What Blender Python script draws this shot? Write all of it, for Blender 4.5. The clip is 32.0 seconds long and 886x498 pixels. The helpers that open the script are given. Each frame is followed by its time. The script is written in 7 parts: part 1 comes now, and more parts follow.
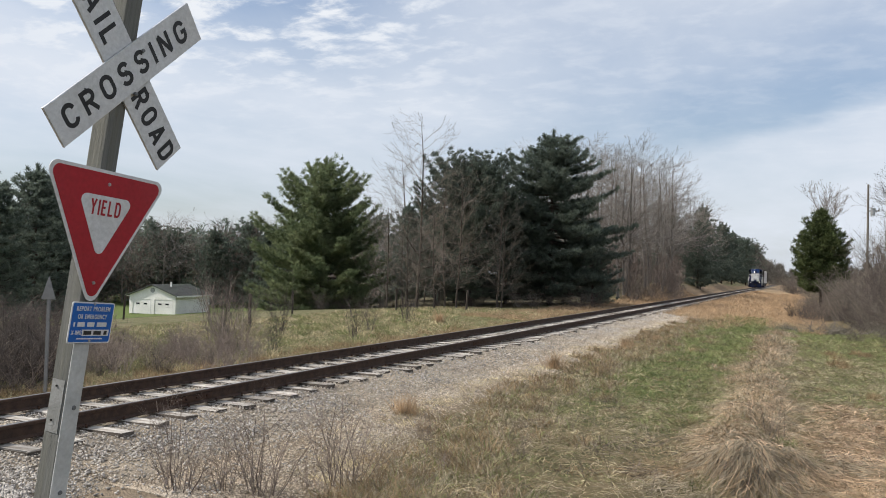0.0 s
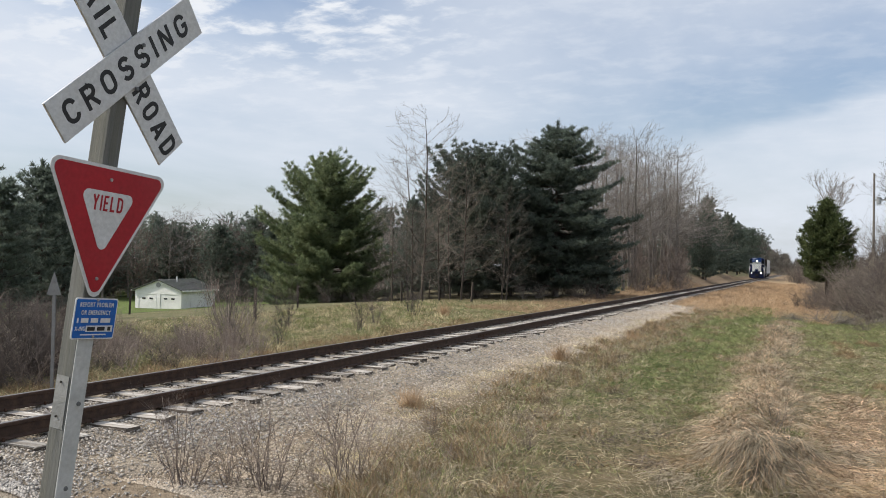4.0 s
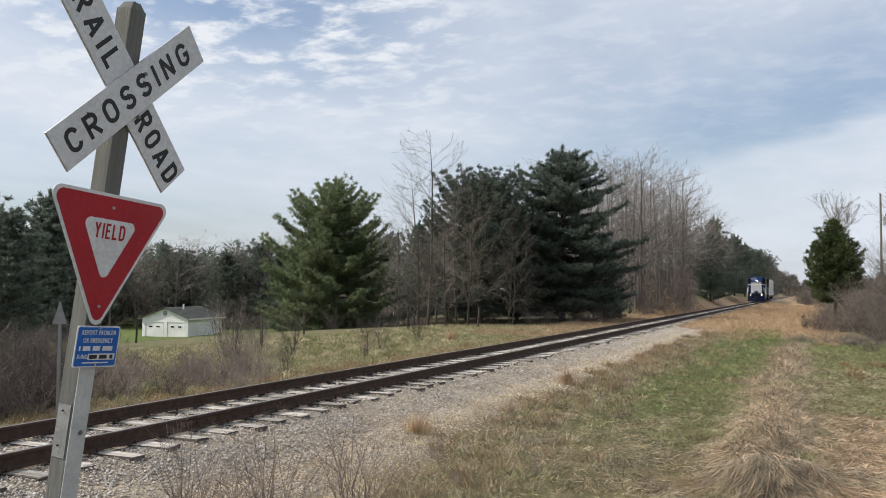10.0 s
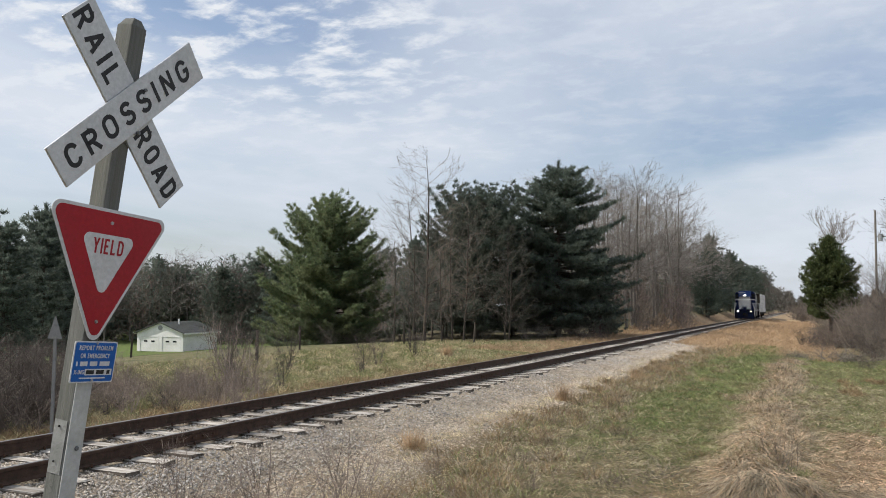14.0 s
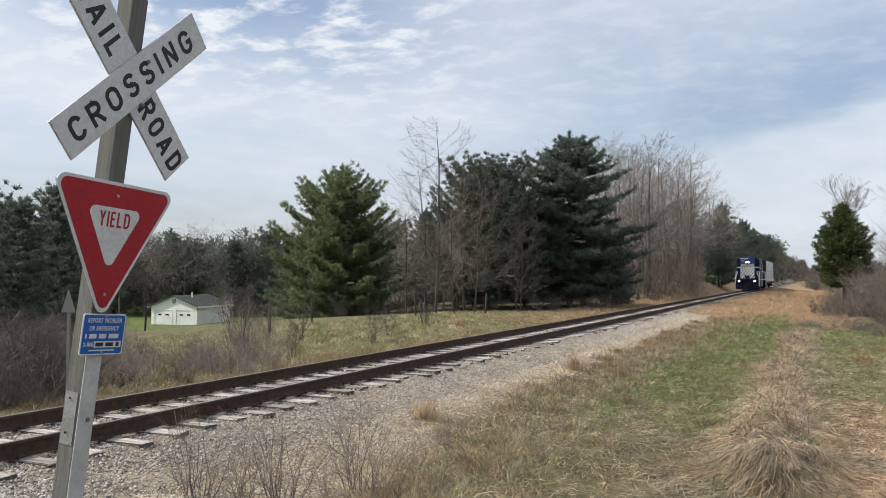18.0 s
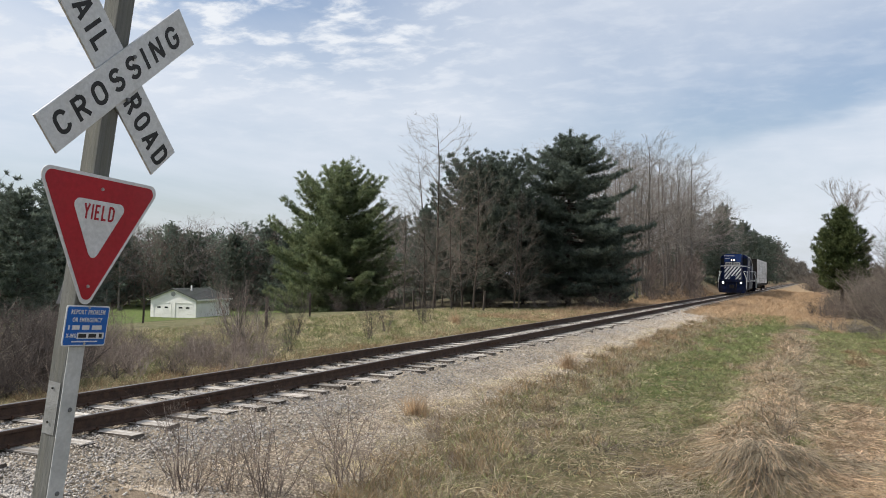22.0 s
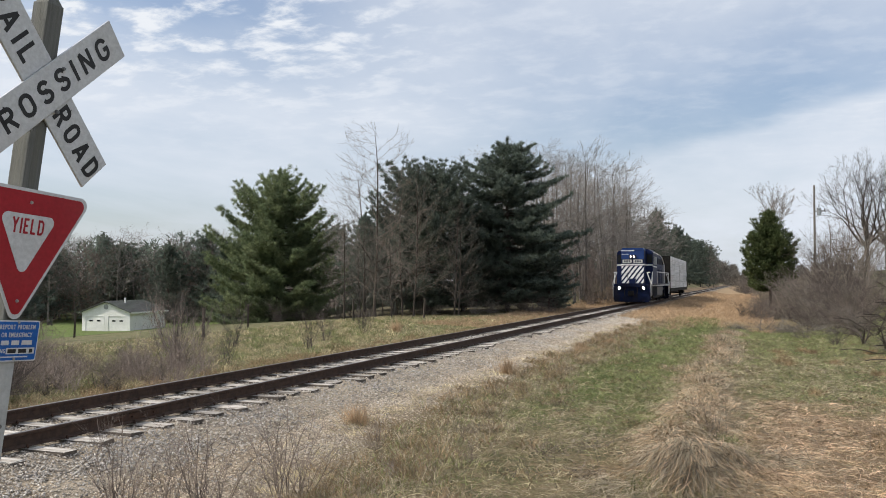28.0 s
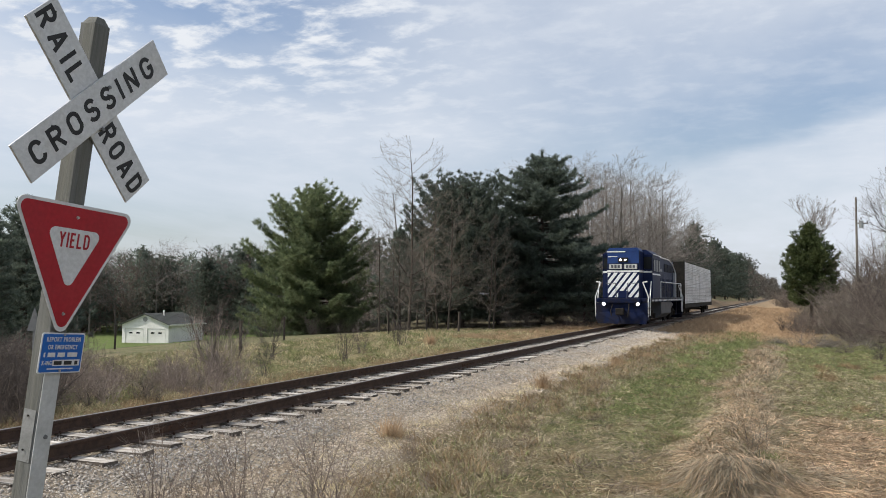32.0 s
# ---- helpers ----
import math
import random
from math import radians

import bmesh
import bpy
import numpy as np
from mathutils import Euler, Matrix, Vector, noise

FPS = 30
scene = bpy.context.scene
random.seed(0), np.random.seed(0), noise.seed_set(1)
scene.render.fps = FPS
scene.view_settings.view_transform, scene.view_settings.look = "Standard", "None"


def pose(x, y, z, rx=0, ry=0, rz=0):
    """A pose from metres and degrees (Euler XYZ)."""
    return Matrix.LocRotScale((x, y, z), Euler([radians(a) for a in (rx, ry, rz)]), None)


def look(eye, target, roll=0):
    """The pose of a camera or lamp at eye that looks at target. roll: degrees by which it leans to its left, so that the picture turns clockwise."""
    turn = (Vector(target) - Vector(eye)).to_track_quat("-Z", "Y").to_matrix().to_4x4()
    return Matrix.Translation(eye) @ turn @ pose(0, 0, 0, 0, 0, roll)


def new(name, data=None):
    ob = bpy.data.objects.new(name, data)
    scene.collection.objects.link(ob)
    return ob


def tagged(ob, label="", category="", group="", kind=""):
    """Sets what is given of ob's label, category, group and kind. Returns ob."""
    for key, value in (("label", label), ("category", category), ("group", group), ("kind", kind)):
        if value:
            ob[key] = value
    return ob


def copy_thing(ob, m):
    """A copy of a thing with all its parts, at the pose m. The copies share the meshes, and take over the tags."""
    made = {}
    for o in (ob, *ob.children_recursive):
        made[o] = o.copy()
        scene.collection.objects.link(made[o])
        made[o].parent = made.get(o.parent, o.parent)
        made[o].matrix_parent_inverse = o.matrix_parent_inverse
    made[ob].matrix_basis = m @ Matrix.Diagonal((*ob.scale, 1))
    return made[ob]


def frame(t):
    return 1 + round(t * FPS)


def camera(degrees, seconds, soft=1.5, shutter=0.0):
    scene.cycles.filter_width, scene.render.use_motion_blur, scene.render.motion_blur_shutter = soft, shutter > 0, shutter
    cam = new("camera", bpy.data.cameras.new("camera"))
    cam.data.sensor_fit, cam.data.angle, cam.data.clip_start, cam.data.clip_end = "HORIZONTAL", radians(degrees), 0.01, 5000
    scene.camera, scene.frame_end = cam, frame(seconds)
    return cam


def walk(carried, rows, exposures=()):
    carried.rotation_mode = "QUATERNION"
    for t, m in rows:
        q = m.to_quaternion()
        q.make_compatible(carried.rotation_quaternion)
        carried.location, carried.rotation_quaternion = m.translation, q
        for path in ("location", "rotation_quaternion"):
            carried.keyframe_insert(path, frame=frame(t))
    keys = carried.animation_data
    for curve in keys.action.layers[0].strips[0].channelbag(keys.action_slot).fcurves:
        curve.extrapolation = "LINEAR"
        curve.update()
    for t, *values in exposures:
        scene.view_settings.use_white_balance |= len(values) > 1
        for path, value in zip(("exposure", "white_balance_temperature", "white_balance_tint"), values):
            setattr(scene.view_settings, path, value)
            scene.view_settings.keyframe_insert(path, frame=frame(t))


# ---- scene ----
cam = camera(56.15, 32.0, soft=0.95)
# seconds, x, y, z, yaw, pitch, roll: a camera held in the hand beside the crossing
PATH = [
    (0.0, -0.221, 0.008, 2.022, 22.97, 1.55, 1.63),
    (0.5, -0.220, 0.016, 2.020, 22.97, 1.37, 1.54),
    (1.0, -0.230, 0.021, 2.021, 23.15, 1.16, 1.66),
    (1.5, -0.227, 0.021, 2.023, 23.49, 1.27, 1.74),
    (2.0, -0.224, 0.024, 2.021, 23.44, 1.43, 1.77),
    (2.5, -0.228, 0.026, 2.024, 23.28, 1.45, 1.68),
    (3.0, -0.225, 0.026, 2.023, 23.14, 1.29, 1.54),
    (3.5, -0.226, 0.034, 2.024, 23.24, 0.89, 1.20),
    (5.5, -0.216, 0.021, 2.027, 23.37, 1.73, 1.28),
    (6.0, -0.217, 0.030, 2.024, 23.35, 1.53, 0.88),
    (6.5, -0.204, 0.024, 2.030, 22.77, 1.58, 0.90),
    (7.0, -0.209, 0.044, 2.028, 22.25, 2.10, 1.11),
    (7.5, -0.199, 0.045, 2.020, 21.75, 2.29, 1.03),
    (8.0, -0.199, 0.053, 2.020, 22.09, 2.01, 0.62),
    (8.5, -0.195, 0.046, 2.019, 22.67, 1.87, 0.55),
    (9.0, -0.202, 0.044, 2.021, 23.54, 2.11, 0.60),
    (9.5, -0.200, 0.051, 2.019, 24.05, 2.46, 0.56),
    (10.0, -0.202, 0.048, 2.020, 23.75, 2.75, 0.56),
    (10.5, -0.201, 0.043, 2.020, 23.75, 2.92, 0.49),
    (11.0, -0.201, 0.039, 2.020, 23.80, 2.98, 0.39),
    (11.5, -0.202, 0.037, 2.020, 23.62, 3.05, 0.56),
    (12.0, -0.207, 0.040, 2.021, 23.27, 3.09, 0.65),
    (12.5, -0.202, 0.033, 2.021, 23.22, 3.38, 0.65),
    (13.0, -0.211, 0.037, 2.025, 23.25, 3.67, 0.71),
    (13.5, -0.207, 0.033, 2.024, 23.32, 3.76, 0.69),
    (14.0, -0.205, 0.030, 2.025, 23.49, 3.80, 0.72),
    (14.5, -0.203, 0.026, 2.023, 23.71, 3.78, 0.80),
    (16.5, -0.190, 0.050, 2.022, 24.01, 3.46, 0.80),
    (17.0, -0.185, 0.054, 2.021, 24.39, 3.15, 0.58),
    (17.5, -0.189, 0.064, 2.019, 24.51, 2.48, 0.38),
    (18.0, -0.186, 0.059, 2.017, 24.26, 1.84, 0.27),
    (18.5, -0.190, 0.062, 2.015, 23.95, 1.16, 0.32),
    (19.0, -0.184, 0.065, 2.015, 23.64, 0.60, 0.24),
    (19.5, -0.183, 0.062, 2.013, 23.65, 0.44, 0.06),
    (20.0, -0.181, 0.053, 2.013, 23.69, 0.49, 0.07),
    (20.5, -0.189, 0.058, 2.017, 23.74, 0.71, 0.21),
    (21.0, -0.176, 0.054, 2.017, 23.61, 0.94, 0.00),
    (21.5, -0.142, 0.055, 2.019, 23.84, 1.23, 0.28),
    (22.0, -0.061, 0.059, 2.021, 24.30, 1.61, 1.09),
    (22.5, -0.086, 0.023, 2.020, 24.38, 1.74, 0.44),
    (23.0, -0.127, -0.011, 2.014, 24.29, 1.30, 0.19),
    (23.2, -0.087, -0.008, 2.016, 23.70, 1.41, 0.26),
    (23.5, -0.063, -0.005, 2.015, 22.16, 1.40, 0.95),
    (24.0, 0.012, 0.003, 2.021, 19.40, 1.65, 0.89),
    (24.5, 0.026, 0.000, 2.029, 18.93, 1.73, 0.49),
    (25.0, 0.024, -0.010, 2.027, 18.98, 2.01, 0.29),
    (25.5, 0.018, -0.013, 2.028, 19.14, 2.29, 0.29),
    (26.0, 0.001, -0.000, 2.033, 19.30, 2.27, 0.23),
    (26.5, 0.009, -0.016, 2.029, 19.59, 2.17, 0.24),
    (28.5, 0.011, -0.022, 2.025, 20.37, 2.23, 0.21),
    (29.0, 0.012, -0.031, 2.028, 20.59, 2.51, 0.23),
    (29.5, 0.010, -0.028, 2.029, 20.79, 2.71, 0.06),
    (30.0, 0.018, -0.037, 2.029, 20.99, 2.74, 0.02),
    (30.5, 0.013, -0.040, 2.027, 21.36, 2.88, 0.03),
    (31.0, 0.014, -0.045, 2.028, 21.91, 2.94, 0.11),
    (31.5, 0.005, -0.040, 2.028, 22.27, 2.99, 0.31),
    (32.0, 0.004, -0.042, 2.030, 22.56, 3.07, 0.29),
]


def held(x, y, z, yaw, pitch, roll):
    a, b = radians(yaw), radians(pitch)
    way = Vector((-math.sin(a) * math.cos(b), math.cos(a) * math.cos(b), math.sin(b)))
    return look((x, y, z), Vector((x, y, z)) + way, roll)


# the exposure drifts a little as the view swings to the dark bank
EXPOSURE = [(0.0, 0.01), (9.0, -0.01), (13.0, -0.04), (17.0, -0.03), (19.0, 0.09), (20.5, 0.06), (22.5, 0.02), (24.0, 0.05), (26.0, 0.02), (29.0, 0.0), (30.0, -0.03), (32.0, -0.03)]
walk(cam, [(t, held(*row)) for t, *row in PATH], EXPOSURE)

# ---- light ----
SUN_AZ, SUN_EL = 119.0, 46.0        # degrees to the left of +y (the line's far end), and above the horizon
world = bpy.data.worlds.new("sky")
scene.world = world
world.use_nodes = True


def nodes_of(tree):
    tree.nodes.clear()
    def make(kind, values=(), **props):
        n = tree.nodes.new("ShaderNode" + kind)
        if "operation" in props:
            n.operation = props["operation"]
        if "data_type" in props:
            n.data_type = props["data_type"]
        if "blend_type" in props:
            n.blend_type = props["blend_type"]
        if "interpolation_type" in props:
            n.interpolation_type = props["interpolation_type"]
        for key, value in values:
            if hasattr(value, "is_linked"):
                tree.links.new(value, n.inputs[key])
            else:
                n.inputs[key].default_value = value
        return n
    return make


def build_sky():
    mk = nodes_of(world.node_tree)
    def m(op, a, b=0.0, c=0.0):
        return mk("Math", [(0, a), (1, b), (2, c)], operation=op).outputs[0]
    def ramp(v, lo, hi):
        return mk("MapRange", [(0, v), (1, lo), (2, hi), (3, 0.0), (4, 1.0)], interpolation_type="SMOOTHSTEP").outputs[0]
    sky = mk("TexSky")
    sky.sky_type, sky.sun_disc, sky.sun_elevation, sky.sun_rotation = "NISHITA", False, radians(SUN_EL), radians(-SUN_AZ)
    sky.altitude, sky.air_density, sky.dust_density, sky.ozone_density = 200.0, 1.2, 2.0, 1.5
    blue = mk("Mix", [(0, 1.0), (6, sky.outputs[0]), (7, (0.105, 0.112, 0.125, 1))], data_type="RGBA", blend_type="MULTIPLY").outputs[2]
    way = mk("TexCoord").outputs["Generated"]
    xyz = mk("SeparateXYZ", [(0, way)])
    x, y, z = xyz.outputs
    # the cloud sheet, seen in perspective
    high = m("ADD", m("ABSOLUTE", z), 0.12)
    flat = mk("CombineXYZ", [(0, m("DIVIDE", x, high)), (1, m("DIVIDE", y, high)), (2, 0.0)]).outputs[0]
    def noise_at(scale, detail, rough, turn=0.0, stretch=1.0, shift=0.0, distort=0.0):
        mp = mk("Mapping", [(0, flat), (1, (shift, shift * 0.6, 0.0)), (2, (0, 0, radians(turn))), (3, (1.0, stretch, 1.0))])
        return mk("TexNoise", [("Vector", mp.outputs[0]), ("Scale", scale), ("Detail", detail), ("Roughness", rough), ("Distortion", distort)]).outputs[0]
    veil = ramp(noise_at(0.55, 5.0, 0.55, 25, 0.45, 3.1, 0.4), 0.33, 0.62)
    fine = ramp(noise_at(1.6, 7.0, 0.6, 30, 0.6, 7.0, 0.3), 0.30, 0.70)
    puffs = ramp(noise_at(6.2, 8.0, 0.58, 10, 1.25, 1.7, 0.15), 0.44, 0.68)
    # a clear lane between the cirrus and the bank of haze that lies over the horizon
    s = m("SUBTRACT", z, m("MULTIPLY_ADD", x, 0.214, 0.172))
    s = m("ADD", s, m("MULTIPLY", m("SUBTRACT", noise_at(2.0, 4.0, 0.5, 0, 1, 5.0), 0.5), 0.035))
    lane = m("MULTIPLY", m("MULTIPLY", ramp(s, -0.012, 0.016), m("SUBTRACT", 1.0, ramp(s, 0.02, 0.20))), ramp(x, -0.42, 0.0))
    rift = m("MULTIPLY", m("MULTIPLY", ramp(z, 0.18, 0.32), ramp(x, -0.84, -0.66)), m("SUBTRACT", 1.0, ramp(x, -0.54, -0.30)))
    low = m("MULTIPLY", m("SUBTRACT", 1.0, ramp(z, 0.05, 0.20)), m("SUBTRACT", 1.0, ramp(x, -0.75, -0.25)))
    cover = m("ADD", m("MULTIPLY", veil, 0.26), m("MULTIPLY", fine, 0.18))
    cover = m("ADD", cover, 0.56)
    cover = m("SUBTRACT", cover, m("MULTIPLY", lane, 0.48))
    cover = m("SUBTRACT", cover, m("MULTIPLY", rift, 0.46))
    cover = m("SUBTRACT", cover, m("MULTIPLY", low, 0.34))
    cover = mk("Clamp", [(0, cover)]).outputs[0]
    puff = m("MULTIPLY", puffs, m("MULTIPLY", m("ADD", 0.12, m("MULTIPLY", rift, 0.8)), ramp(z, 0.10, 0.22)))
    cover = mk("Clamp", [(0, m("ADD", cover, puff))]).outputs[0]
    glow = ramp(mk("VectorMath", [(0, way), (1, (-math.sin(radians(SUN_AZ)) * math.cos(radians(SUN_EL)), math.cos(radians(SUN_AZ)) * math.cos(radians(SUN_EL)), math.sin(radians(SUN_EL))))], operation="DOT_PRODUCT").outputs["Value"], 0.45, 1.0)
    white = mk("Mix", [(0, glow), (6, (0.748, 0.80, 0.885, 1)), (7, (0.81, 0.85, 0.91, 1))], data_type="RGBA").outputs[2]
    white = mk("Mix", [(0, m("MULTIPLY", puff, 0.6)), (6, white), (7, (0.96, 0.97, 0.98, 1))], data_type="RGBA").outputs[2]
    final = mk("Mix", [(0, cover), (6, blue), (7, white)], data_type="RGBA").outputs[2]
    back = mk("Background", [(0, final), (1, 1.0)])
    out = mk("OutputWorld")
    world.node_tree.links.new(back.outputs[0], out.inputs[0])


build_sky()
lamp = bpy.data.lights.new("sun", "SUN")
lamp.energy, lamp.angle, lamp.color = 4.6, radians(2.0), (1.0, 0.94, 0.84)
sun = new("sun", lamp)
sun.matrix_basis = look((0, 0, 0), (math.sin(radians(SUN_AZ)) * math.cos(radians(SUN_EL)), -math.cos(radians(SUN_AZ)) * math.cos(radians(SUN_EL)), -math.sin(radians(SUN_EL))))
scene.view_settings.exposure = 0.0

# ---- materials ----
def surface(name, c1, c2, scale=4.0, rough=0.8, metal=0.0, bump=0.3, c3=None, scale3=0.6, fine=40.0, stretch=(1, 1, 1), island=0.0, each=0.0, spec=0.3, low=0.35, high=0.65, glow=None, depth=0.02):
    """Two colours mixed by grain, a third by large stains, with relief; island and each vary brightness by piece."""
    mat = bpy.data.materials.new(name)
    mat.use_nodes = True
    mk = nodes_of(mat.node_tree)
    at = mk("Mapping", [(0, mk("TexCoord").outputs["Object"]), (3, stretch)]).outputs[0]
    def grain(s, detail):
        return mk("TexNoise", [("Vector", at), ("Scale", s), ("Detail", detail), ("Roughness", 0.6)]).outputs[0]
    def ramp(v, lo, hi):
        return mk("MapRange", [(0, v), (1, lo), (2, hi), (3, 0.0), (4, 1.0)]).outputs[0]
    n1, n2 = grain(scale, 5.0), grain(fine, 3.0)
    col = mk("Mix", [(0, ramp(n1, low, high)), (6, (*c1, 1)), (7, (*c2, 1))], data_type="RGBA").outputs[2]
    if c3:
        col = mk("Mix", [(0, ramp(grain(scale3, 4.0), 0.42, 0.66)), (6, col), (7, (*c3, 1))], data_type="RGBA").outputs[2]
    tone = mk("MapRange", [(0, n2), (1, 0.2), (2, 0.8), (3, 0.82), (4, 1.18)]).outputs[0]
    if island:
        tone = mk("Math", [(0, tone), (1, mk("MapRange", [(0, mk("NewGeometry").outputs["Random Per Island"]), (3, 1 - island), (4, 1 + island)]).outputs[0])], operation="MULTIPLY").outputs[0]
    if each:
        tone = mk("Math", [(0, tone), (1, mk("MapRange", [(0, mk("ObjectInfo").outputs["Random"]), (3, 1 - each), (4, 1 + each)]).outputs[0])], operation="MULTIPLY").outputs[0]
    col = mk("VectorMath", [(0, col), ("Scale", tone)], operation="SCALE").outputs[0]
    values = [("Base Color", col), ("Roughness", rough), ("Metallic", metal), ("Specular IOR Level", spec)]
    if bump:
        h = mk("Math", [(0, n2), (1, n1)], operation="ADD").outputs[0]
        values.append(("Normal", mk("Bump", [("Strength", bump), ("Distance", depth), ("Height", h)]).outputs[0]))
    if glow:
        values += [("Emission Color", (*glow[:3], 1)), ("Emission Strength", glow[3])]
    shade = mk("BsdfPrincipled", values)
    mat.node_tree.links.new(shade.outputs[0], mk("OutputMaterial").inputs[0])
    return mat


def leafy(name, c1, c2, island=0.35, through_light=0.25, each=0.12, patch=None):
    """Foliage and grass: each blade or spray differs, a little light passes through."""
    mat = bpy.data.materials.new(name)
    mat.use_nodes = True
    mk = nodes_of(mat.node_tree)
    rnd = mk("NewGeometry").outputs["Random Per Island"]
    at = mk("TexCoord").outputs["Object"]
    big = mk("TexNoise", [("Vector", at), ("Scale", 0.7), ("Detail", 3.0)]).outputs[0]
    f = mk("Math", [(0, mk("Math", [(0, rnd), (1, 0.55)], operation="MULTIPLY").outputs[0]), (1, mk("MapRange", [(0, big), (1, 0.35), (2, 0.65), (3, 0.0), (4, 0.45)]).outputs[0])], operation="ADD").outputs[0]
    col = mk("Mix", [(0, f), (6, (*c1, 1)), (7, (*c2, 1))], data_type="RGBA").outputs[2]
    tone = mk("MapRange", [(0, mk("Math", [(0, mk("Math", [(0, rnd), (1, 17.31)], operation="MULTIPLY").outputs[0])], operation="FRACT").outputs[0]), (3, 1 - island), (4, 1 + island)]).outputs[0]
    tone = mk("Math", [(0, tone), (1, mk("MapRange", [(0, mk("ObjectInfo").outputs["Random"]), (3, 1 - each), (4, 1 + each)]).outputs[0])], operation="MULTIPLY").outputs[0]
    mid = mk("TexNoise", [("Vector", at), ("Scale", 2.6), ("Detail", 3.0)]).outputs[0]
    tone = mk("Math", [(0, tone), (1, mk("MapRange", [(0, mid), (1, 0.32), (2, 0.68), (3, 0.68), (4, 1.46)]).outputs[0])], operation="MULTIPLY").outputs[0]
    col = mk("VectorMath", [(0, col), ("Scale", tone)], operation="SCALE").outputs[0]
    a = mk("BsdfPrincipled", [("Base Color", col), ("Roughness", 0.75), ("Specular IOR Level", 0.15)])
    b = mk("BsdfTranslucent", [(0, col)])
    mix = mk("MixShader", [(0, through_light), (1, a.outputs[0]), (2, b.outputs[0])])
    mat.node_tree.links.new(mix.outputs[0], mk("OutputMaterial").inputs[0])
    return mat


def ground_material():
    """Earth under the grass: straw, green strips, rust-coloured sedge and the mown lawn, by where they grow."""
    mat = bpy.data.materials.new("ground")
    mat.use_nodes = True
    mk = nodes_of(mat.node_tree)
    pos = mk("NewGeometry").outputs["Position"]
    x, y, z = mk("SeparateXYZ", [(0, pos)]).outputs
    def m(op, a, b=0.0, c=0.0):
        return mk("Math", [(0, a), (1, b), (2, c)], operation=op).outputs[0]
    def noise_at(s, d=5.0, r=0.6):
        return mk("TexNoise", [("Vector", pos), ("Scale", s), ("Detail", d), ("Roughness", r)]).outputs[0]
    def ramp(v, lo, hi):
        return mk("MapRange", [(0, v), (1, lo), (2, hi), (3, 0.0), (4, 1.0)], interpolation_type="SMOOTHSTEP").outputs[0]
    def mix(f, a, b):
        a = a if hasattr(a, "is_linked") else (*a, 1)
        b = b if hasattr(b, "is_linked") else (*b, 1)
        return mk("Mix", [(0, f), (6, a), (7, b)], data_type="RGBA").outputs[2]
    wob = m("MULTIPLY", m("SUBTRACT", noise_at(0.35), 0.5), 4.0)
    xw, yw = m("ADD", x, wob), m("ADD", y, m("MULTIPLY", wob, 2.0))
    n1, n2 = noise_at(1.3), noise_at(14.0, 6.0, 0.7)
    # earth colour kept dark to give the gaps between blades their shade
    col = mix(ramp(n1, 0.35, 0.65), (0.185, 0.150, 0.088), (0.105, 0.100, 0.052))
    col = mix(ramp(noise_at(5.0), 0.45, 0.7), col, (0.24, 0.19, 0.12))
    strip = m("MULTIPLY", ramp(xw, -5.2, -3.8), m("SUBTRACT", 1.0, ramp(xw, -2.3, -1.2)))
    strip = m("MULTIPLY", strip, m("MULTIPLY", ramp(y, 12.0, 17.0), m("SUBTRACT", 1.0, ramp(yw, 46.0, 52.0))))
    col = mix(m("MULTIPLY", strip, ramp(noise_at(2.2), 0.25, 0.6)), col, (0.095, 0.125, 0.042))
    turf = m("MULTIPLY", ramp(xw, -0.4, 0.8), m("MULTIPLY", ramp(yw, 15.0, 20.0), m("SUBTRACT", 1.0, ramp(yw, 40.0, 46.0))))
    col = mix(m("MULTIPLY", turf, 0.6), col, (0.105, 0.125, 0.050))
    rust = m("MULTIPLY", ramp(yw, 47.0, 55.0), m("MULTIPLY", ramp(x, -7.6, -7.0), m("SUBTRACT", 1.0, ramp(xw, 0.5, 3.0))))
    col = mix(rust, col, mix(n1, (0.37, 0.262, 0.165), (0.32, 0.24, 0.150)))
    beaten = m("MULTIPLY", ramp(xw, -0.6, 0.6), m("SUBTRACT", 1.0, ramp(yw, 15.5, 18.5)))
    col = mix(beaten, col, mix(n1, (0.27, 0.19, 0.125), (0.15, 0.11, 0.07)))
    dirt = m("SUBTRACT", 1.0, ramp(m("ADD", m("ADD", x, m("MULTIPLY", wob, 0.2)), m("MULTIPLY", ramp(y, 7.5, 13.0), 1.1)), -4.8, -3.9))
    dirt = m("MULTIPLY", dirt, m("SUBTRACT", 1.0, ramp(y, 46.0, 56.0)))
    col = mix(dirt, col, mix(n1, (0.345, 0.275, 0.200), (0.25, 0.200, 0.145)))
    left = m("SUBTRACT", 1.0, ramp(xw, -13.5, -11.5))
    col = mix(left, col, mix(ramp(n1, 0.35, 0.65), (0.235, 0.205, 0.125), (0.135, 0.145, 0.072)))
    leftrust = m("MULTIPLY", m("MULTIPLY", m("SUBTRACT", 1.0, ramp(xw, -11.0, -10.0)), ramp(xw, -16.5, -14.5)), ramp(yw, 46.0, 60.0))
    col = mix(leftrust, col, mix(n1, (0.26, 0.185, 0.12), (0.21, 0.16, 0.11)))
    lawn = m("MULTIPLY", m("SUBTRACT", 1.0, ramp(xw, -52.0, -38.0)), ramp(y, 10.0, 40.0))
    col = mix(lawn, col, mix(ramp(n1, 0.3, 0.7), (0.115, 0.160, 0.050), (0.150, 0.18, 0.07)))
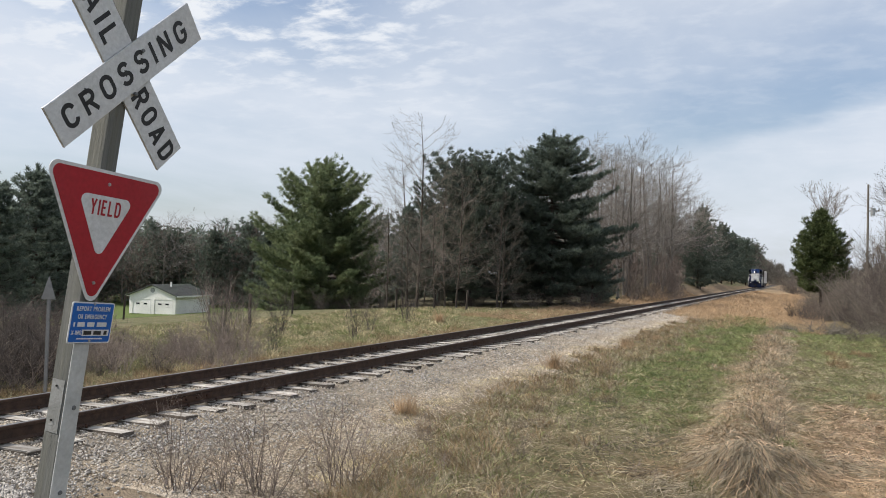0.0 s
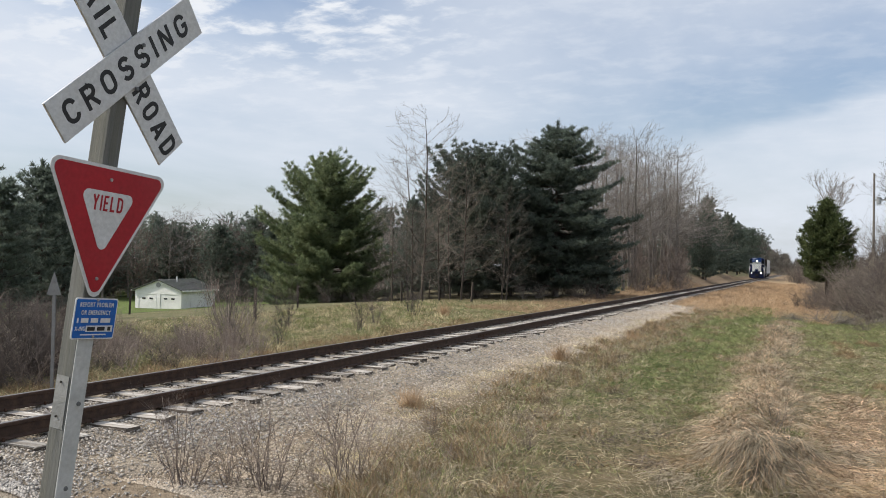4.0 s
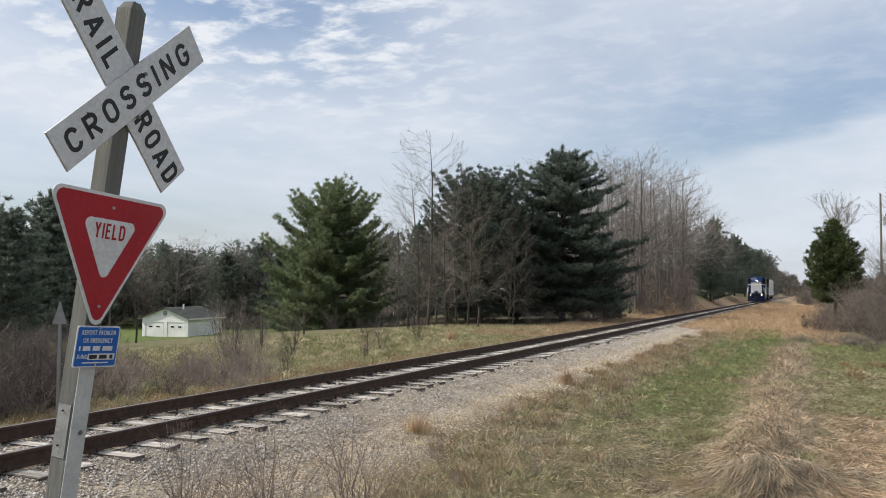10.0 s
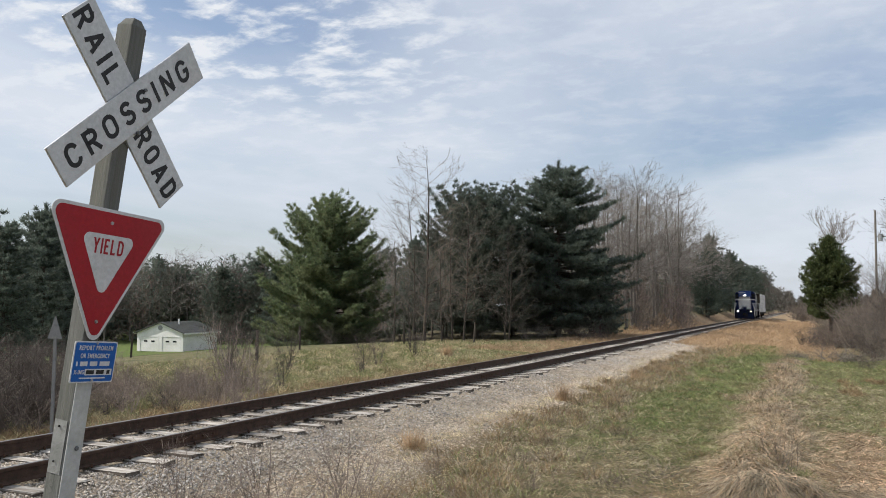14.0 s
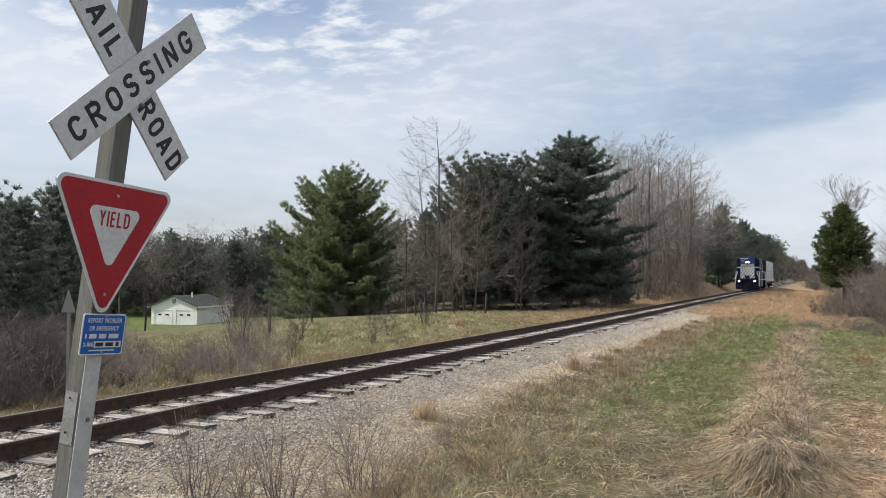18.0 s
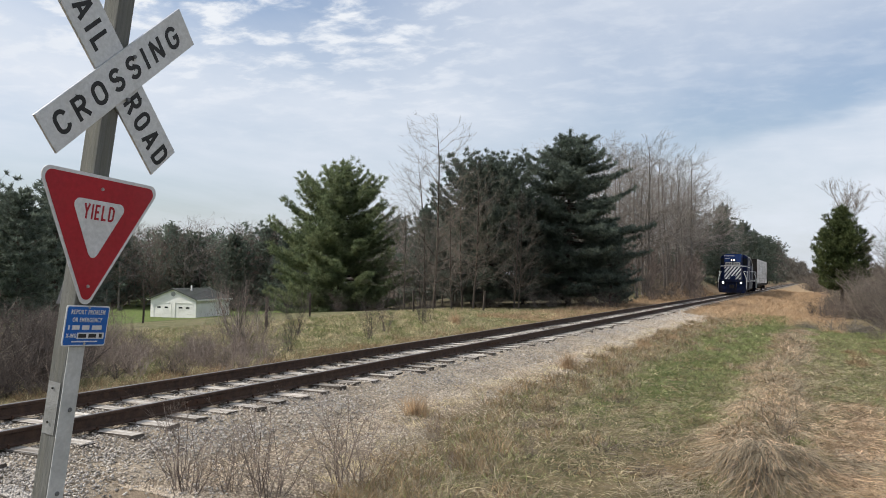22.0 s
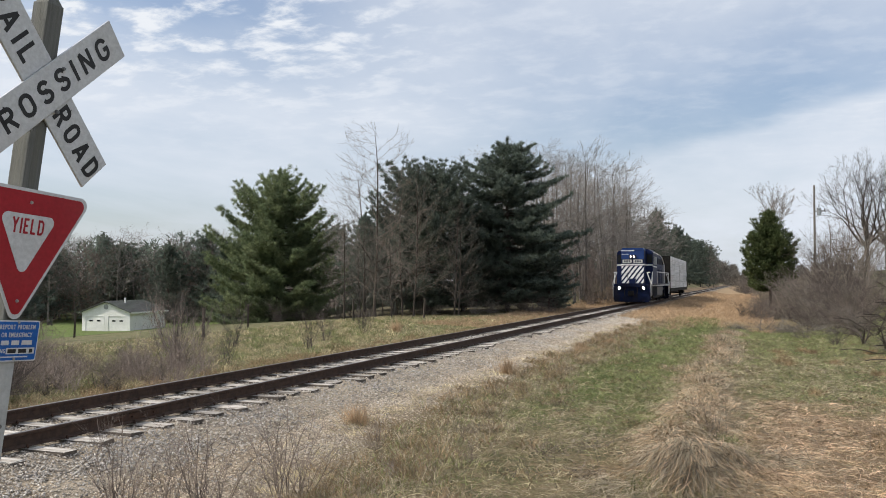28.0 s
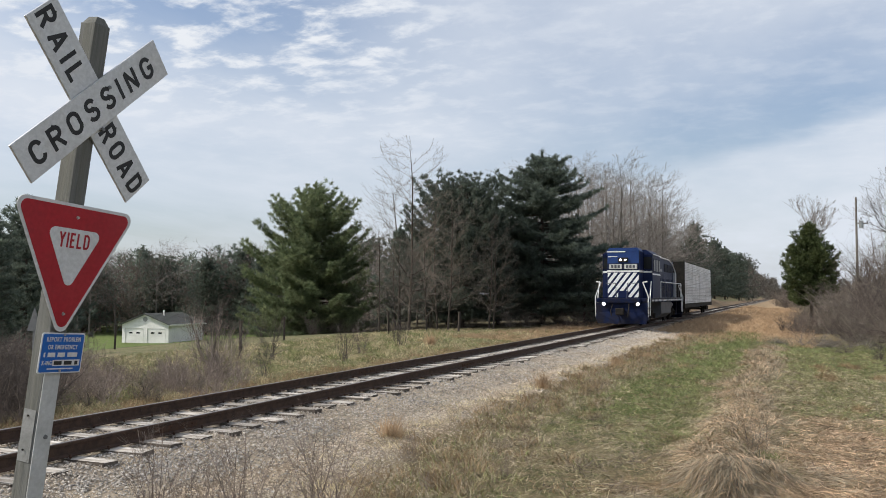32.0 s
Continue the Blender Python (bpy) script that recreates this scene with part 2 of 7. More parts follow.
    # forest-floor litter, its colour also darkened for the shade under the trees
    shaded_litter = m("MULTIPLY", m("MULTIPLY", ramp(m("ADD", m("MULTIPLY", x, -1.0), wob), 15.5, 19.0), m("SUBTRACT", 1.0, ramp(m("MULTIPLY", x, -1.0), 58.0, 72.0))), ramp(m("ADD", yw, m("MULTIPLY", x, -0.25)), 54.0, 60.0))
    col = mix(shaded_litter, col, (0.125, 0.108, 0.068))
    hill = ramp(m("ADD", x, m("MULTIPLY", y, -0.02)), 4.4, 6.6)
    col = mix(hill, col, (0.112, 0.122, 0.050))
    tone = mk("MapRange", [(0, n2), (1, 0.25), (2, 0.75), (3, 0.66), (4, 1.25)]).outputs[0]
    col = mk("VectorMath", [(0, col), ("Scale", tone)], operation="SCALE").outputs[0]
    bump = mk("Bump", [("Strength", 0.9), ("Distance", 0.06), ("Height", m("ADD", n2, noise_at(45.0, 3.0)))])
    shade = mk("BsdfPrincipled", [("Base Color", col), ("Roughness", 0.95), ("Specular IOR Level", 0.1), ("Normal", bump.outputs[0])])
    mat.node_tree.links.new(shade.outputs[0], mk("OutputMaterial").inputs[0])
    return mat


GROUND = ground_material()
GRAVEL = surface("gravel", (0.42, 0.355, 0.28), (0.20, 0.17, 0.14), 16.0, 0.9, bump=1.0, c3=(0.42, 0.35, 0.26), scale3=0.7, fine=38.0, depth=0.06)
STONE = surface("ballast_stone", (0.46, 0.43, 0.395), (0.31, 0.292, 0.275), 3.0, 0.9, bump=0.2, island=0.45, c3=(0.44, 0.385, 0.32), scale3=0.5, spec=0.12)
RAIL_SIDE = surface("rusted_rail", (0.040, 0.026, 0.020), (0.075, 0.045, 0.032), 9.0, 0.75, 0.2, bump=0.2)
RAIL_TOP = surface("worn_rail_head", (0.34, 0.32, 0.30), (0.22, 0.19, 0.17), 3.0, 0.38, 0.9, bump=0.05, stretch=(6, 0.4, 6))
TIE = surface("weathered_tie", (0.53, 0.505, 0.47), (0.37, 0.345, 0.315), 2.2, 0.9, bump=0.6, stretch=(0.6, 9, 9), each=0.28, c3=(0.24, 0.20, 0.165), scale3=1.1, fine=24.0)
TIE_SIDE = surface("creosoted_tie_side", (0.15, 0.13, 0.11), (0.085, 0.072, 0.062), 4.0, 0.95, bump=0.5, stretch=(0.6, 6, 6), each=0.2)
PLATE = surface("rusted_steel", (0.085, 0.045, 0.028), (0.05, 0.032, 0.025), 12.0, 0.8, 0.3)
POST = surface("weathered_post", (0.175, 0.178, 0.168), (0.100, 0.103, 0.096), 2.5, 0.9, bump=0.5, stretch=(14, 0.5, 14), c3=(0.15, 0.15, 0.132), scale3=1.2, fine=18.0)
SIGN_WHITE = surface("white_sign_sheet", (0.60, 0.61, 0.625), (0.55, 0.56, 0.575), 3.0, 0.5, bump=0.02, c3=(0.56, 0.56, 0.56), scale3=1.5, spec=0.4)
SIGN_EDGE = surface("aluminium_sheet", (0.62, 0.63, 0.64), (0.52, 0.53, 0.54), 6.0, 0.35, 0.8, bump=0.03)
SIGN_BLACK = surface("black_lettering", (0.018, 0.018, 0.020), (0.026, 0.026, 0.028), 8.0, 0.5, bump=0.02)
SIGN_RED = surface("red_sign_sheet", (0.36, 0.013, 0.024), (0.31, 0.012, 0.022), 3.0, 0.45, bump=0.02, c3=(0.33, 0.02, 0.03), scale3=2.0)
SIGN_BLUE = surface("blue_sign_sheet", (0.012, 0.115, 0.42), (0.012, 0.10, 0.37), 4.0, 0.45, bump=0.02)
STONE_TAN = surface("tan_gravel", (0.43, 0.355, 0.272), (0.31, 0.255, 0.195), 3.0, 0.9, bump=0.2, island=0.45, c3=(0.40, 0.35, 0.29), scale3=0.8)
PALE = surface("pale_strip", (0.56, 0.57, 0.57), (0.47, 0.48, 0.48), 5.0, 0.5, 0.1, bump=0.05, c3=(0.40, 0.41, 0.40), scale3=2.0)
GALV = surface("galvanised_steel", (0.42, 0.43, 0.43), (0.33, 0.34, 0.345), 7.0, 0.45, 0.7, bump=0.08)
DULL = surface("dull_metal", (0.20, 0.205, 0.21), (0.15, 0.155, 0.16), 6.0, 0.55, 0.5, bump=0.08)
L_BLUE = surface("locomotive_blue", (0.011, 0.020, 0.070), (0.008, 0.015, 0.052), 1.5, 0.5, bump=0.04, c3=(0.015, 0.021, 0.055), scale3=0.8, spec=0.08)
L_GRIME = surface("grimy_blue", (0.008, 0.015, 0.050), (0.011, 0.014, 0.030), 2.5, 0.65, bump=0.08, c3=(0.018, 0.017, 0.022), scale3=1.2, spec=0.06)
L_ROOF = surface("lighter_blue", (0.018, 0.048, 0.17), (0.014, 0.038, 0.135), 1.5, 0.55, bump=0.04, spec=0.2)
L_WHITE = surface("locomotive_white", (0.78, 0.79, 0.79), (0.66, 0.67, 0.67), 2.0, 0.5, bump=0.04)
L_GREY = surface("sooty_grey", (0.095, 0.10, 0.115), (0.065, 0.07, 0.08), 2.0, 0.6, bump=0.05)
L_BLACK = surface("grimy_black", (0.012, 0.0115, 0.0115), (0.026, 0.023, 0.020), 3.0, 0.75, bump=0.15, spec=0.12)
GLASS_DARK = surface("dark_window_glass", (0.012, 0.014, 0.016), (0.018, 0.02, 0.022), 2.0, 0.3, bump=0.0, spec=0.10)
LAMP_LIT = surface("lit_headlight", (0.9, 0.9, 0.85), (0.9, 0.9, 0.85), 2.0, 0.3, bump=0.0, glow=(1.0, 0.93, 0.80, 26.0))
LAMP_AMBER = surface("lit_amber_light", (0.9, 0.7, 0.5), (0.9, 0.7, 0.5), 2.0, 0.3, bump=0.0, glow=(1.0, 0.76, 0.46, 26.0))
WRAP = surface("white_lumber_wrap", (0.66, 0.66, 0.67), (0.56, 0.56, 0.57), 1.2, 0.55, bump=0.25, c3=(0.44, 0.44, 0.44), scale3=0.7, each=0.10)
WRAP_GAP = surface("grey_seams", (0.36, 0.36, 0.36), (0.28, 0.28, 0.28), 3.0, 0.8)
CLAP = surface("white_siding", (0.88, 0.87, 0.86), (0.82, 0.81, 0.80), 1.0, 0.7, bump=0.05, c3=(0.72, 0.72, 0.70), scale3=0.4)
SHINGLE = surface("charcoal_shingles", (0.060, 0.062, 0.062), (0.095, 0.097, 0.095), 3.0, 0.9, bump=0.3, c3=(0.075, 0.085, 0.072), scale3=0.3, stretch=(1, 1, 5))
BARK = surface("grey_bark", (0.135, 0.120, 0.106), (0.215, 0.195, 0.175), 3.0, 0.95, bump=0.5, stretch=(3, 3, 0.8), each=0.2)
BARK_DARK = surface("dark_bark", (0.050, 0.040, 0.033), (0.085, 0.070, 0.058), 3.0, 0.95, bump=0.5, stretch=(3, 3, 0.8), each=0.2)
BARK_PALE = surface("pale_bark", (0.31, 0.28, 0.245), (0.20, 0.175, 0.15), 3.0, 0.9, bump=0.3, stretch=(3, 3, 0.8), each=0.2)
TWIG = surface("bare_twigs", (0.155, 0.130, 0.110), (0.23, 0.20, 0.172), 3.0, 0.9, bump=0.0, island=0.3, each=0.2)
TWIG_DARK = surface("dark_twigs", (0.075, 0.062, 0.055), (0.12, 0.10, 0.09), 3.0, 0.9, bump=0.0, island=0.3, each=0.2)
TWIG_PALE = surface("pale_twigs", (0.31, 0.283, 0.262), (0.21, 0.188, 0.170), 3.0, 0.9, bump=0.0, island=0.3, each=0.2)
TWIG_RED = surface("brush_twigs", (0.115, 0.090, 0.078), (0.215, 0.178, 0.155), 2.0, 0.9, bump=0.0, island=0.35, each=0.2)
TWIG_THORN = surface("thorn_twigs", (0.20, 0.160, 0.138), (0.31, 0.258, 0.225), 2.0, 0.9, bump=0.0, island=0.35, each=0.2)
TWIG_MAUVE = surface("budding_twigs", (0.130, 0.092, 0.080), (0.190, 0.138, 0.120), 2.0, 0.9, bump=0.0, island=0.3, each=0.2)
PINE = leafy("pine_needles", (0.112, 0.155, 0.086), (0.200, 0.222, 0.120), 0.30, 0.60)
PINE_DARK = leafy("dark_pine_needles", (0.094, 0.122, 0.103), (0.156, 0.180, 0.144), 0.30, 0.60)
CEDAR = leafy("cedar_sprays", (0.042, 0.064, 0.026), (0.095, 0.110, 0.045), 0.45, 0.2)
STRAW = leafy("straw_blades", (0.49, 0.41, 0.275), (0.30, 0.265, 0.15), 0.5, 0.25)
GREEN = leafy("green_blades", (0.148, 0.188, 0.070), (0.27, 0.272, 0.135), 0.38, 0.3)
RUST = leafy("rust_sedge", (0.43, 0.300, 0.190), (0.36, 0.265, 0.170), 0.2, 0.25)
BLEACHED = leafy("bleached_blades", (0.59, 0.435, 0.305), (0.45, 0.32, 0.21), 0.45, 0.25)
GREY_STRAW = leafy("grey_straw", (0.36, 0.305, 0.222), (0.21, 0.178, 0.130), 0.5, 0.2)
BROWN = leafy("brown_blades", (0.22, 0.15, 0.09), (0.33, 0.25, 0.15), 0.4, 0.2)
FAR_PINE = leafy("far_needles", (0.036, 0.052, 0.038), (0.075, 0.090, 0.062), 0.4, 0.2)
FAR_TWIG = surface("far_twigs", (0.105, 0.095, 0.083), (0.16, 0.147, 0.130), 3.0, 0.95, bump=0.0, island=0.3)
POLE_WOOD = surface("grey_pole", (0.14, 0.125, 0.11), (0.19, 0.17, 0.15), 3.0, 0.9, bump=0.3, stretch=(3, 3, 0.5))


# ---- building helpers ----
def part(name, bm, material, parent, label=""):
    me = bpy.data.meshes.new(name)
    bm.to_mesh(me)
    bm.free()
    return placed(name, me, material, parent, label)


def placed(name, me, material, parent=None, label=""):
    if material and not me.materials:
        me.materials.append(material)
    ob = new(name, me)
    ob.parent = parent
    if label:
        ob["label"] = label
    return ob


def thing(name, label, category, x=0, y=0, z=0, rz=0, group="", kind="", rx=0, ry=0):
    ob = new(name)
    ob.empty_display_size = 0.2
    ob.matrix_basis = pose(x, y, z, rx, ry, rz)
    return tagged(ob, label, category, group, kind)


def box(bm, x0, x1, y0, y1, z0, z1, bevel=0.0, turn=None):
    m = Matrix.LocRotScale(((x0 + x1) / 2, (y0 + y1) / 2, (z0 + z1) / 2), None, (x1 - x0, y1 - y0, z1 - z0))
    if turn is not None:
        m = turn @ m
    made = bmesh.ops.create_cube(bm, size=1.0, matrix=m)
    if bevel:
        edges = {e for v in made["verts"] for e in v.link_edges}
        bmesh.ops.bevel(bm, geom=list(edges), offset=bevel, segments=2, affect="EDGES", profile=0.6)
    return bm


def boxed(name, material, parent, *dims, bevel=0.0, label="", turn=None):
    return part(name, box(bmesh.new(), *dims, bevel=bevel, turn=turn), material, parent, label)


def rod(bm, a, b, r1, r2=None, sides=8):
    a, b = Vector(a), Vector(b)
    m = Matrix.Translation((a + b) / 2) @ (b - a).to_track_quat("Z", "Y").to_matrix().to_4x4()
    bmesh.ops.create_cone(bm, cap_ends=True, segments=sides, radius1=r1, radius2=r1 if r2 is None else r2, depth=(b - a).length, matrix=m)
    return bm


def rods(points, r, sides=8):
    bm = bmesh.new()
    for a, b in zip(points, points[1:]):
        rod(bm, a, b, r, sides=sides)
    for p in points[1:-1]:
        bmesh.ops.create_icosphere(bm, subdivisions=1, radius=r * 1.04, matrix=Matrix.Translation(p))
    return bm


def prism(outline, y0, y1, axis="y"):
    """A solid with the outline (pairs) drawn across the axis."""
    bm = bmesh.new()
    put = {"y": lambda a, b, c: (a, c, b), "x": lambda a, b, c: (c, a, b), "z": lambda a, b, c: (a, b, c)}[axis]
    lo = [bm.verts.new(put(a, b, y0)) for a, b in outline]
    hi = [bm.verts.new(put(a, b, y1)) for a, b in outline]
    bm.faces.new(lo)
    bm.faces.new(hi[::-1])
    for i in range(len(outline)):
        j = (i + 1) % len(outline)
        bm.faces.new((lo[i], hi[i], hi[j], lo[j]))
    bmesh.ops.recalc_face_normals(bm, faces=bm.faces[:])
    return bm


def tri_mesh(name, verts, faces, smooth=False):
    """A mesh from arrays of vertices and of faces with equal corners."""
    verts, faces = np.asarray(verts, np.float32), np.asarray(faces, np.int32)
    me = bpy.data.meshes.new(name)
    n, k = faces.shape
    me.vertices.add(len(verts))
    me.vertices.foreach_set("co", verts.ravel())
    me.loops.add(n * k)
    me.loops.foreach_set("vertex_index", faces.ravel())
    me.polygons.add(n)
    me.polygons.foreach_set("loop_start", np.arange(0, n * k, k, dtype=np.int32))
    if smooth:
        me.polygons.foreach_set("use_smooth", np.ones(n, bool))
    me.update(calc_edges=True)
    return me


def words(name, text, size, material, parent, m, squeeze=1.0, bold=0.0, label="", align="CENTER", spread=1.0):
    """Lettering, laid flat in the plane of m, as a mesh."""
    cu = bpy.data.curves.new(name, "FONT")
    cu.body, cu.size, cu.align_x, cu.align_y, cu.extrude, cu.offset, cu.space_character = text, size, align, "CENTER", 0.0012, bold, spread
    cu.resolution_u = 4
    tmp = bpy.data.objects.new(name, cu)
    scene.collection.objects.link(tmp)
    bpy.context.view_layer.update()
    me = bpy.data.meshes.new_from_object(tmp.evaluated_get(bpy.context.evaluated_depsgraph_get()))
    bpy.data.objects.remove(tmp)
    me.transform(m @ Matrix.Diagonal((squeeze, 1, 1, 1)))
    me.materials.clear()
    me.name = name
    return placed(name, me, material, parent, label)


def smooth_step(v, lo, hi):
    t = np.clip((np.asarray(v, float) - lo) / (hi - lo), 0, 1)
    return t * t * (3 - 2 * t)


# ---- the lie of the land ----
TRACK_X, RAIL_Z = -8.98, 0.18
rng = np.random.default_rng(5)
WAVES = [(rng.uniform(0, 6.28), rng.uniform(0, 6.28), 2 ** rng.uniform(-5.5, -1.0)) for _ in range(14)]


def rough_land(x, y):
    h = 0
    for a, p, k in WAVES:
        h = h + np.sin((x * np.cos(a) + y * np.sin(a)) * k * 3 + p) * 0.02 / (k + 0.12) ** 0.55
    return h * 0.35


def land(x, y):
    """Height of the ground at x, y."""
    x, y = np.asarray(x, float), np.asarray(y, float)
    u = x - TRACK_X
    far = smooth_step(y, 48, 60)
    bed = -0.36 + 0.20 * far * smooth_step(u, 1.2, 1.6) * (1 - smooth_step(u, 3.5, 6.0)) - 0.26 * (1 - smooth_step(u, 1.9 - 0.9 * far, 2.4 - 0.9 * far)) * smooth_step(u, -3.3, -2.6) + 0.13 * smooth_step(u, 2.2, 2.5) * (1 - smooth_step(u, 2.6, 4.4))
    h = bed + rough_land(x, y) * smooth_step(np.abs(u), 3.0, 6.0)
    # the field falls away behind the line; a wooded bank stands beside it farther on
    fall = smooth_step(-u, 8.0, 78.0) * (1 - smooth_step(y, 55, 75) * smooth_step(x, -45, -25))
    h = h - 4.8 * fall
    h = h + 1.9 * smooth_step(-u, 4.0, 11.0) * smooth_step(y, 66, 100) * smooth_step(x, -40, -24)
    h = h + 0.8 * smooth_step(-u, 3.2, 6.4) * smooth_step(y, 84, 104) * (1 - smooth_step(y, 190, 240)) * smooth_step(x, -40, -24)
    # the bank on the near side
    edge = 3.4 - 2.4 * smooth_step(y, 26, 62)
    h = h + 3.3 * smooth_step(x - edge, 0.0, 9.0) * smooth_step(y, 10, 40)
    h = h + 0.7 * smooth_step(x, 3.0, 12.0) * (1 - smooth_step(y, 10, 40))
    h = h + 0.75 * (1 - smooth_step(y, 0.5, 6.8)) * smooth_step(u, 3.2, 5.0)
    h = h + 0.27 * np.exp(-((x + 0.74) ** 2 / 0.12 + (y - 10.35) ** 2 / 0.30)) + 0.12 * np.exp(-((x + 0.30) ** 2 / 0.10 + (y - 10.9) ** 2 / 0.25)) + (0.13 + 0.12 * (1 - smooth_step(y, 13, 17))) * np.exp(-((x + 0.95) / 0.45) ** 2) * smooth_step(y, 11, 13) * (1 - smooth_step(y, 30, 40))
    return h


def land1(x, y):
    return float(land(x, y))


def build_ground():
    xs = np.unique(np.concatenate([np.linspace(-3000, -400, 14), np.linspace(-400, -40, 46), np.linspace(-40, -14, 53), np.linspace(-14, 10, 161), np.linspace(10, 60, 51), np.linspace(60, 400, 25), np.linspace(400, 3000, 14)]))
    ys = np.unique(np.concatenate([np.linspace(-3000, -60, 14), np.linspace(-60, 4, 33), np.linspace(4, 34, 201), np.linspace(34, 130, 97), np.linspace(130, 420, 59), np.linspace(420, 3000, 16)]))
    X, Y = np.meshgrid(xs, ys)
    Z = land(X, Y)
    V = np.stack([X, Y, Z], -1).reshape(-1, 3)
    n, k = len(xs), len(ys)
    i = (np.arange(k - 1)[:, None] * n + np.arange(n - 1)).ravel()
    F = np.stack([i, i + 1, i + n + 1, i + n], 1)
    ob = placed("ground", tri_mesh("ground", V, F, True), GROUND)
    tagged(ob, "rough spring grass, straw and green turf beside a railway", "ground", kind="structure")


build_ground()


BED_U = np.array([-3.4, -2.6, -1.9, -1.45, -1.3, 0.0, 1.3, 1.5, 2.2, 2.9, 3.5, 3.9])
BED_Z = np.array([-0.80, -0.30, -0.13, -0.11, -0.055, -0.05, -0.055, -0.10, -0.165, -0.33, -0.47, -0.80])


def top_of(x, y):
    """Height of the ground or of the stone bed, whichever lies on top."""
    return np.maximum(land(x, y), np.interp(x - TRACK_X, BED_U, BED_Z, -9, -9))


def build_ballast():
    """The bed of crushed stone: a crowned sheet with a thick rim, and single stones upon it where one can see them."""
    us, zs = BED_U, BED_Z
    ys = np.concatenate([np.linspace(-60, 4, 30), np.linspace(4, 40, 120), np.linspace(41, 420, 160)])
    X, Y = np.meshgrid(us + TRACK_X, ys)
    Z = np.broadcast_to(zs, X.shape).copy()
    inner = slice(1, len(us) - 1)
    Z[:, inner] += (np.sin(Y * 2.1 + X * 3)[:, inner] + np.sin(Y * 5.3 - X * 4.1)[:, inner]) * 0.008
    X[:, -1:] += (np.sin(Y * 0.7) + np.sin(Y * 1.9 + 1))[:, -1:] * 0.09
    Z -= 0.5 * smooth_step(Y, 48, 60) * (X - TRACK_X > 1.45)      # farther on the sedge closes over the shoulder
    V = np.stack([X, Y, Z], -1).reshape(-1, 3)
    n, k = len(us), len(ys)
    i = (np.arange(k - 1)[:, None] * n + np.arange(n - 1)).ravel()
    F = np.stack([i, i + 1, i + n + 1, i + n], 1)
    bed = placed("ballast", tri_mesh("ballast", V, F, True), GRAVEL)
    tagged(bed, "bed of grey and tan crushed stone under the track", "gravel", kind="structure")
    # stones
    r = np.random.default_rng(11)
    base = np.array([(1, 0, 0), (-1, 0, 0), (0, 1, 0), (0, -1, 0), (0, 0, 1), (0, 0, -1)], float)
    tri = np.array([(0, 2, 4), (2, 1, 4), (1, 3, 4), (3, 0, 4), (2, 0, 5), (1, 2, 5), (3, 1, 5), (0, 3, 5)])
    count = 90000
    y = 5.5 + 56 * r.random(count) ** 2.1
    u = r.uniform(-2.2, 3.5, count) + np.where(r.random(count) < 0.12, np.abs(r.normal(size=count)) * 0.5, 0)
    z = np.interp(u, us[:-1], zs[:-1])
    z = np.maximum(land(u + TRACK_X, y), z)
    size = r.uniform(0.010, 0.024, count) * (1 + (y - 6) * 0.013)
    keep = (np.abs(np.abs(u) - 0.7525) > 0.06) & (r.random(count) > 0.88 * smooth_step(u + 0.25 * np.sin(y * 1.1), 1.9, 2.8)) & ((u < 1.5) | (y < 51))
    u, y, z, size = u[keep], y[keep], z[keep], size[keep]
    q = r.normal(size=(len(u), 3, 3))
    q, _ = np.linalg.qr(q)
    shape = base[None] * r.uniform(0.6, 1.35, (len(u), 6, 1)) * r.uniform(0.6, 1.2, (len(u), 1, 3))
    P = np.einsum("nij,nkj->nki", q, shape * size[:, None, None])
    P[:, :, 2] *= 0.75
    P += np.stack([u + TRACK_X, y, z + size * 0.25 + 0.010], 1)[:, None]
    F = (tri[None] + (np.arange(len(u)) * 6)[:, None, None]).reshape(-1, 3)
    ob = placed("ballast_stones", tri_mesh("ballast_stones", P.reshape(-1, 3), F), STONE)
    tagged(ob, "loose angular crushed stones lying on the track bed", "gravel", kind="stuff")
    # finer tan gravel and dirt where the bed runs out into the grass
    n = 60000
    y = 6.5 + 44 * r.random(n) ** 1.9
    u = 2.85 + r.normal(size=n) * 0.50 - 0.35 * smooth_step(y, 14, 40) + np.where(r.random(n) < 0.5, 0.8, 0.2) * (1 - smooth_step(y, 8, 13))
    z = np.maximum(np.interp(u, us[:-1], zs[:-1], right=-9), land(u + TRACK_X, y))
    size = r.uniform(0.008, 0.019, n) * (1 + (y - 6) * 0.026)
    P = base[None] * r.uniform(0.6, 1.35, (n, 6, 1)) * size[:, None, None]
    P[:, :, 2] *= 0.6
    P += np.stack([u + TRACK_X, y, z + size * 0.2], 1)[:, None]
    F = (tri[None] + (np.arange(n) * 6)[:, None, None]).reshape(-1, 3)
    ob = placed("fine_gravel", tri_mesh("fine_gravel", P.reshape(-1, 3), F), STONE_TAN)
    tagged(ob, "fine tan gravel at the edge of the grass", "gravel", kind="stuff")


build_ballast()


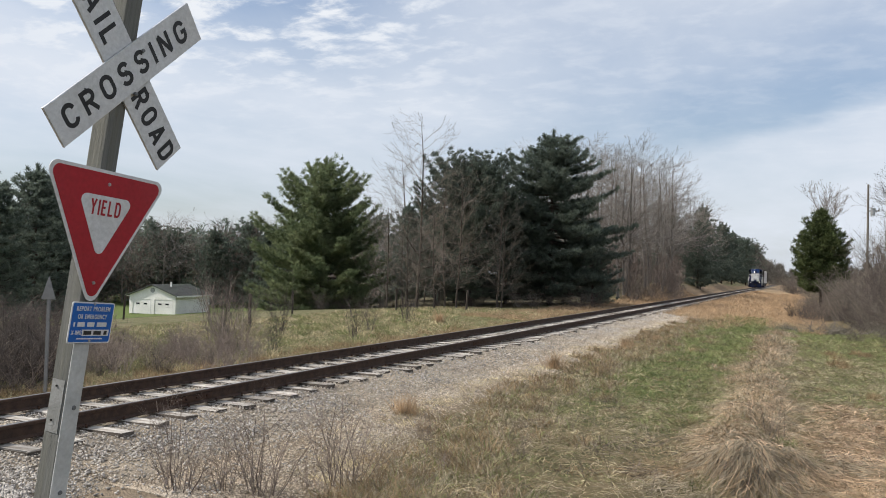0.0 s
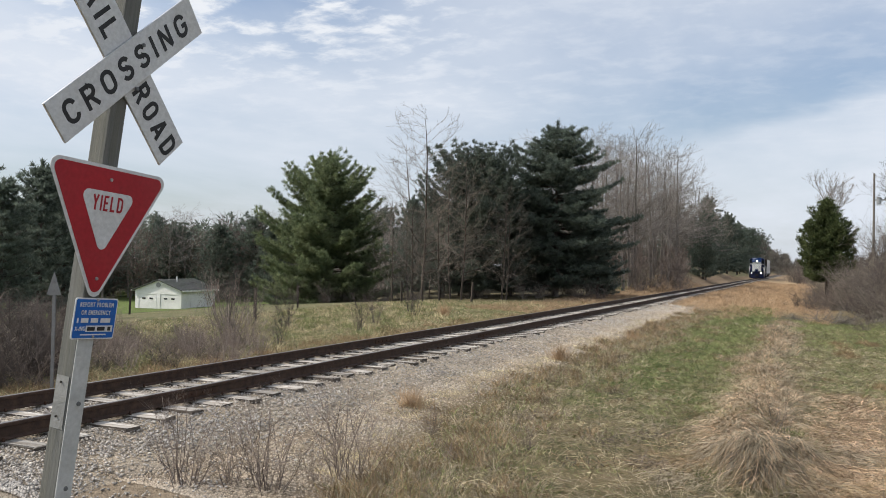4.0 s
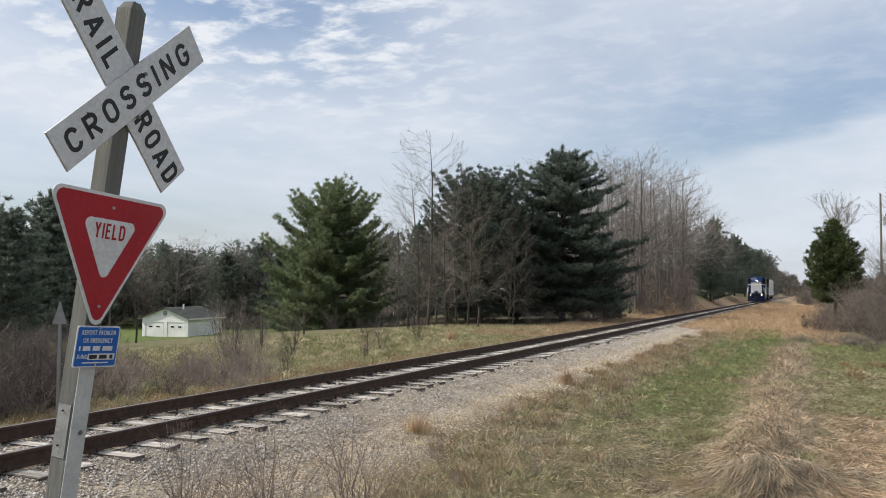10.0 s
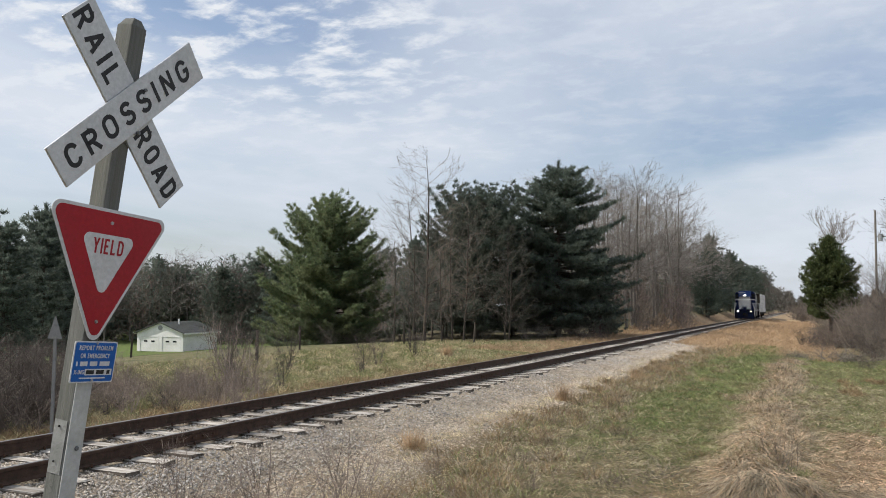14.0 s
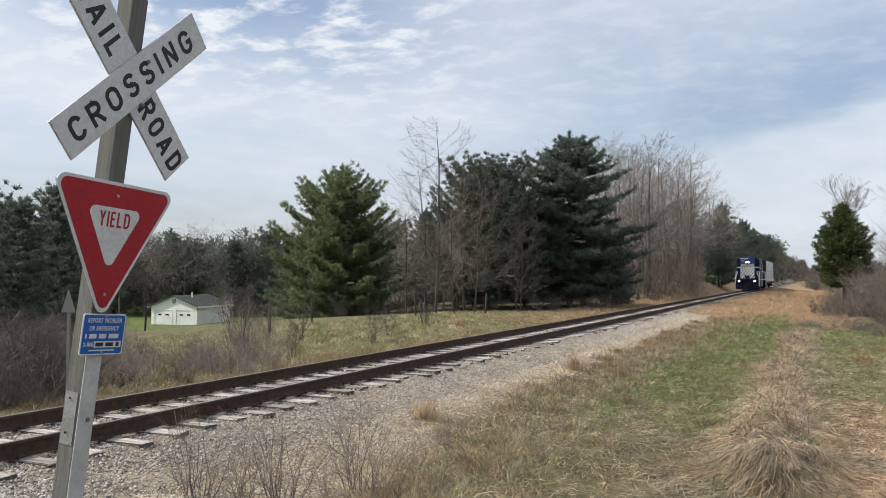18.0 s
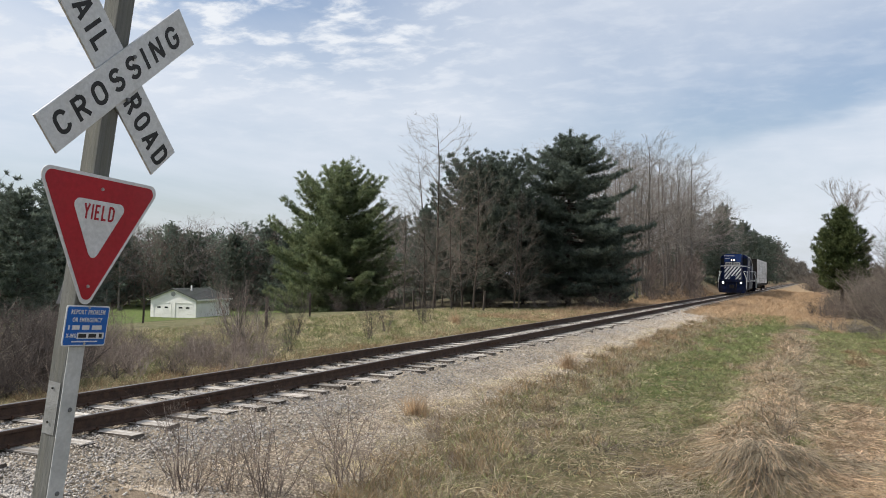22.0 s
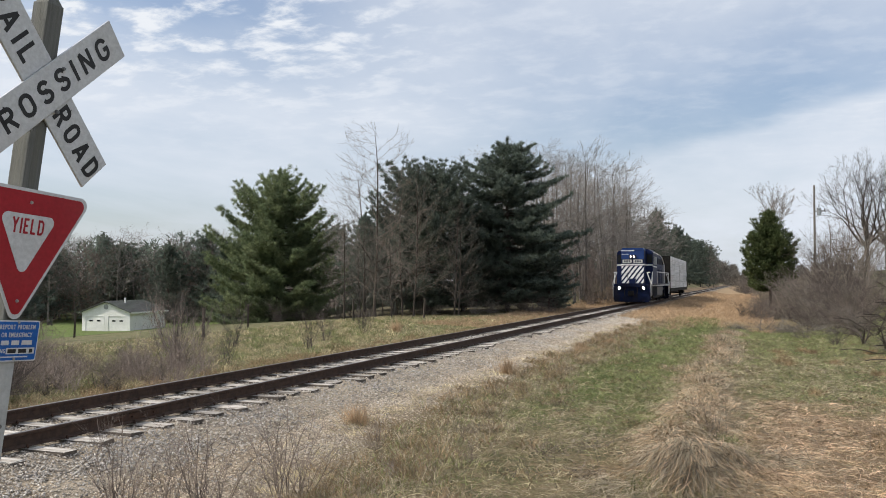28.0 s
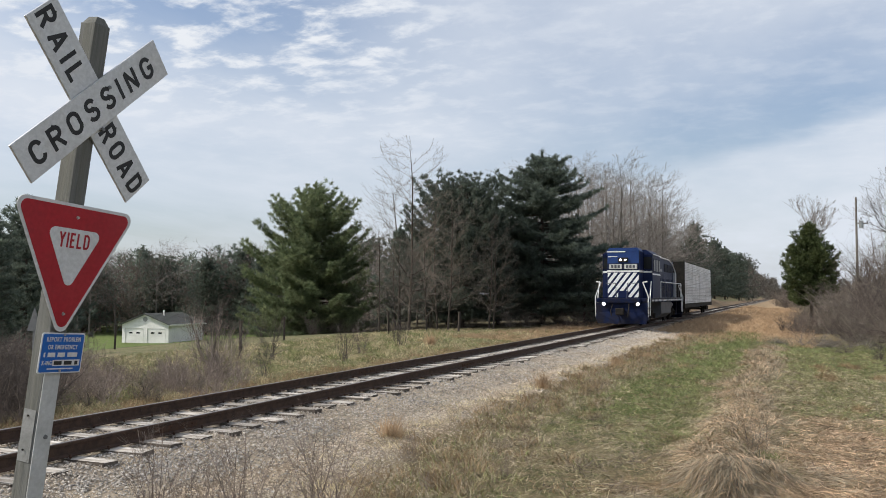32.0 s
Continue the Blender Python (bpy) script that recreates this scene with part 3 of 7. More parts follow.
# ---- the track ----
def build_track():
    track = thing("railroad_track", "single straight track of rusty rails on weathered wooden ties", "track", TRACK_X, 0, 0, kind="structure")
    h = RAIL_Z
    profile = [(-0.07, 0.0), (0.07, 0.0), (0.07, 0.012), (0.012, 0.034), (0.010, h - 0.046), (0.036, h - 0.036), (0.037, h - 0.006), (0.028, h),
               (-0.028, h), (-0.037, h - 0.006), (-0.036, h - 0.036), (-0.010, h - 0.046), (-0.012, 0.034), (-0.07, 0.012)]
    for s in (-1, 1):
        rail = part("rail", prism([(a + s * 0.7525, b + 0.004) for a, b in profile], -60, 420), RAIL_SIDE, track, "dark rusty steel rail")
        boxed("rail_head", RAIL_TOP, rail, s * 0.7525 - 0.025, s * 0.7525 + 0.025, -60, 420, h + 0.003, h + 0.0065, label="dull worn running surface")
        for k in range(5):
            y = 6.6 + 11.9 * k + (3.1 if s > 0 else 0)
            bm = bmesh.new()
            for t in (-1, 1):
                box(bm, s * 0.7525 + t * 0.013 - 0.012, s * 0.7525 + t * 0.013 + 0.012, y - 0.45, y + 0.45, 0.04, h - 0.052)
                for j in range(4):
                    rod(bm, (s * 0.7525 + t * 0.024, y - 0.34 + 0.225 * j, 0.09), (s * 0.7525 + t * 0.05, y - 0.34 + 0.225 * j, 0.09), 0.018, sides=6)
            part("joint_bar", bm, PLATE, rail)
    shapes = []
    r = random.Random(3)
    for k in range(8):
        bm = box(bmesh.new(), -1.30 - r.uniform(-0.05, 0.14), 1.30 + r.uniform(-0.05, 0.16), -0.115, 0.115, -0.17, 0.0, bevel=0.012)
        for v in bm.verts:
            v.co += Vector((r.uniform(-0.02, 0.02), r.uniform(-0.010, 0.010), r.uniform(-0.008, 0.004)))
        me = bpy.data.meshes.new("tie")
        bm.to_mesh(me)
        bm.free()
        me.materials.append(TIE)
        me.materials.append(TIE_SIDE)
        for f in me.polygons:
            f.material_index = 0 if f.normal.z > 0.5 else 1
        shapes.append(me)
    y = -2.0
    while y < 182:
        tie = placed("tie", shapes[r.randrange(8)], TIE, track)
        tie.matrix_basis = pose(r.uniform(-0.06, 0.06), y, r.uniform(-0.022, 0.002), r.uniform(-1.5, 1.5), r.uniform(-0.4, 0.4), r.uniform(-2.2, 2.2) + (180 if r.random() < 0.5 else 0))
        y += 0.62 + r.uniform(-0.07, 0.07)
    bm = bmesh.new()
    while y < 400:
        box(bm, -1.3, 1.3, y - 0.115, y + 0.115, -0.17, 0.0)
        y += 0.62
    tagged(part("far_ties", bm, TIE, track), kind="stuff")
    bm = bmesh.new()
    y = 4.0
    while y < 30:
        for s in (-1, 1):
            for t in (-1, 1):
                rod(bm, (s * 0.7525 + t * 0.085, y, -0.01), (s * 0.7525 + t * 0.078, y, 0.04), 0.014, 0.018, 5)
        y += 0.62
    tagged(part("spikes", bm, PLATE, track), kind="stuff")


build_track()


# ---- the crossing sign ----
def round_outline(points, r, steps=6):
    out = []
    n = len(points)
    for i in range(n):
        p, a, b = Vector(points[i]), Vector(points[i - 1]), Vector(points[(i + 1) % n])
        d1, d2 = (a - p).normalized(), (b - p).normalized()
        half = d1.angle(d2) / 2
        c = p + (d1 + d2).normalized() * (r / math.sin(half))
        s = p + d1 * (r / math.tan(half)) - c
        e = p + d2 * (r / math.tan(half)) - c
        turn = s.angle_signed(e)
        for k in range(steps + 1):
            v = s.copy()
            v.rotate(Matrix.Rotation(-turn * k / steps, 2))
            out.append((c.x + v.x, c.y + v.y))
    return out


def arc(cx, cy, rx, ry, a0, a1, steps=10):
    return [(cx + rx * math.cos(radians(a0 + (a1 - a0) * k / steps)), cy + ry * math.sin(radians(a0 + (a1 - a0) * k / steps))) for k in range(steps + 1)]


# traffic lettering: each letter's width and its strokes, in a box one unit high
STROKES = {
    "C": (0.56, [arc(0.28, 0.68, 0.28, 0.32, 12, 180) + arc(0.28, 0.32, 0.28, 0.32, 180, 348)]),
    "R": (0.56, [[(0.0, -0.08), (0.0, 1.0), (0.30, 1.0)] + arc(0.30, 0.745, 0.25, 0.255, 90, -90) + [(0.0, 0.49)], [(0.26, 0.49), (0.57, -0.08)]]),
    "O": (0.58, [arc(0.29, 0.68, 0.29, 0.32, 0, 180) + arc(0.29, 0.32, 0.29, 0.32, 180, 360) + [(0.58, 0.68), (0.579, 0.70)]]),
    "S": (0.52, [arc(0.26, 0.755, 0.25, 0.245, 15, 270) + arc(0.26, 0.255, 0.27, 0.255, 90, -165)]),
    "I": (0.0, [[(0.0, -0.08), (0.0, 1.08)]]),
    "N": (0.54, [[(0.0, -0.08), (0.0, 1.0)], [(0.0, 1.06), (0.54, -0.06)], [(0.54, 0.0), (0.54, 1.08)]]),
    "G": (0.58, [arc(0.29, 0.68, 0.29, 0.32, 15, 180) + arc(0.29, 0.32, 0.29, 0.32, 180, 360) + [(0.58, 0.46), (0.33, 0.46)]]),
    "A": (0.64, [[(0.0, -0.08), (0.32, 1.06)], [(0.32, 1.06), (0.64, -0.08)], [(0.10, 0.25), (0.54, 0.25)]]),
    "L": (0.48, [[(0.0, 1.08), (0.0, 0.0), (0.52, 0.0)]]),
    "D": (0.56, [[(0.0, 0.0), (0.0, 1.0), (0.26, 1.0)] + arc(0.26, 0.70, 0.30, 0.30, 90, 0) + arc(0.26, 0.30, 0.30, 0.30, 0, -90) + [(-0.08, 0.0)]]),
    "Y": (0.60, [[(0.0, 1.08), (0.30, 0.48)], [(0.60, 1.08), (0.30, 0.48)], [(0.30, 0.52), (0.30, -0.08)]]),
    "E": (0.46, [[(0.50, 1.0), (0.0, 1.0), (0.0, 0.0), (0.50, 0.0)], [(0.0, 0.52), (0.42, 0.52)]]),
}


def sign_words(text, width, height, material, parent, m, label="", weight=0.185, gap=0.34):
    """Plain highway capitals drawn with one stroke width, spread to the given width."""
    bold = weight * height / 2
    tall = height - 2 * bold
    total = sum(STROKES[c][0] for c in text) * tall + (2 * bold + gap * tall) * (len(text) - 1) + 2 * bold
    fit = width / total
    bm = bmesh.new()
    x, lift = bold - total / 2, 0.0
    for c in text:
        w, lines = STROKES[c]
        for line in lines:
            pts = [Vector(((x + a * tall) * fit, (min(max(b, 0.0), 1.0) if 0 <= b <= 1 else b) * tall - tall / 2)) for a, b in line]
            rims = []
            for k, p in enumerate(pts):
                d0 = (p - pts[k - 1]).normalized() if k else (pts[1] - p).normalized()
                d1 = (pts[k + 1] - p).normalized() if k + 1 < len(pts) else d0
                n0, n1 = Vector((-d0.y, d0.x)), Vector((-d1.y, d1.x))
                n = (n0 + n1).normalized()
                rims.append((p, n * (bold / max(0.6, n.dot(n0)))))
            lift += 0.00008
            v = [(bm.verts.new((*(p + n), lift)), bm.verts.new((*(p - n), lift))) for p, n in rims]
            for a, b in zip(v, v[1:]):
                bm.faces.new((a[0], a[1], b[1], b[0]))
        x += w * tall + 2 * bold + gap * tall
    bmesh.ops.transform(bm, matrix=m, verts=bm.verts[:])
    return part("lettering", bm, material, parent, label)


def fitted_words(name, text, width, height, material, parent, m, label=""):
    ob = words(name, text, 1.0, material, parent, Matrix.Identity(4), bold=0.014, spread=1.22)
    co = [v.co for v in ob.data.vertices]
    lo = [min(c[i] for c in co) for i in range(2)]
    hi = [max(c[i] for c in co) for i in range(2)]
    sx, sy = width / (hi[0] - lo[0]), height / (hi[1] - lo[1])
    ob.data.transform(m @ Matrix.Diagonal((sx, sy, 1, 1)) @ Matrix.Translation((-(lo[0] + hi[0]) / 2, -(lo[1] + hi[1]) / 2, 0)))
    if label:
        ob["label"] = label
    return ob


TAG_GREY = surface("stamped_tin", (0.30, 0.305, 0.30), (0.22, 0.225, 0.22), 9.0, 0.5, 0.3, bump=0.3, fine=60.0)


def build_crossing_sign():
    high = 3.42                       # crossbuck's centre above the post's foot, along the post
    yaw, lean, tilt = radians(89.05), radians(3.21), radians(-6.1)
    n = Vector((math.sin(yaw) * math.cos(tilt), -math.cos(yaw) * math.cos(tilt), math.sin(tilt)))
    u = Vector((math.cos(yaw), math.sin(yaw), 0))
    v = n.cross(u)
    U, V = math.cos(lean) * u - math.sin(lean) * v, math.cos(lean) * v + math.sin(lean) * u
    foot = Vector((-3.663, 3.558, 3.097)) - V * high
    ob = thing("railroad_crossing_sign", "weathered wooden post with white crossbuck, red yield sign and blue notice", "sign")
    ob.matrix_basis = Matrix(((U.x, V.x, n.x, foot.x), (U.y, V.y, n.y, foot.y), (U.z, V.z, n.z, foot.z), (0, 0, 0, 1)))
    # local x to the reader's right, y up the post, z towards the reader
    p, w = -0.004, 0.056
    bm = bmesh.new()
    box(bm, p - w, p + w, -0.35, high + 0.475, -0.131, -0.019, bevel=0.006)
    top = max((f for f in bm.faces), key=lambda f: f.calc_center_median().y)
    head = bmesh.ops.extrude_face_region(bm, geom=[top])["geom"]
    for q in [g for g in head if isinstance(g, bmesh.types.BMVert)]:
        q.co = Vector((p + (q.co.x - p) * 0.52, q.co.y + 0.040, -0.075 + (q.co.z + 0.075) * 0.70))
    bmesh.ops.delete(bm, geom=[top], context="FACES_ONLY")
    skew = Matrix.Translation((p, high - 1.1, 0)) @ Matrix.Rotation(radians(0.5), 4, "Z") @ Matrix.Translation((-p, 1.1 - high, 0))
    bmesh.ops.transform(bm, matrix=skew, verts=bm.verts[:])
    part("post", bm, POST, ob, "grey-green weathered square wooden post, leaning")
    L, W, T = 0.6096, 0.1185, 0.012
    at = Matrix.Translation((0, high, 0))
    turns = (pose(-0.012, 0, 0, 0, 0, -43.9), pose(0, 0, 0, 0, 0, 44.8))
    for k, (turn, z) in enumerate(zip(turns, (-0.016, 0.0))):
        blade = part("blade", box(bmesh.new(), -L, L, -W, W, z, z + T, bevel=0.002, turn=at @ turn), SIGN_EDGE, ob, "white crossbuck blade")
        part("facing", box(bmesh.new(), -L + 0.003, L - 0.003, -W + 0.003, W - 0.003, z + T + 0.0004, z + T + 0.0016, turn=at @ turn), SIGN_WHITE, blade, "white reflective sheet")
        lift = Matrix.Translation((0, 0, z + T + 0.002))
        if k:
            sign_words("CROSSING", 1.05, 0.136, SIGN_BLACK, blade, at @ turn @ lift @ Matrix.Translation((-0.012, 0, 0)), "black letters")
        else:
            sign_words("RAIL", 0.42, 0.136, SIGN_BLACK, blade, at @ turn @ lift @ Matrix.Translation((-0.385, 0, 0)), "black letters")
            sign_words("ROAD", 0.445, 0.136, SIGN_BLACK, blade, at @ turn @ lift @ Matrix.Translation((0.37, 0, 0)), "black letters")
    for y in (0.13, -0.12):
        bm = rod(bmesh.new(), (p + 0.07, high + y, 0.008), (p + 0.07, high + y, 0.024), 0.013, 0.010, 6)
        part("bolt", bm, DULL, ob)
    # yield sign
    yx, yy = -0.008, high - 0.576
    tri = [(-0.441, 0.0), (0.441, 0.0), (0.0, -0.778)]
    def shaped(name, pts, r, z0, z1, mat, parent, label=""):
        pts = [(a + yx, b + yy) for a, b in round_outline(pts, r)]
        return part(name, prism(pts, z0, z1, "z"), mat, parent, label)
    plate = shaped("yield_plate", tri, 0.05, 0.000, 0.004, SIGN_WHITE, ob, "red and white triangular yield sign")
    shaped("red_band", [(-0.410, -0.018), (0.410, -0.018), (0.0, -0.742)], 0.04, 0.0044, 0.0058, SIGN_RED, plate, "red border")
    shaped("inner_field", [(-0.200, -0.142), (0.200, -0.142), (0.0, -0.500)], 0.035, 0.0062, 0.0072, SIGN_WHITE, plate, "white inner triangle")
    sign_words("YIELD", 0.214, 0.086, SIGN_RED, plate, Matrix.Translation((yx, yy - 0.208, 0.0076)), "red letters", 0.15, 0.26)
    for a, b in ((0.0, -0.075), (0.0, -0.625)):
        part("bolt", rod(bmesh.new(), (yx + a, yy + b, 0.004), (yx + a, yy + b, 0.013), 0.011, 0.008, 8), GALV, ob)
    # blue notice
    bx, by = 0.030, high - 1.424
    notice = part("notice_plate", prism([(a + bx, b + by) for a, b in round_outline([(-0.150, -0.114), (0.150, -0.114), (0.150, 0.114), (-0.150, 0.114)], 0.012, 3)], -0.004, 0.001, "z"), SIGN_WHITE, ob, "blue notice with white lettering")
    part("blue_field", prism([(a + bx, b + by) for a, b in round_outline([(-0.143, -0.107), (0.143, -0.107), (0.143, 0.107), (-0.143, 0.107)], 0.010, 3)], 0.0014, 0.0024, "z"), SIGN_BLUE, notice)
    fitted_words("lettering", "REPORT PROBLEM", 0.235, 0.026, SIGN_WHITE, notice, Matrix.Translation((bx, by + 0.078, 0.0036)))
    fitted_words("lettering", "OR EMERGENCY", 0.205, 0.026, SIGN_WHITE, notice, Matrix.Translation((bx, by + 0.034, 0.0036)))
    fitted_words("lettering", "X-ING", 0.068, 0.024, SIGN_WHITE, notice, Matrix.Translation((bx - 0.098, by - 0.055, 0.0036)))
    boxed("number_panel", SIGN_WHITE, notice, bx - 0.058, bx + 0.132, by - 0.073, by - 0.038, 0.0026, 0.0034)
    def bars(spec, y0, y1, mat):
        bm = bmesh.new()
        for a, b in spec:
            box(bm, bx + a, bx + b, y0, y1, 0.0028, 0.0042)
        part("text_bar", bm, mat, notice)
    bars([(-0.125, -0.115), (-0.098, -0.048), (-0.030, 0.020), (0.038, 0.108)], by - 0.022, by + 0.003, SIGN_WHITE)
    bars([(-0.048, 0.006), (0.022, 0.076), (0.096, 0.118)], by - 0.067, by - 0.045, SIGN_BLACK)
    bars([(-0.09, 0.09)], by - 0.092, by - 0.085, SIGN_WHITE)
    part("bolt", rod(bmesh.new(), (bx, by - 0.100, 0.001), (bx, by - 0.100, 0.009), 0.008, 0.006, 6), GALV, ob)
    part("bolt", rod(bmesh.new(), (bx, by + 0.104, 0.001), (bx, by + 0.104, 0.009), 0.008, 0.006, 6), GALV, ob)
    boxed("reflective_strip", PALE, ob, p - 0.054, p + 0.054, 0.10, by - 0.118, -0.0175, -0.0125, turn=skew, label="pale metal strip down the post")
    for y in (1.05, 1.52):
        part("bolt", rod(bmesh.new(), (p + 0.02, y, -0.013), (p + 0.02, y, -0.004), 0.014, 0.011, 8), DULL, ob)
    tag = boxed("metal_tag", TAG_GREY, ob, p - w - 0.004, p - w - 0.001, 1.38, 1.67, -0.122, -0.030, turn=skew, label="small stamped metal tag")
    for y in (1.445, 1.635):
        part("nail", rod(bmesh.new(), (p - w - 0.001, y, -0.08), (p - w - 0.007, y, -0.08), 0.006, sides=6), L_BLACK, tag)


build_crossing_sign()


def build_marker():
    """The back of a narrow three-cornered plate on a thin post beyond the track."""
    x, y = -12.1, 10.62
    z = land1(x, y)
    ob = thing("marker_post", "thin steel post with a grey triangular plate, beyond the track", "post", x, y, z, rz=20)
    part("post", box(bmesh.new(), -0.028, 0.028, -0.016, 0.016, -0.4, 2.06, bevel=0.006), DULL, ob)
    part("plate", prism([(-0.13, 1.75), (0.13, 1.75), (0.0, 2.16)], -0.024, -0.018), DULL, ob, "bare grey back of a triangular plate")
    for zz in (1.83, 1.98):
        part("bolt", rod(bmesh.new(), (0, -0.03, zz), (0, -0.015, zz), 0.012, sides=6), DULL, ob)


build_marker()


# ---- the train ----
LETTER_GREY = surface("dulled_lettering", (0.30, 0.31, 0.33), (0.24, 0.25, 0.27), 3.0, 0.6, bump=0.0)
def wheelset(parent, y, r=0.51):
    bm = bmesh.new()
    for s in (-1, 1):
        rod(bm, (s * 0.70, 0, 0), (s * 0.83, 0, 0), r, r * 0.985, 28)
        rod(bm, (s * 0.68, 0, 0), (s * 0.70, 0, 0), r + 0.028, sides=28)
        rod(bm, (s * 0.83, 0, 0), (s * 0.86, 0, 0), r * 0.62, sides=12)
        for k in range(5):
            a = k * 1.2566
            rod(bm, (s * 0.84, math.cos(a) * r * 0.75, math.sin(a) * r * 0.75), (s * 0.85, math.cos(a) * r * 0.75, math.sin(a) * r * 0.75), r * 0.10, sides=6)
    rod(bm, (-0.9, 0, 0), (0.9, 0, 0), 0.085, sides=10)
    ob = part("wheelset", bm, L_BLACK, parent)
    ob.matrix_basis = pose(0, y, r)
    return ob


def truck(parent, y, gap, r):
    bm = bmesh.new()
    for s in (-1, 1):
        bmf = prism([(-gap - 0.45, 0.50), (-gap - 0.35, 0.80), (-0.7, 0.95), (0.7, 0.95), (gap + 0.35, 0.80), (gap + 0.45, 0.50), (gap - 0.35, 0.46), (0.6, 0.34), (-0.6, 0.34), (-gap + 0.35, 0.46)], s * 0.92, s * 1.06, "x")
        tmp = bpy.data.meshes.new("tmp")
        bmf.to_mesh(tmp)
        bmf.free()
        bm.from_mesh(tmp)
        bpy.data.meshes.remove(tmp)
        for t in (-1, 1):
            box(bm, min(s * 1.05, s * 1.22), max(s * 1.05, s * 1.22), t * gap - 0.17, t * gap + 0.17, 0.36, 0.68, bevel=0.03)
            rod(bm, (s * 1.10, t * 0.33, 0.40), (s * 1.10, t * 0.33, 0.88), 0.10, sides=10)
    box(bm, -1.0, 1.0, -0.28, 0.28, 0.55, 0.85)
    ob = part("truck", bm, L_BLACK, parent, "grimy black two-axle truck")
    ob.matrix_basis = pose(0, y, 0)
    return ob, [(wheelset(ob, t * gap, r), t * gap, r) for t in (-1, 1)]


def build_locomotive():
    """Front at y = 0, the body behind it along +y; z = 0 on the rails."""
    ob = thing("locomotive", "dark blue diesel locomotive with a white-striped high nose and lit headlights", "locomotive", TRACK_X, 48.2, RAIL_Z + 0.006)
    axles = []
    for y in (4.15, 14.0):
        t, a = truck(ob, y, 1.37, 0.508)
        axles += a
    body = part("frame", box(bmesh.new(), -1.53, 1.53, 0.75, 17.3, 1.38, 1.62, bevel=0.02), L_GRIME, ob, "blue underframe and walkway")
    for k in range(26):
        for s in (-1, 1):
            boxed("sill_dash", L_WHITE, body, min(s * 1.532, s * 1.545), max(s * 1.532, s * 1.545), 1.9 + k * 0.58, 2.15 + k * 0.58, 1.44, 1.55)
    # pilot, plough and steps at both ends
    for y0, s in ((0.0, 1), (18.05, -1)):
        bm = prism([(-1.50, 0.42), (-1.38, 0.14), (1.38, 0.14), (1.50, 0.42), (1.50, 1.36), (-1.50, 1.36)], min(y0 + s * 0.55, y0 + s * 0.72), max(y0 + s * 0.55, y0 + s * 0.72))
        part("pilot", bm, L_GRIME, ob, "blue pilot plate")
        bm = bmesh.new()
        for a in (-1, 1):
            lo = [bm.verts.new(c) for c in ((0, y0 + s * 0.34, 0.14), (a * 1.42, y0 + s * 0.60, 0.14), (a * 1.42, y0 + s * 0.56, 0.80), (0, y0 + s * 0.44, 0.80))]
            hi = [bm.verts.new((v.co.x, v.co.y + s * 0.05, v.co.z)) for v in lo]
            bm.faces.new(lo)
            bm.faces.new(hi)
            for i in range(4):
                bm.faces.new((lo[i], lo[(i + 1) % 4], hi[(i + 1) % 4], hi[i]))
        bmesh.ops.recalc_face_normals(bm, faces=bm.faces[:])
        part("plough", bm, L_GRIME, ob, "blue wedge-shaped plough")
        bm = box(bmesh.new(), -0.16, 0.16, min(y0 - s * 0.05, y0 + s * 0.6), max(y0 - s * 0.05, y0 + s * 0.6), 0.72, 1.02, bevel=0.04)
        box(bm, -0.24, 0.24, min(y0 - s * 0.12, y0 + s * 0.12), max(y0 - s * 0.12, y0 + s * 0.12), 0.66, 1.06, bevel=0.06)
        part("coupler", bm, L_BLACK, ob, "black knuckle coupler")
        part("anticlimber", box(bmesh.new(), -1.1, 1.1, min(y0 + s * 0.38, y0 + s * 0.76), max(y0 + s * 0.38, y0 + s * 0.76), 1.36, 1.60, bevel=0.02), L_GRIME, ob)
        for a in (-1, 1):
            bm = bmesh.new()
            for k in range(4):
                box(bm, min(a * 1.10, a * 1.52), max(a * 1.10, a * 1.52), min(y0 + s * 0.72, y0 + s * 1.25), max(y0 + s * 0.72, y0 + s * 1.25), 0.36 + k * 0.32, 0.40 + k * 0.32)
            box(bm, min(a * 1.07, a * 1.11), max(a * 1.07, a * 1.11), min(y0 + s * 0.72, y0 + s * 1.30), max(y0 + s * 0.72, y0 + s * 1.30), 0.34, 1.40)
            part("steps", bm, L_GRIME, ob)
            # white handrails rising from the plough to the platform
            pts = [(a * 1.50, y0 + s * 0.62, 0.55), (a * 1.54, y0 + s * 0.62, 1.70), (a * 1.22, y0 + s * 0.62, 2.55), (a * 1.48, y0 + s * 0.62, 2.58)]
            part("handrail", rods(pts, 0.032, 8), L_WHITE, ob, "white front handrail")
            pts = [(a * 1.52, y0 + s * 1.30, 0.60), (a * 1.53, y0 + s * 1.30, 1.75), (a * 1.53, y0 + s * 1.75, 2.62)]
            part("handrail", rods(pts, 0.030, 8), L_WHITE, ob, "white step handrail")
        bm = rods([(-0.92, y0 + s * 0.60, 2.50), (-0.35, y0 + s * 0.60, 2.50), (-0.30, y0 + s * 0.60, 1.62)], 0.022, 6)
        part("handrail", bm, L_GREY, ob)
        bm = rods([(0.92, y0 + s * 0.60, 2.50), (0.35, y0 + s * 0.60, 2.50), (0.30, y0 + s * 0.60, 1.62)], 0.022, 6)
        part("handrail", bm, L_GREY, ob)
        part("hose", rods([(0.45, y0 + s * 0.42, 1.30), (0.50, y0 + s * 0.05, 0.95), (0.42, y0 + s * 0.0, 0.55)], 0.035, 8), L_BLACK, ob)
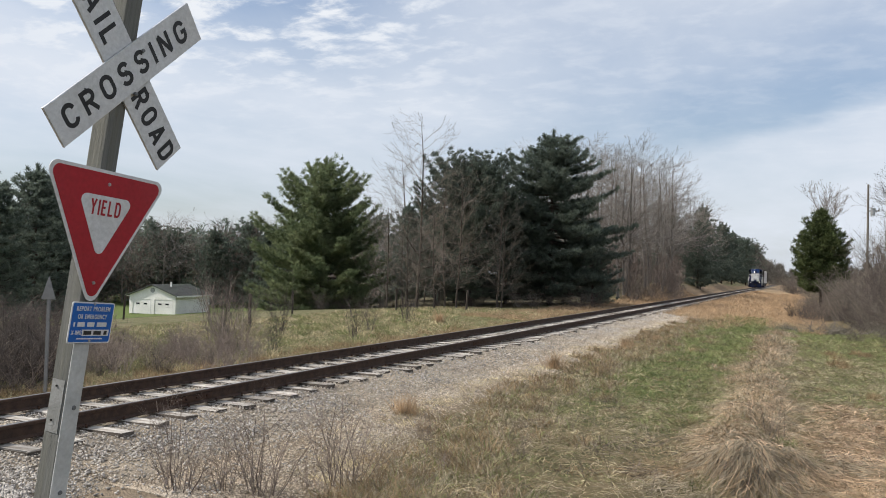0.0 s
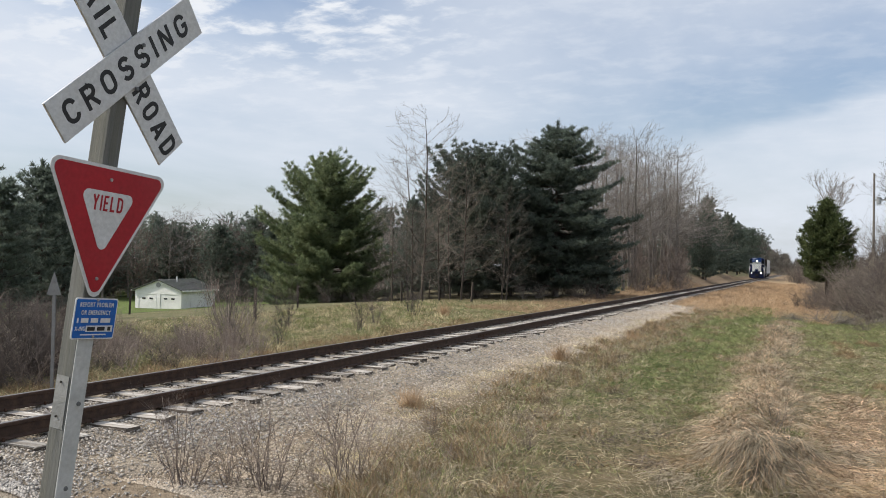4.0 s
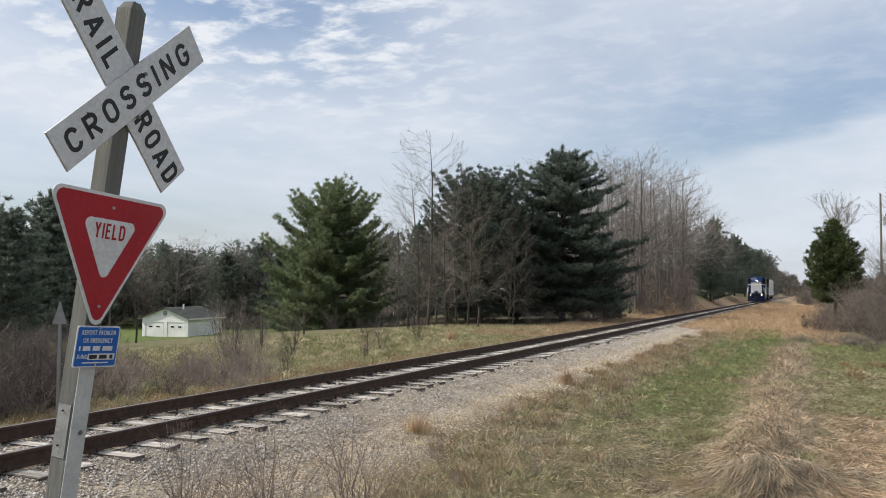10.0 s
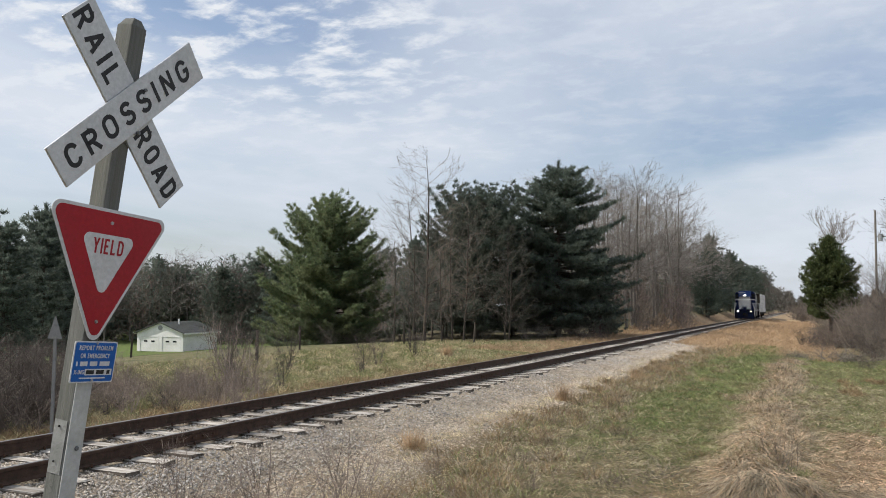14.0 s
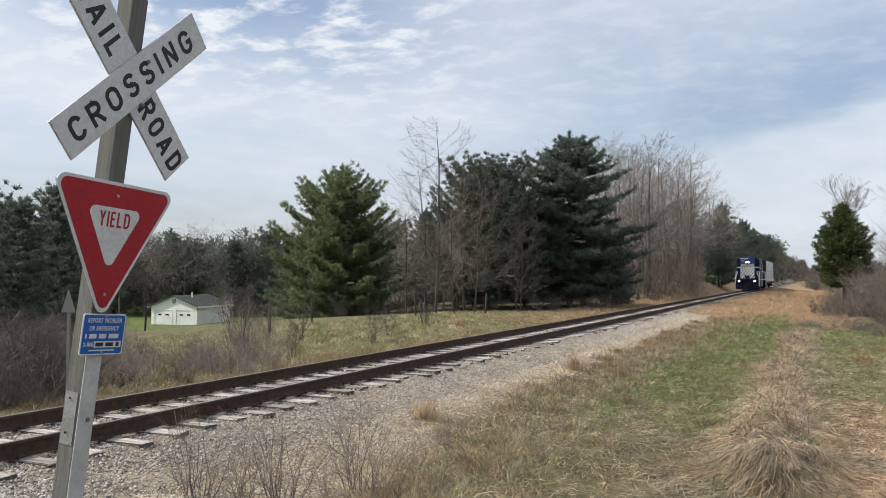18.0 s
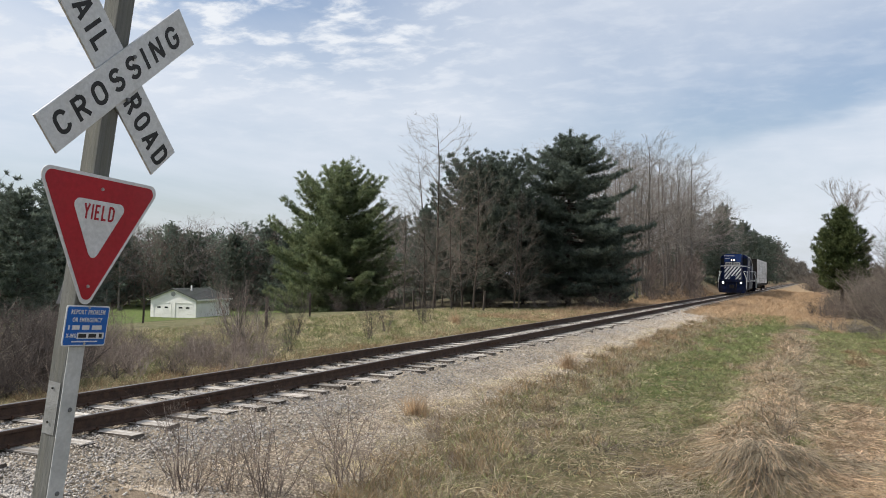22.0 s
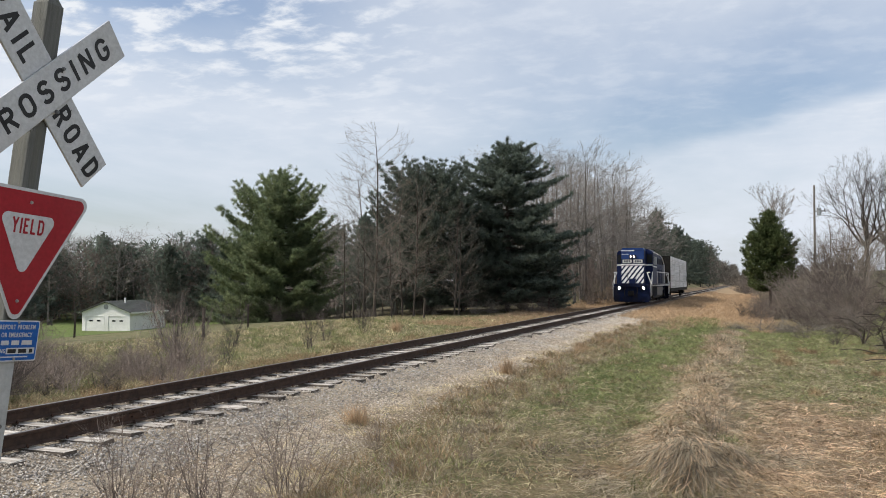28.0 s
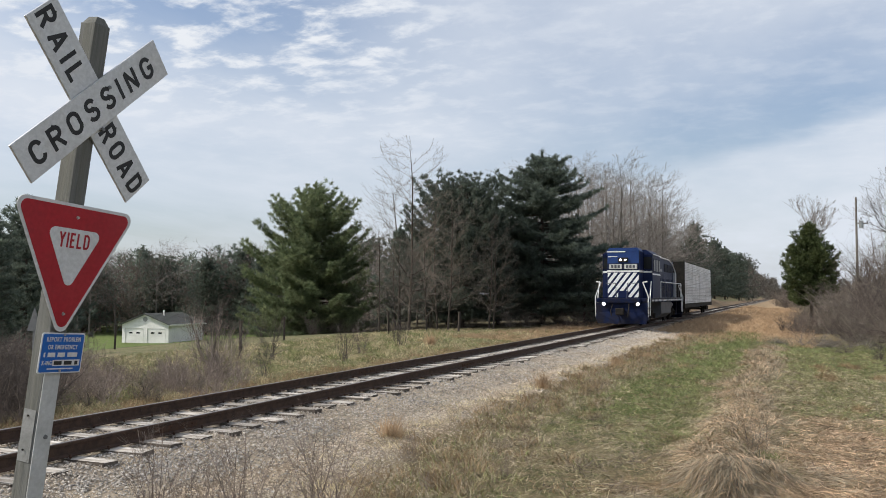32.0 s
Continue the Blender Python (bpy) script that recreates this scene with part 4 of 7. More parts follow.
        part("hose", rods([(-0.5, y0 + s * 0.42, 1.25), (-0.55, y0 + s * 0.08, 0.9), (-0.48, y0 + s * 0.02, 0.6)], 0.03, 8), L_BLACK, ob)
    for a in (-1, 1):
        case = part("ditch_light", rod(bmesh.new(), (a * 0.98, 0.26, 1.29), (a * 0.98, 0.50, 1.29), 0.115, 0.09, 20), L_BLACK, ob, "round lit ditch light")
        bm = bmesh.new()
        bmesh.ops.create_uvsphere(bm, u_segments=20, v_segments=10, radius=0.092, matrix=Matrix.Translation((a * 0.98, 0.255, 1.29)) @ Matrix.Diagonal((1, 0.30, 1, 1)))
        part("lens", bm, LAMP_AMBER if a > 0 else LAMP_LIT, case, "glowing warm lens" if a > 0 else "glowing white lens")
    # sunlit roof edge drawn in white, falling at the rear end; hood door ribs
    for a in (-1, 1):
        part("roof_line", rods([(a * 1.0, 5.9, 4.36), (a * 1.0, 13.6, 4.36), (a * 1.03, 15.6, 4.10), (a * 1.05, 17.0, 3.55)], 0.035, 6), L_WHITE, ob, "sunlit edge of the hood roof, drawn as a white line")
        boxed("end_cabinet", LETTER_GREY, ob, min(a * 0.96, a * 1.12), max(a * 0.96, a * 1.12), 16.3, 17.1, 1.64, 3.5, bevel=0.03, label="dull grey cabinet at the rear")
        for k in range(14):
            boxed("door_rib", L_GRIME, ob, min(a * 0.95, a * 0.985), max(a * 0.95, a * 0.985), 6.4 + k * 0.68, 6.46 + k * 0.68, 1.70, 2.95)
    # the high nose
    hw, f = 0.94, 1.15
    nose = part("nose", box(bmesh.new(), -hw, hw, f, 2.55, 1.62, 4.42, bevel=0.05), L_BLUE, ob, "high blue nose with diagonal white stripes")
    part("nose_roof", prism([(-hw - 0.03, 4.40), (hw + 0.03, 4.40), (hw - 0.12, 4.60), (-hw + 0.12, 4.60)], f - 0.02, 2.55), L_ROOF, nose, "lighter blue roof")
    boxed("roof_edge", L_WHITE, nose, -hw - 0.02, hw * 0.15, f - 0.035, f - 0.015, 4.34, 4.40, label="pale front roof edge")
    def stripes(x0, x1, z0, z1, slant, wide, gap, put, name, parent):
        """Diagonal bands cut to a rectangle."""
        c = x0 - (z1 - z0) * slant
        while c < x1:
            poly = []
            lo, hi = [(c, z0), (c + wide, z0)], [(c + wide + (z1 - z0) * slant, z1), (c + (z1 - z0) * slant, z1)]
            poly = lo + hi
            for edge, keep_more in ((x0, True), (x1, False)):
                out = []
                for i in range(len(poly)):
                    a, b = poly[i - 1], poly[i]
                    ina, inb = (a[0] >= edge, b[0] >= edge) if keep_more else (a[0] <= edge, b[0] <= edge)
                    if ina != inb:
                        t = (edge - a[0]) / (b[0] - a[0])
                        out.append((edge, a[1] + t * (b[1] - a[1])))
                    if inb:
                        out.append(b)
                poly = out
                if not poly:
                    break
            if len(poly) > 2:
                part(name, put(poly), L_WHITE, parent, "white diagonal stripe")
            c += wide + gap
    stripes(-hw + 0.03, hw - 0.03, 1.68, 3.13, 0.78, 0.225, 0.155, lambda p: prism(p, f - 0.008, f - 0.003), "stripe", nose)
    boxed("belt", L_WHITE, nose, -hw - 0.006, hw + 0.006, f - 0.010, 2.48, 3.16, 3.28, label="white belt line")
    boxed("nose_door", L_BLUE, nose, -0.30, 0.30, f - 0.025, f - 0.009, 1.66, 2.06)
    for a in (-1, 1):
        b = boxed("number_board", L_GREY, nose, a * 0.44 - 0.40, a * 0.44 + 0.40, f - 0.06, f - 0.002, 3.33, 3.65, bevel=0.02, label="lit number board")
        boxed("panel", LAMP_BOARD, b, a * 0.44 - 0.36, a * 0.44 + 0.36, f - 0.064, f - 0.061, 3.36, 3.62)
        bm = bmesh.new()
        for k in range(3):
            box(bm, a * 0.44 - 0.26 + k * 0.19, a * 0.44 - 0.12 + k * 0.19, f - 0.069, f - 0.065, 3.40, 3.58)
        part("text_bar", bm, L_GREY, b)
    case = boxed("headlight", L_BLACK, nose, -0.30, 0.30, f - 0.10, f - 0.003, 3.74, 4.02, bevel=0.03, label="twin headlight, lit")
    for a in (-1, 1):
        bm = bmesh.new()
        bmesh.ops.create_uvsphere(bm, u_segments=16, v_segments=8, radius=0.060, matrix=Matrix.Translation((a * 0.14, f - 0.105, 3.88)) @ Matrix.Diagonal((1, 0.35, 1, 1)))
        part("lens", bm, LAMP_LIT, case, "glowing lens")
    boxed("nose_cap", L_ROOF, nose, -hw + 0.02, hw - 0.02, f - 0.006, f - 0.002, 3.68, 4.40, label="brighter blue panel")
    boxed("name_plate", L_WHITE, nose, -hw + 0.06, -0.34, f - 0.008, f - 0.003, 4.06, 4.10)
    # the cab
    cab = part("cab", box(bmesh.new(), -1.50, 1.50, 2.5, 5.75, 1.62, 4.28, bevel=0.05), L_BLUE, ob, "blue crew cab")
    part("cab_roof", prism([(-1.54, 4.24), (1.54, 4.24), (1.12, 4.54), (-1.12, 4.54)], 2.45, 5.85), L_BLUE, cab, "dark blue cab roof")
    for a in (-1, 1):
        w = boxed("window", L_GRIME, cab, a * 1.22 - 0.25, a * 1.22 + 0.25, 2.475, 2.498, 3.36, 4.12, bevel=0.005)
        boxed("pane", GLASS_DARK, w, a * 1.22 - 0.22, a * 1.22 + 0.22, 2.468, 2.474, 3.40, 4.08)
        for y0 in (2.85, 3.85, 4.80):
            w = boxed("window", L_GRIME, cab, min(a * 1.502, a * 1.52), max(a * 1.502, a * 1.52), y0, y0 + 0.72, 3.20, 4.02, bevel=0.005)
            boxed("pane", GLASS_DARK, w, min(a * 1.521, a * 1.527), max(a * 1.521, a * 1.527), y0 + 0.05, y0 + 0.67, 3.26, 3.96)
        boxed("cab_belt", L_WHITE, cab, min(a * 1.503, a * 1.51), max(a * 1.503, a * 1.51), 2.52, 5.72, 3.04, 3.12, label="white belt line")
        boxed("cab_belt", L_WHITE, cab, min(a * 0.96, a * 1.48), max(a * 0.96, a * 1.48), 2.488, 2.497, 3.16, 3.26, label="white belt line")
        # white strip standing in for sunlight on the cab roof's edge
        boxed("drip_rail", L_WHITE, cab, min(a * 1.545, a * 1.56), max(a * 1.545, a * 1.56), 2.45, 5.85, 4.22, 4.28)
    # the long hood, with doors, grilles, fans and exhaust
    hood = part("hood", box(bmesh.new(), -0.94, 0.94, 5.75, 16.7, 1.62, 4.34, bevel=0.06), L_BLUE, ob, "long dark blue engine hood")
    for a in (-1, 1):
        for k in range(17):
            y0 = 6.1 + k * 0.58
            boxed("hood_door", L_BLUE, hood, min(a * 0.942, a * 0.958), max(a * 0.942, a * 0.958), y0, y0 + 0.53, 1.75, 3.35, bevel=0.004)
        for k in range(3):
            g = boxed("grille", L_GRIME, hood, min(a * 0.943, a * 0.975), max(a * 0.943, a * 0.975), 11.6 + k * 1.55, 13.0 + k * 1.55, 3.45, 4.0)
            bm = bmesh.new()
            for j in range(6):
                box(bm, min(a * 0.976, a * 0.985), max(a * 0.976, a * 0.985), 11.65 + k * 1.55, 12.95 + k * 1.55, 3.50 + j * 0.085, 3.53 + j * 0.085)
            part("slats", bm, L_BLACK, g)
        bm = bmesh.new()
        for k in range(9):
            box(bm, min(a * 0.943, a * 0.949), max(a * 0.943, a * 0.949), 6.6 + k * 0.46, 6.9 + k * 0.46, 3.42, 3.60)
        part("text_bar", bm, LETTER_GREY, hood)
        boxed("walkway_edge", L_GREY, ob, min(a * 1.52, a * 1.54), max(a * 1.52, a * 1.54), 1.4, 16.9, 1.625, 1.655)
        rail = part("side_handrail", rods([(a * 1.49, 6.0, 1.62), (a * 1.49, 6.0, 2.66), (a * 1.49, 16.6, 2.66), (a * 1.49, 16.6, 1.62)], 0.028, 6), L_WHITE, ob, "white side handrail")
        for k in range(6):
            part("stanchion", rod(bmesh.new(), (a * 1.49, 7.7 + k * 1.5, 1.62), (a * 1.49, 7.7 + k * 1.5, 2.66), 0.016, sides=6), L_GREY, rail)
    for y in (12.2, 13.6, 15.0):
        fan = part("roof_fan", rod(bmesh.new(), (0, y, 4.33), (0, y, 4.46), 0.62, 0.58, 24), L_GREY, hood)
        part("fan_cap", rod(bmesh.new(), (0, y, 4.46), (0, y, 4.49), 0.30, sides=16), L_BLACK, fan)
    for y in (8.4, 10.1):
        part("exhaust_stack", box(bmesh.new(), -0.22, 0.22, y - 0.3, y + 0.3, 4.33, 4.55, bevel=0.03), L_BLACK, hood)
    part("blower_duct", box(bmesh.new(), -1.35, -0.93, 5.78, 7.3, 1.64, 2.9, bevel=0.05), L_BLUE, hood)
    part("air_horn", rod(bmesh.new(), (0.3, 5.2, 4.62), (0.3, 4.6, 4.62), 0.035, 0.09, 10), DULL, cab)
    part("fuel_tank", prism([(-1.42, 0.62), (-1.10, 0.34), (1.10, 0.34), (1.42, 0.62), (1.42, 1.36), (-1.42, 1.36)], 6.6, 11.4), L_GREY, ob, "sooty grey fuel tank")
    for a in (-1, 1):
        part("air_tank", rod(bmesh.new(), (a * 1.25, 11.6, 1.15), (a * 1.25, 12.4, 1.15), 0.18, sides=14), L_GREY, ob)
    return ob, axles


def build_freight_car():
    """A flat car stacked with wrapped lumber; its front end at y = 0."""
    ob = thing("freight_car", "flat freight car stacked with white wrapped lumber bundles", "freight car", TRACK_X, 68.0, RAIL_Z + 0.006)
    axles = []
    for y in (2.6, 22.4):
        t, a = truck(ob, y, 0.89, 0.42)
        axles += a
    deck = part("deck", prism([(-1.45, 0.80), (1.45, 0.80), (1.47, 1.10), (-1.47, 1.10)], 0.25, 24.9), L_BLACK, ob, "black steel deck")
    part("centre_sill", prism([(-0.55, 0.48), (0.55, 0.48), (0.7, 0.80), (-0.7, 0.80)], 4.2, 20.8), L_BLACK, ob)
    for y0, s in ((0.0, 1), (25.15, -1)):
        part("coupler", box(bmesh.new(), -0.2, 0.2, min(y0 - s * 0.1, y0 + s * 0.5), max(y0 - s * 0.1, y0 + s * 0.5), 0.66, 1.0, bevel=0.05), L_BLACK, ob)
        part("bulkhead", box(bmesh.new(), -1.45, 1.45, min(y0 + s * 0.28, y0 + s * 0.46), max(y0 + s * 0.28, y0 + s * 0.46), 1.10, 4.48, bevel=0.02), L_BLACK, ob, "black steel end bulkhead")
    part("centre_beam", box(bmesh.new(), -0.10, 0.10, 0.5, 24.65, 1.10, 4.42), L_GREY, ob, "grey centre beam")
    r = random.Random(9)
    for a in (-1, 1):
        for j in range(5):
            z0 = 1.13 + j * 0.665
            for k in range(4):
                y0 = 0.58 + k * 6.02
                out = 1.42 + r.uniform(-0.025, 0.02)
                b = part("wrapped_load", box(bmesh.new(), min(a * 0.12, a * out), max(a * 0.12, a * out), y0 + r.uniform(0, 0.05), y0 + 6.015 - r.uniform(0, 0.02), z0 + 0.012, z0 + 0.655, bevel=0.012), WRAP, ob, "lumber in white wrap")
                bm = bmesh.new()
                for zz in (0.13, 0.27, 0.41, 0.53):
                    box(bm, min(a * (out + 0.001), a * (out + 0.006)), max(a * (out + 0.001), a * (out + 0.006)), y0 + 0.02, y0 + 5.98, z0 + zz + r.uniform(-0.02, 0.02), z0 + zz + r.uniform(0.022, 0.034))
                part("seam", bm, WRAP_GAP, b)
    return ob, axles


LAMP_BOARD = surface("lit_number_glass", (0.55, 0.56, 0.55), (0.48, 0.49, 0.48), 3.0, 0.4, bump=0.0)
LOCO, LOCO_AXLES = build_locomotive()
CAR, CAR_AXLES = build_freight_car()


# ---- the garage in the field ----
def build_garage():
    w, d, eave, rise = 7.3, 9.2, 2.62, 1.38
    x, y = -86.7, 91.05
    z = land1(-81, 93) - 0.05
    ob = thing("garage", "white two-car garage with a charcoal gable roof, in a green lawn", "garage", x, y, z, rz=9.05)
    t = 0.16
    walls = [("wall", (t, w - t, d - t, d, 0, eave)), ("wall", (0, t, 0, d, 0, eave)), ("wall", (w - t, w, 0, d, 0, eave))]
    for n, dims in walls:
        boxed(n, CLAP, ob, *dims, label="white board wall")
    for y0, y1 in ((0, t), (d - t, d)):
        part("gable", prism([(0.0, eave), (w, eave), (w / 2, eave + rise)], y0, y1), CLAP, ob, "white gable")
    dw, dh, g = 2.75, 2.05, 0.5
    xs = [(0.55, 0.55 + dw), (w - 0.55 - dw, w - 0.55)]
    for a, b in ((t, xs[0][0]), (xs[0][1], xs[1][0]), (xs[1][1], w - t)):
        boxed("wall", CLAP, ob, a, b, 0, t, 0, eave)
    for a, b in xs:
        boxed("wall", CLAP, ob, a, b, 0, t, dh, eave)
        door = boxed("garage_door", CLAP, ob, a, b, 0.05, 0.10, 0, dh, label="white sectional garage door")
        for k in range(4):
            boxed("section", CLAP, door, a + 0.03, b - 0.03, 0.035, 0.049, k * dh / 4 + 0.02, (k + 1) * dh / 4 - 0.03)
        for c in (0.30, 0.72):
            cx = a + dw * c
            p = boxed("window", CLAP, door, cx - 0.32, cx + 0.32, 0.02, 0.034, 1.28, 1.58)
            boxed("pane", GLASS_DARK, p, cx - 0.27, cx + 0.27, 0.012, 0.019, 1.32, 1.54)
        bm = bmesh.new()
        box(bm, a - 0.10, a, -0.02, -0.002, 0, dh + 0.1)
        box(bm, b, b + 0.10, -0.02, -0.002, 0, dh + 0.1)
        box(bm, a, b, -0.02, -0.002, dh, dh + 0.1)
        part("door_trim", bm, CLAP, ob)
    part("vent", rod(bmesh.new(), (w / 2, -0.002, eave + 0.72), (w / 2, -0.05, eave + 0.72), 0.36, sides=8), WRAP_GAP, ob, "grey gable vent")
    o, s = 0.38, rise / (w / 2)
    for side in (-1, 1):
        c = w / 2
        prof = [(c, eave + rise + 0.03), (c + side * (c + o), eave - s * o + 0.03), (c + side * (c + o), eave - s * o + 0.15), (c, eave + rise + 0.15)]
        slope = part("roof", prism(prof, -0.35, d + 0.35), SHINGLE, ob, "charcoal shingle roof")
        bm = bmesh.new()
        for k in range(14):
            f0 = k / 14
            xx, zz = c + side * (c + o) * (1 - f0), eave - s * o + 0.15 + (rise + s * o) * f0
            box(bm, xx - 0.02, xx + 0.02, -0.34, d + 0.34, zz - 0.01, zz + 0.022)
        part("shingle_courses", bm, SHINGLE, slope)
        boxed("fascia", CLAP, ob, *sorted((c + side * (c + o), c + side * (c + o + 0.03))), -0.35, d + 0.35, eave - s * o - 0.05, eave - s * o + 0.16)
    part("flue", rod(bmesh.new(), (w * 0.62, 3.2, eave + rise * 0.75), (w * 0.62, 3.2, eave + rise + 0.55), 0.11, sides=12), CLAP, ob, "small white flue")


build_garage()


# ---- trees and plants ----
def tubes(segs, sides=3):
    """Tapered tubes: segs is an array of rows (a, b, ra, rb); returns vertices and faces."""
    s = np.asarray(segs, float)
    a, b, ra, rb = s[:, 0:3], s[:, 3:6], s[:, 6], s[:, 7]
    d = b - a
    d = d / (np.linalg.norm(d, axis=1, keepdims=True) + 1e-9)
    ref = np.where(np.abs(d[:, 2:3]) > 0.9, [[1.0, 0, 0]], [[0, 0, 1.0]])
    e1 = np.cross(d, ref)
    e1 = e1 / (np.linalg.norm(e1, axis=1, keepdims=True) + 1e-9)
    e2 = np.cross(d, e1)
    ang = np.arange(sides) * 2 * np.pi / sides
    ring = np.cos(ang)[None, :, None] * e1[:, None] + np.sin(ang)[None, :, None] * e2[:, None]
    V = np.concatenate([a[:, None] + ring * ra[:, None, None], b[:, None] + ring * rb[:, None, None]], 1)
    k = np.arange(sides)
    j = (k + 1) % sides
    quad = np.stack([k, j, j + sides, k + sides], 1)
    F = quad[None] + (np.arange(len(s)) * 2 * sides)[:, None, None]
    return V.reshape(-1, 3), F.reshape(-1, 4)


def blades(root, way, length, width, r, bend=0.0):
    """Thin pointed leaves: a triangle each, or two with a bend."""
    n = len(root)
    way = way / (np.linalg.norm(way, axis=1, keepdims=True) + 1e-9)
    side = np.cross(way, r.normal(size=(n, 3)))
    side = side / (np.linalg.norm(side, axis=1, keepdims=True) + 1e-9) * width[:, None] / 2
    tip = root + way * length[:, None]
    if not bend:
        V = np.stack([root - side, root + side, tip], 1)
        return V.reshape(-1, 3), np.arange(3 * n).reshape(-1, 3)
    mid = root + way * length[:, None] * 0.55
    tip = mid + (way + np.array([0, 0, -bend]) + r.normal(size=(n, 3)) * 0.25) * length[:, None] * 0.45
    tip[:, 2] = np.maximum(tip[:, 2], root[:, 2] + 0.005)
    V = np.stack([root - side, root + side, mid + side * 0.8, mid - side * 0.8, tip], 1)
    F = np.array([(0, 1, 2), (0, 2, 3), (3, 2, 4)])[None] + (np.arange(n) * 5)[:, None, None]
    return V.reshape(-1, 3), F.reshape(-1, 3)


def conifer(seed, H, R, foot, shape, needles, bark, density=1.0, rise=0.35, lean=(0, 0), needle=(0.17, 0.30), width=0.030, ragged=0.20, curl=0.30, plume=16, step=0.34):
    """Meshes of a conifer's trunk with limbs, and of its needles, which stand in brushes along side shoots. shape: half width by height fraction."""
    r = np.random.default_rng(seed)
    segs, tuft, out = [], [], []
    n = 9
    top = np.array([lean[0], lean[1], H])
    pts = [top * k / n + np.array([*r.normal(size=2) * 0.06 * (k > 0), 0]) for k in range(n + 1)]
    rad = H * 0.017
    for k in range(n):
        segs.append([*pts[k], *pts[k + 1], rad * (1 - k / n) + 0.015, rad * (1 - (k + 1) / n) + 0.01])
    z, turn = foot, 0.0
    hs, ws = zip(*shape)
    while z < H * 0.975:
        f = z / H
        reach = R * np.interp(f, hs, ws)
        count = int(r.integers(5, 8)) if f < 0.85 else 5
        for k in range(count):
            a = turn + k * 6.283 / count + r.normal() * 0.22
            L = reach * (1 + r.normal() * ragged)
            if L < 0.15:
                continue
            up = rise * (0.15 + 1.5 * f * f) + r.normal() * 0.07
            base = top * f + np.array([0, 0, r.normal() * 0.12])
            d, side = np.array([math.cos(a), math.sin(a), 0]), np.array([-math.sin(a), math.cos(a), 0])
            bow = r.normal() * 0.10
            def at(t):
                return base + d * L * t + side * L * bow * t * t + np.array([0, 0, L * (up * t - 0.22 * t * (1 - t) + curl * t ** 3 * (0.4 + f))])
            rr = 0.012 + 0.009 * L
            knots = [at(t) for t in (0, 0.35, 0.7, 1.0)]
            for q in range(3):
                segs.append([*knots[q], *knots[q + 1], rr * (1 - 0.3 * q), rr * (0.7 - 0.3 * q) + 0.003])
            m = max(3, int(L / step * density))
            for i, t in enumerate(np.linspace(0.22, 1.0, m)):
                p = at(t)
                reach2 = (0.16 + 0.36 * L * (1.08 - t)) * r.uniform(0.6, 1.15)
                for s in (-1, 1):
                    w = d * 0.75 + side * s * 0.85 + np.array([0, 0, 0.22 + 0.25 * r.random()])
                    w = w / np.linalg.norm(w)
                    for u in np.arange(0.05, reach2 + 0.08, 0.26):
                        tuft.append(p + w * u + r.normal(size=3) * 0.07)
                        out.append(w * 0.8 + np.array([0, 0, 0.45]))
                tuft.append(p)
                out.append(d + np.array([0, 0, 0.6]))
        z += (0.30 + 0.34 * (1 - f)) * (H / 12) ** 0.5 * r.uniform(0.8, 1.2) / max(0.6, density ** 0.5)
        turn += 0.9
    for f in np.linspace(0.93, 1.02, 9):     # the leading shoot
        tuft += [top * f, top * f]
        out += [np.array([0, 0, 1.4])] * 2
    tuft, out = np.array(tuft), np.array(out)
    root = np.repeat(tuft, plume, 0)
    way = np.repeat(out, plume, 0) * 0.75 + r.normal(size=(len(root), 3)) * 0.55
    root = root + r.normal(size=root.shape) * 0.05
    length = r.uniform(*needle, len(root))
    V, F = blades(root, way, length, r.uniform(0.6, 1.3, len(root)) * width, r)
    tv, tf = tubes(segs, 5)
    return tri_mesh("trunk", tv, tf, True), tri_mesh("crown", V, F), needles, bark


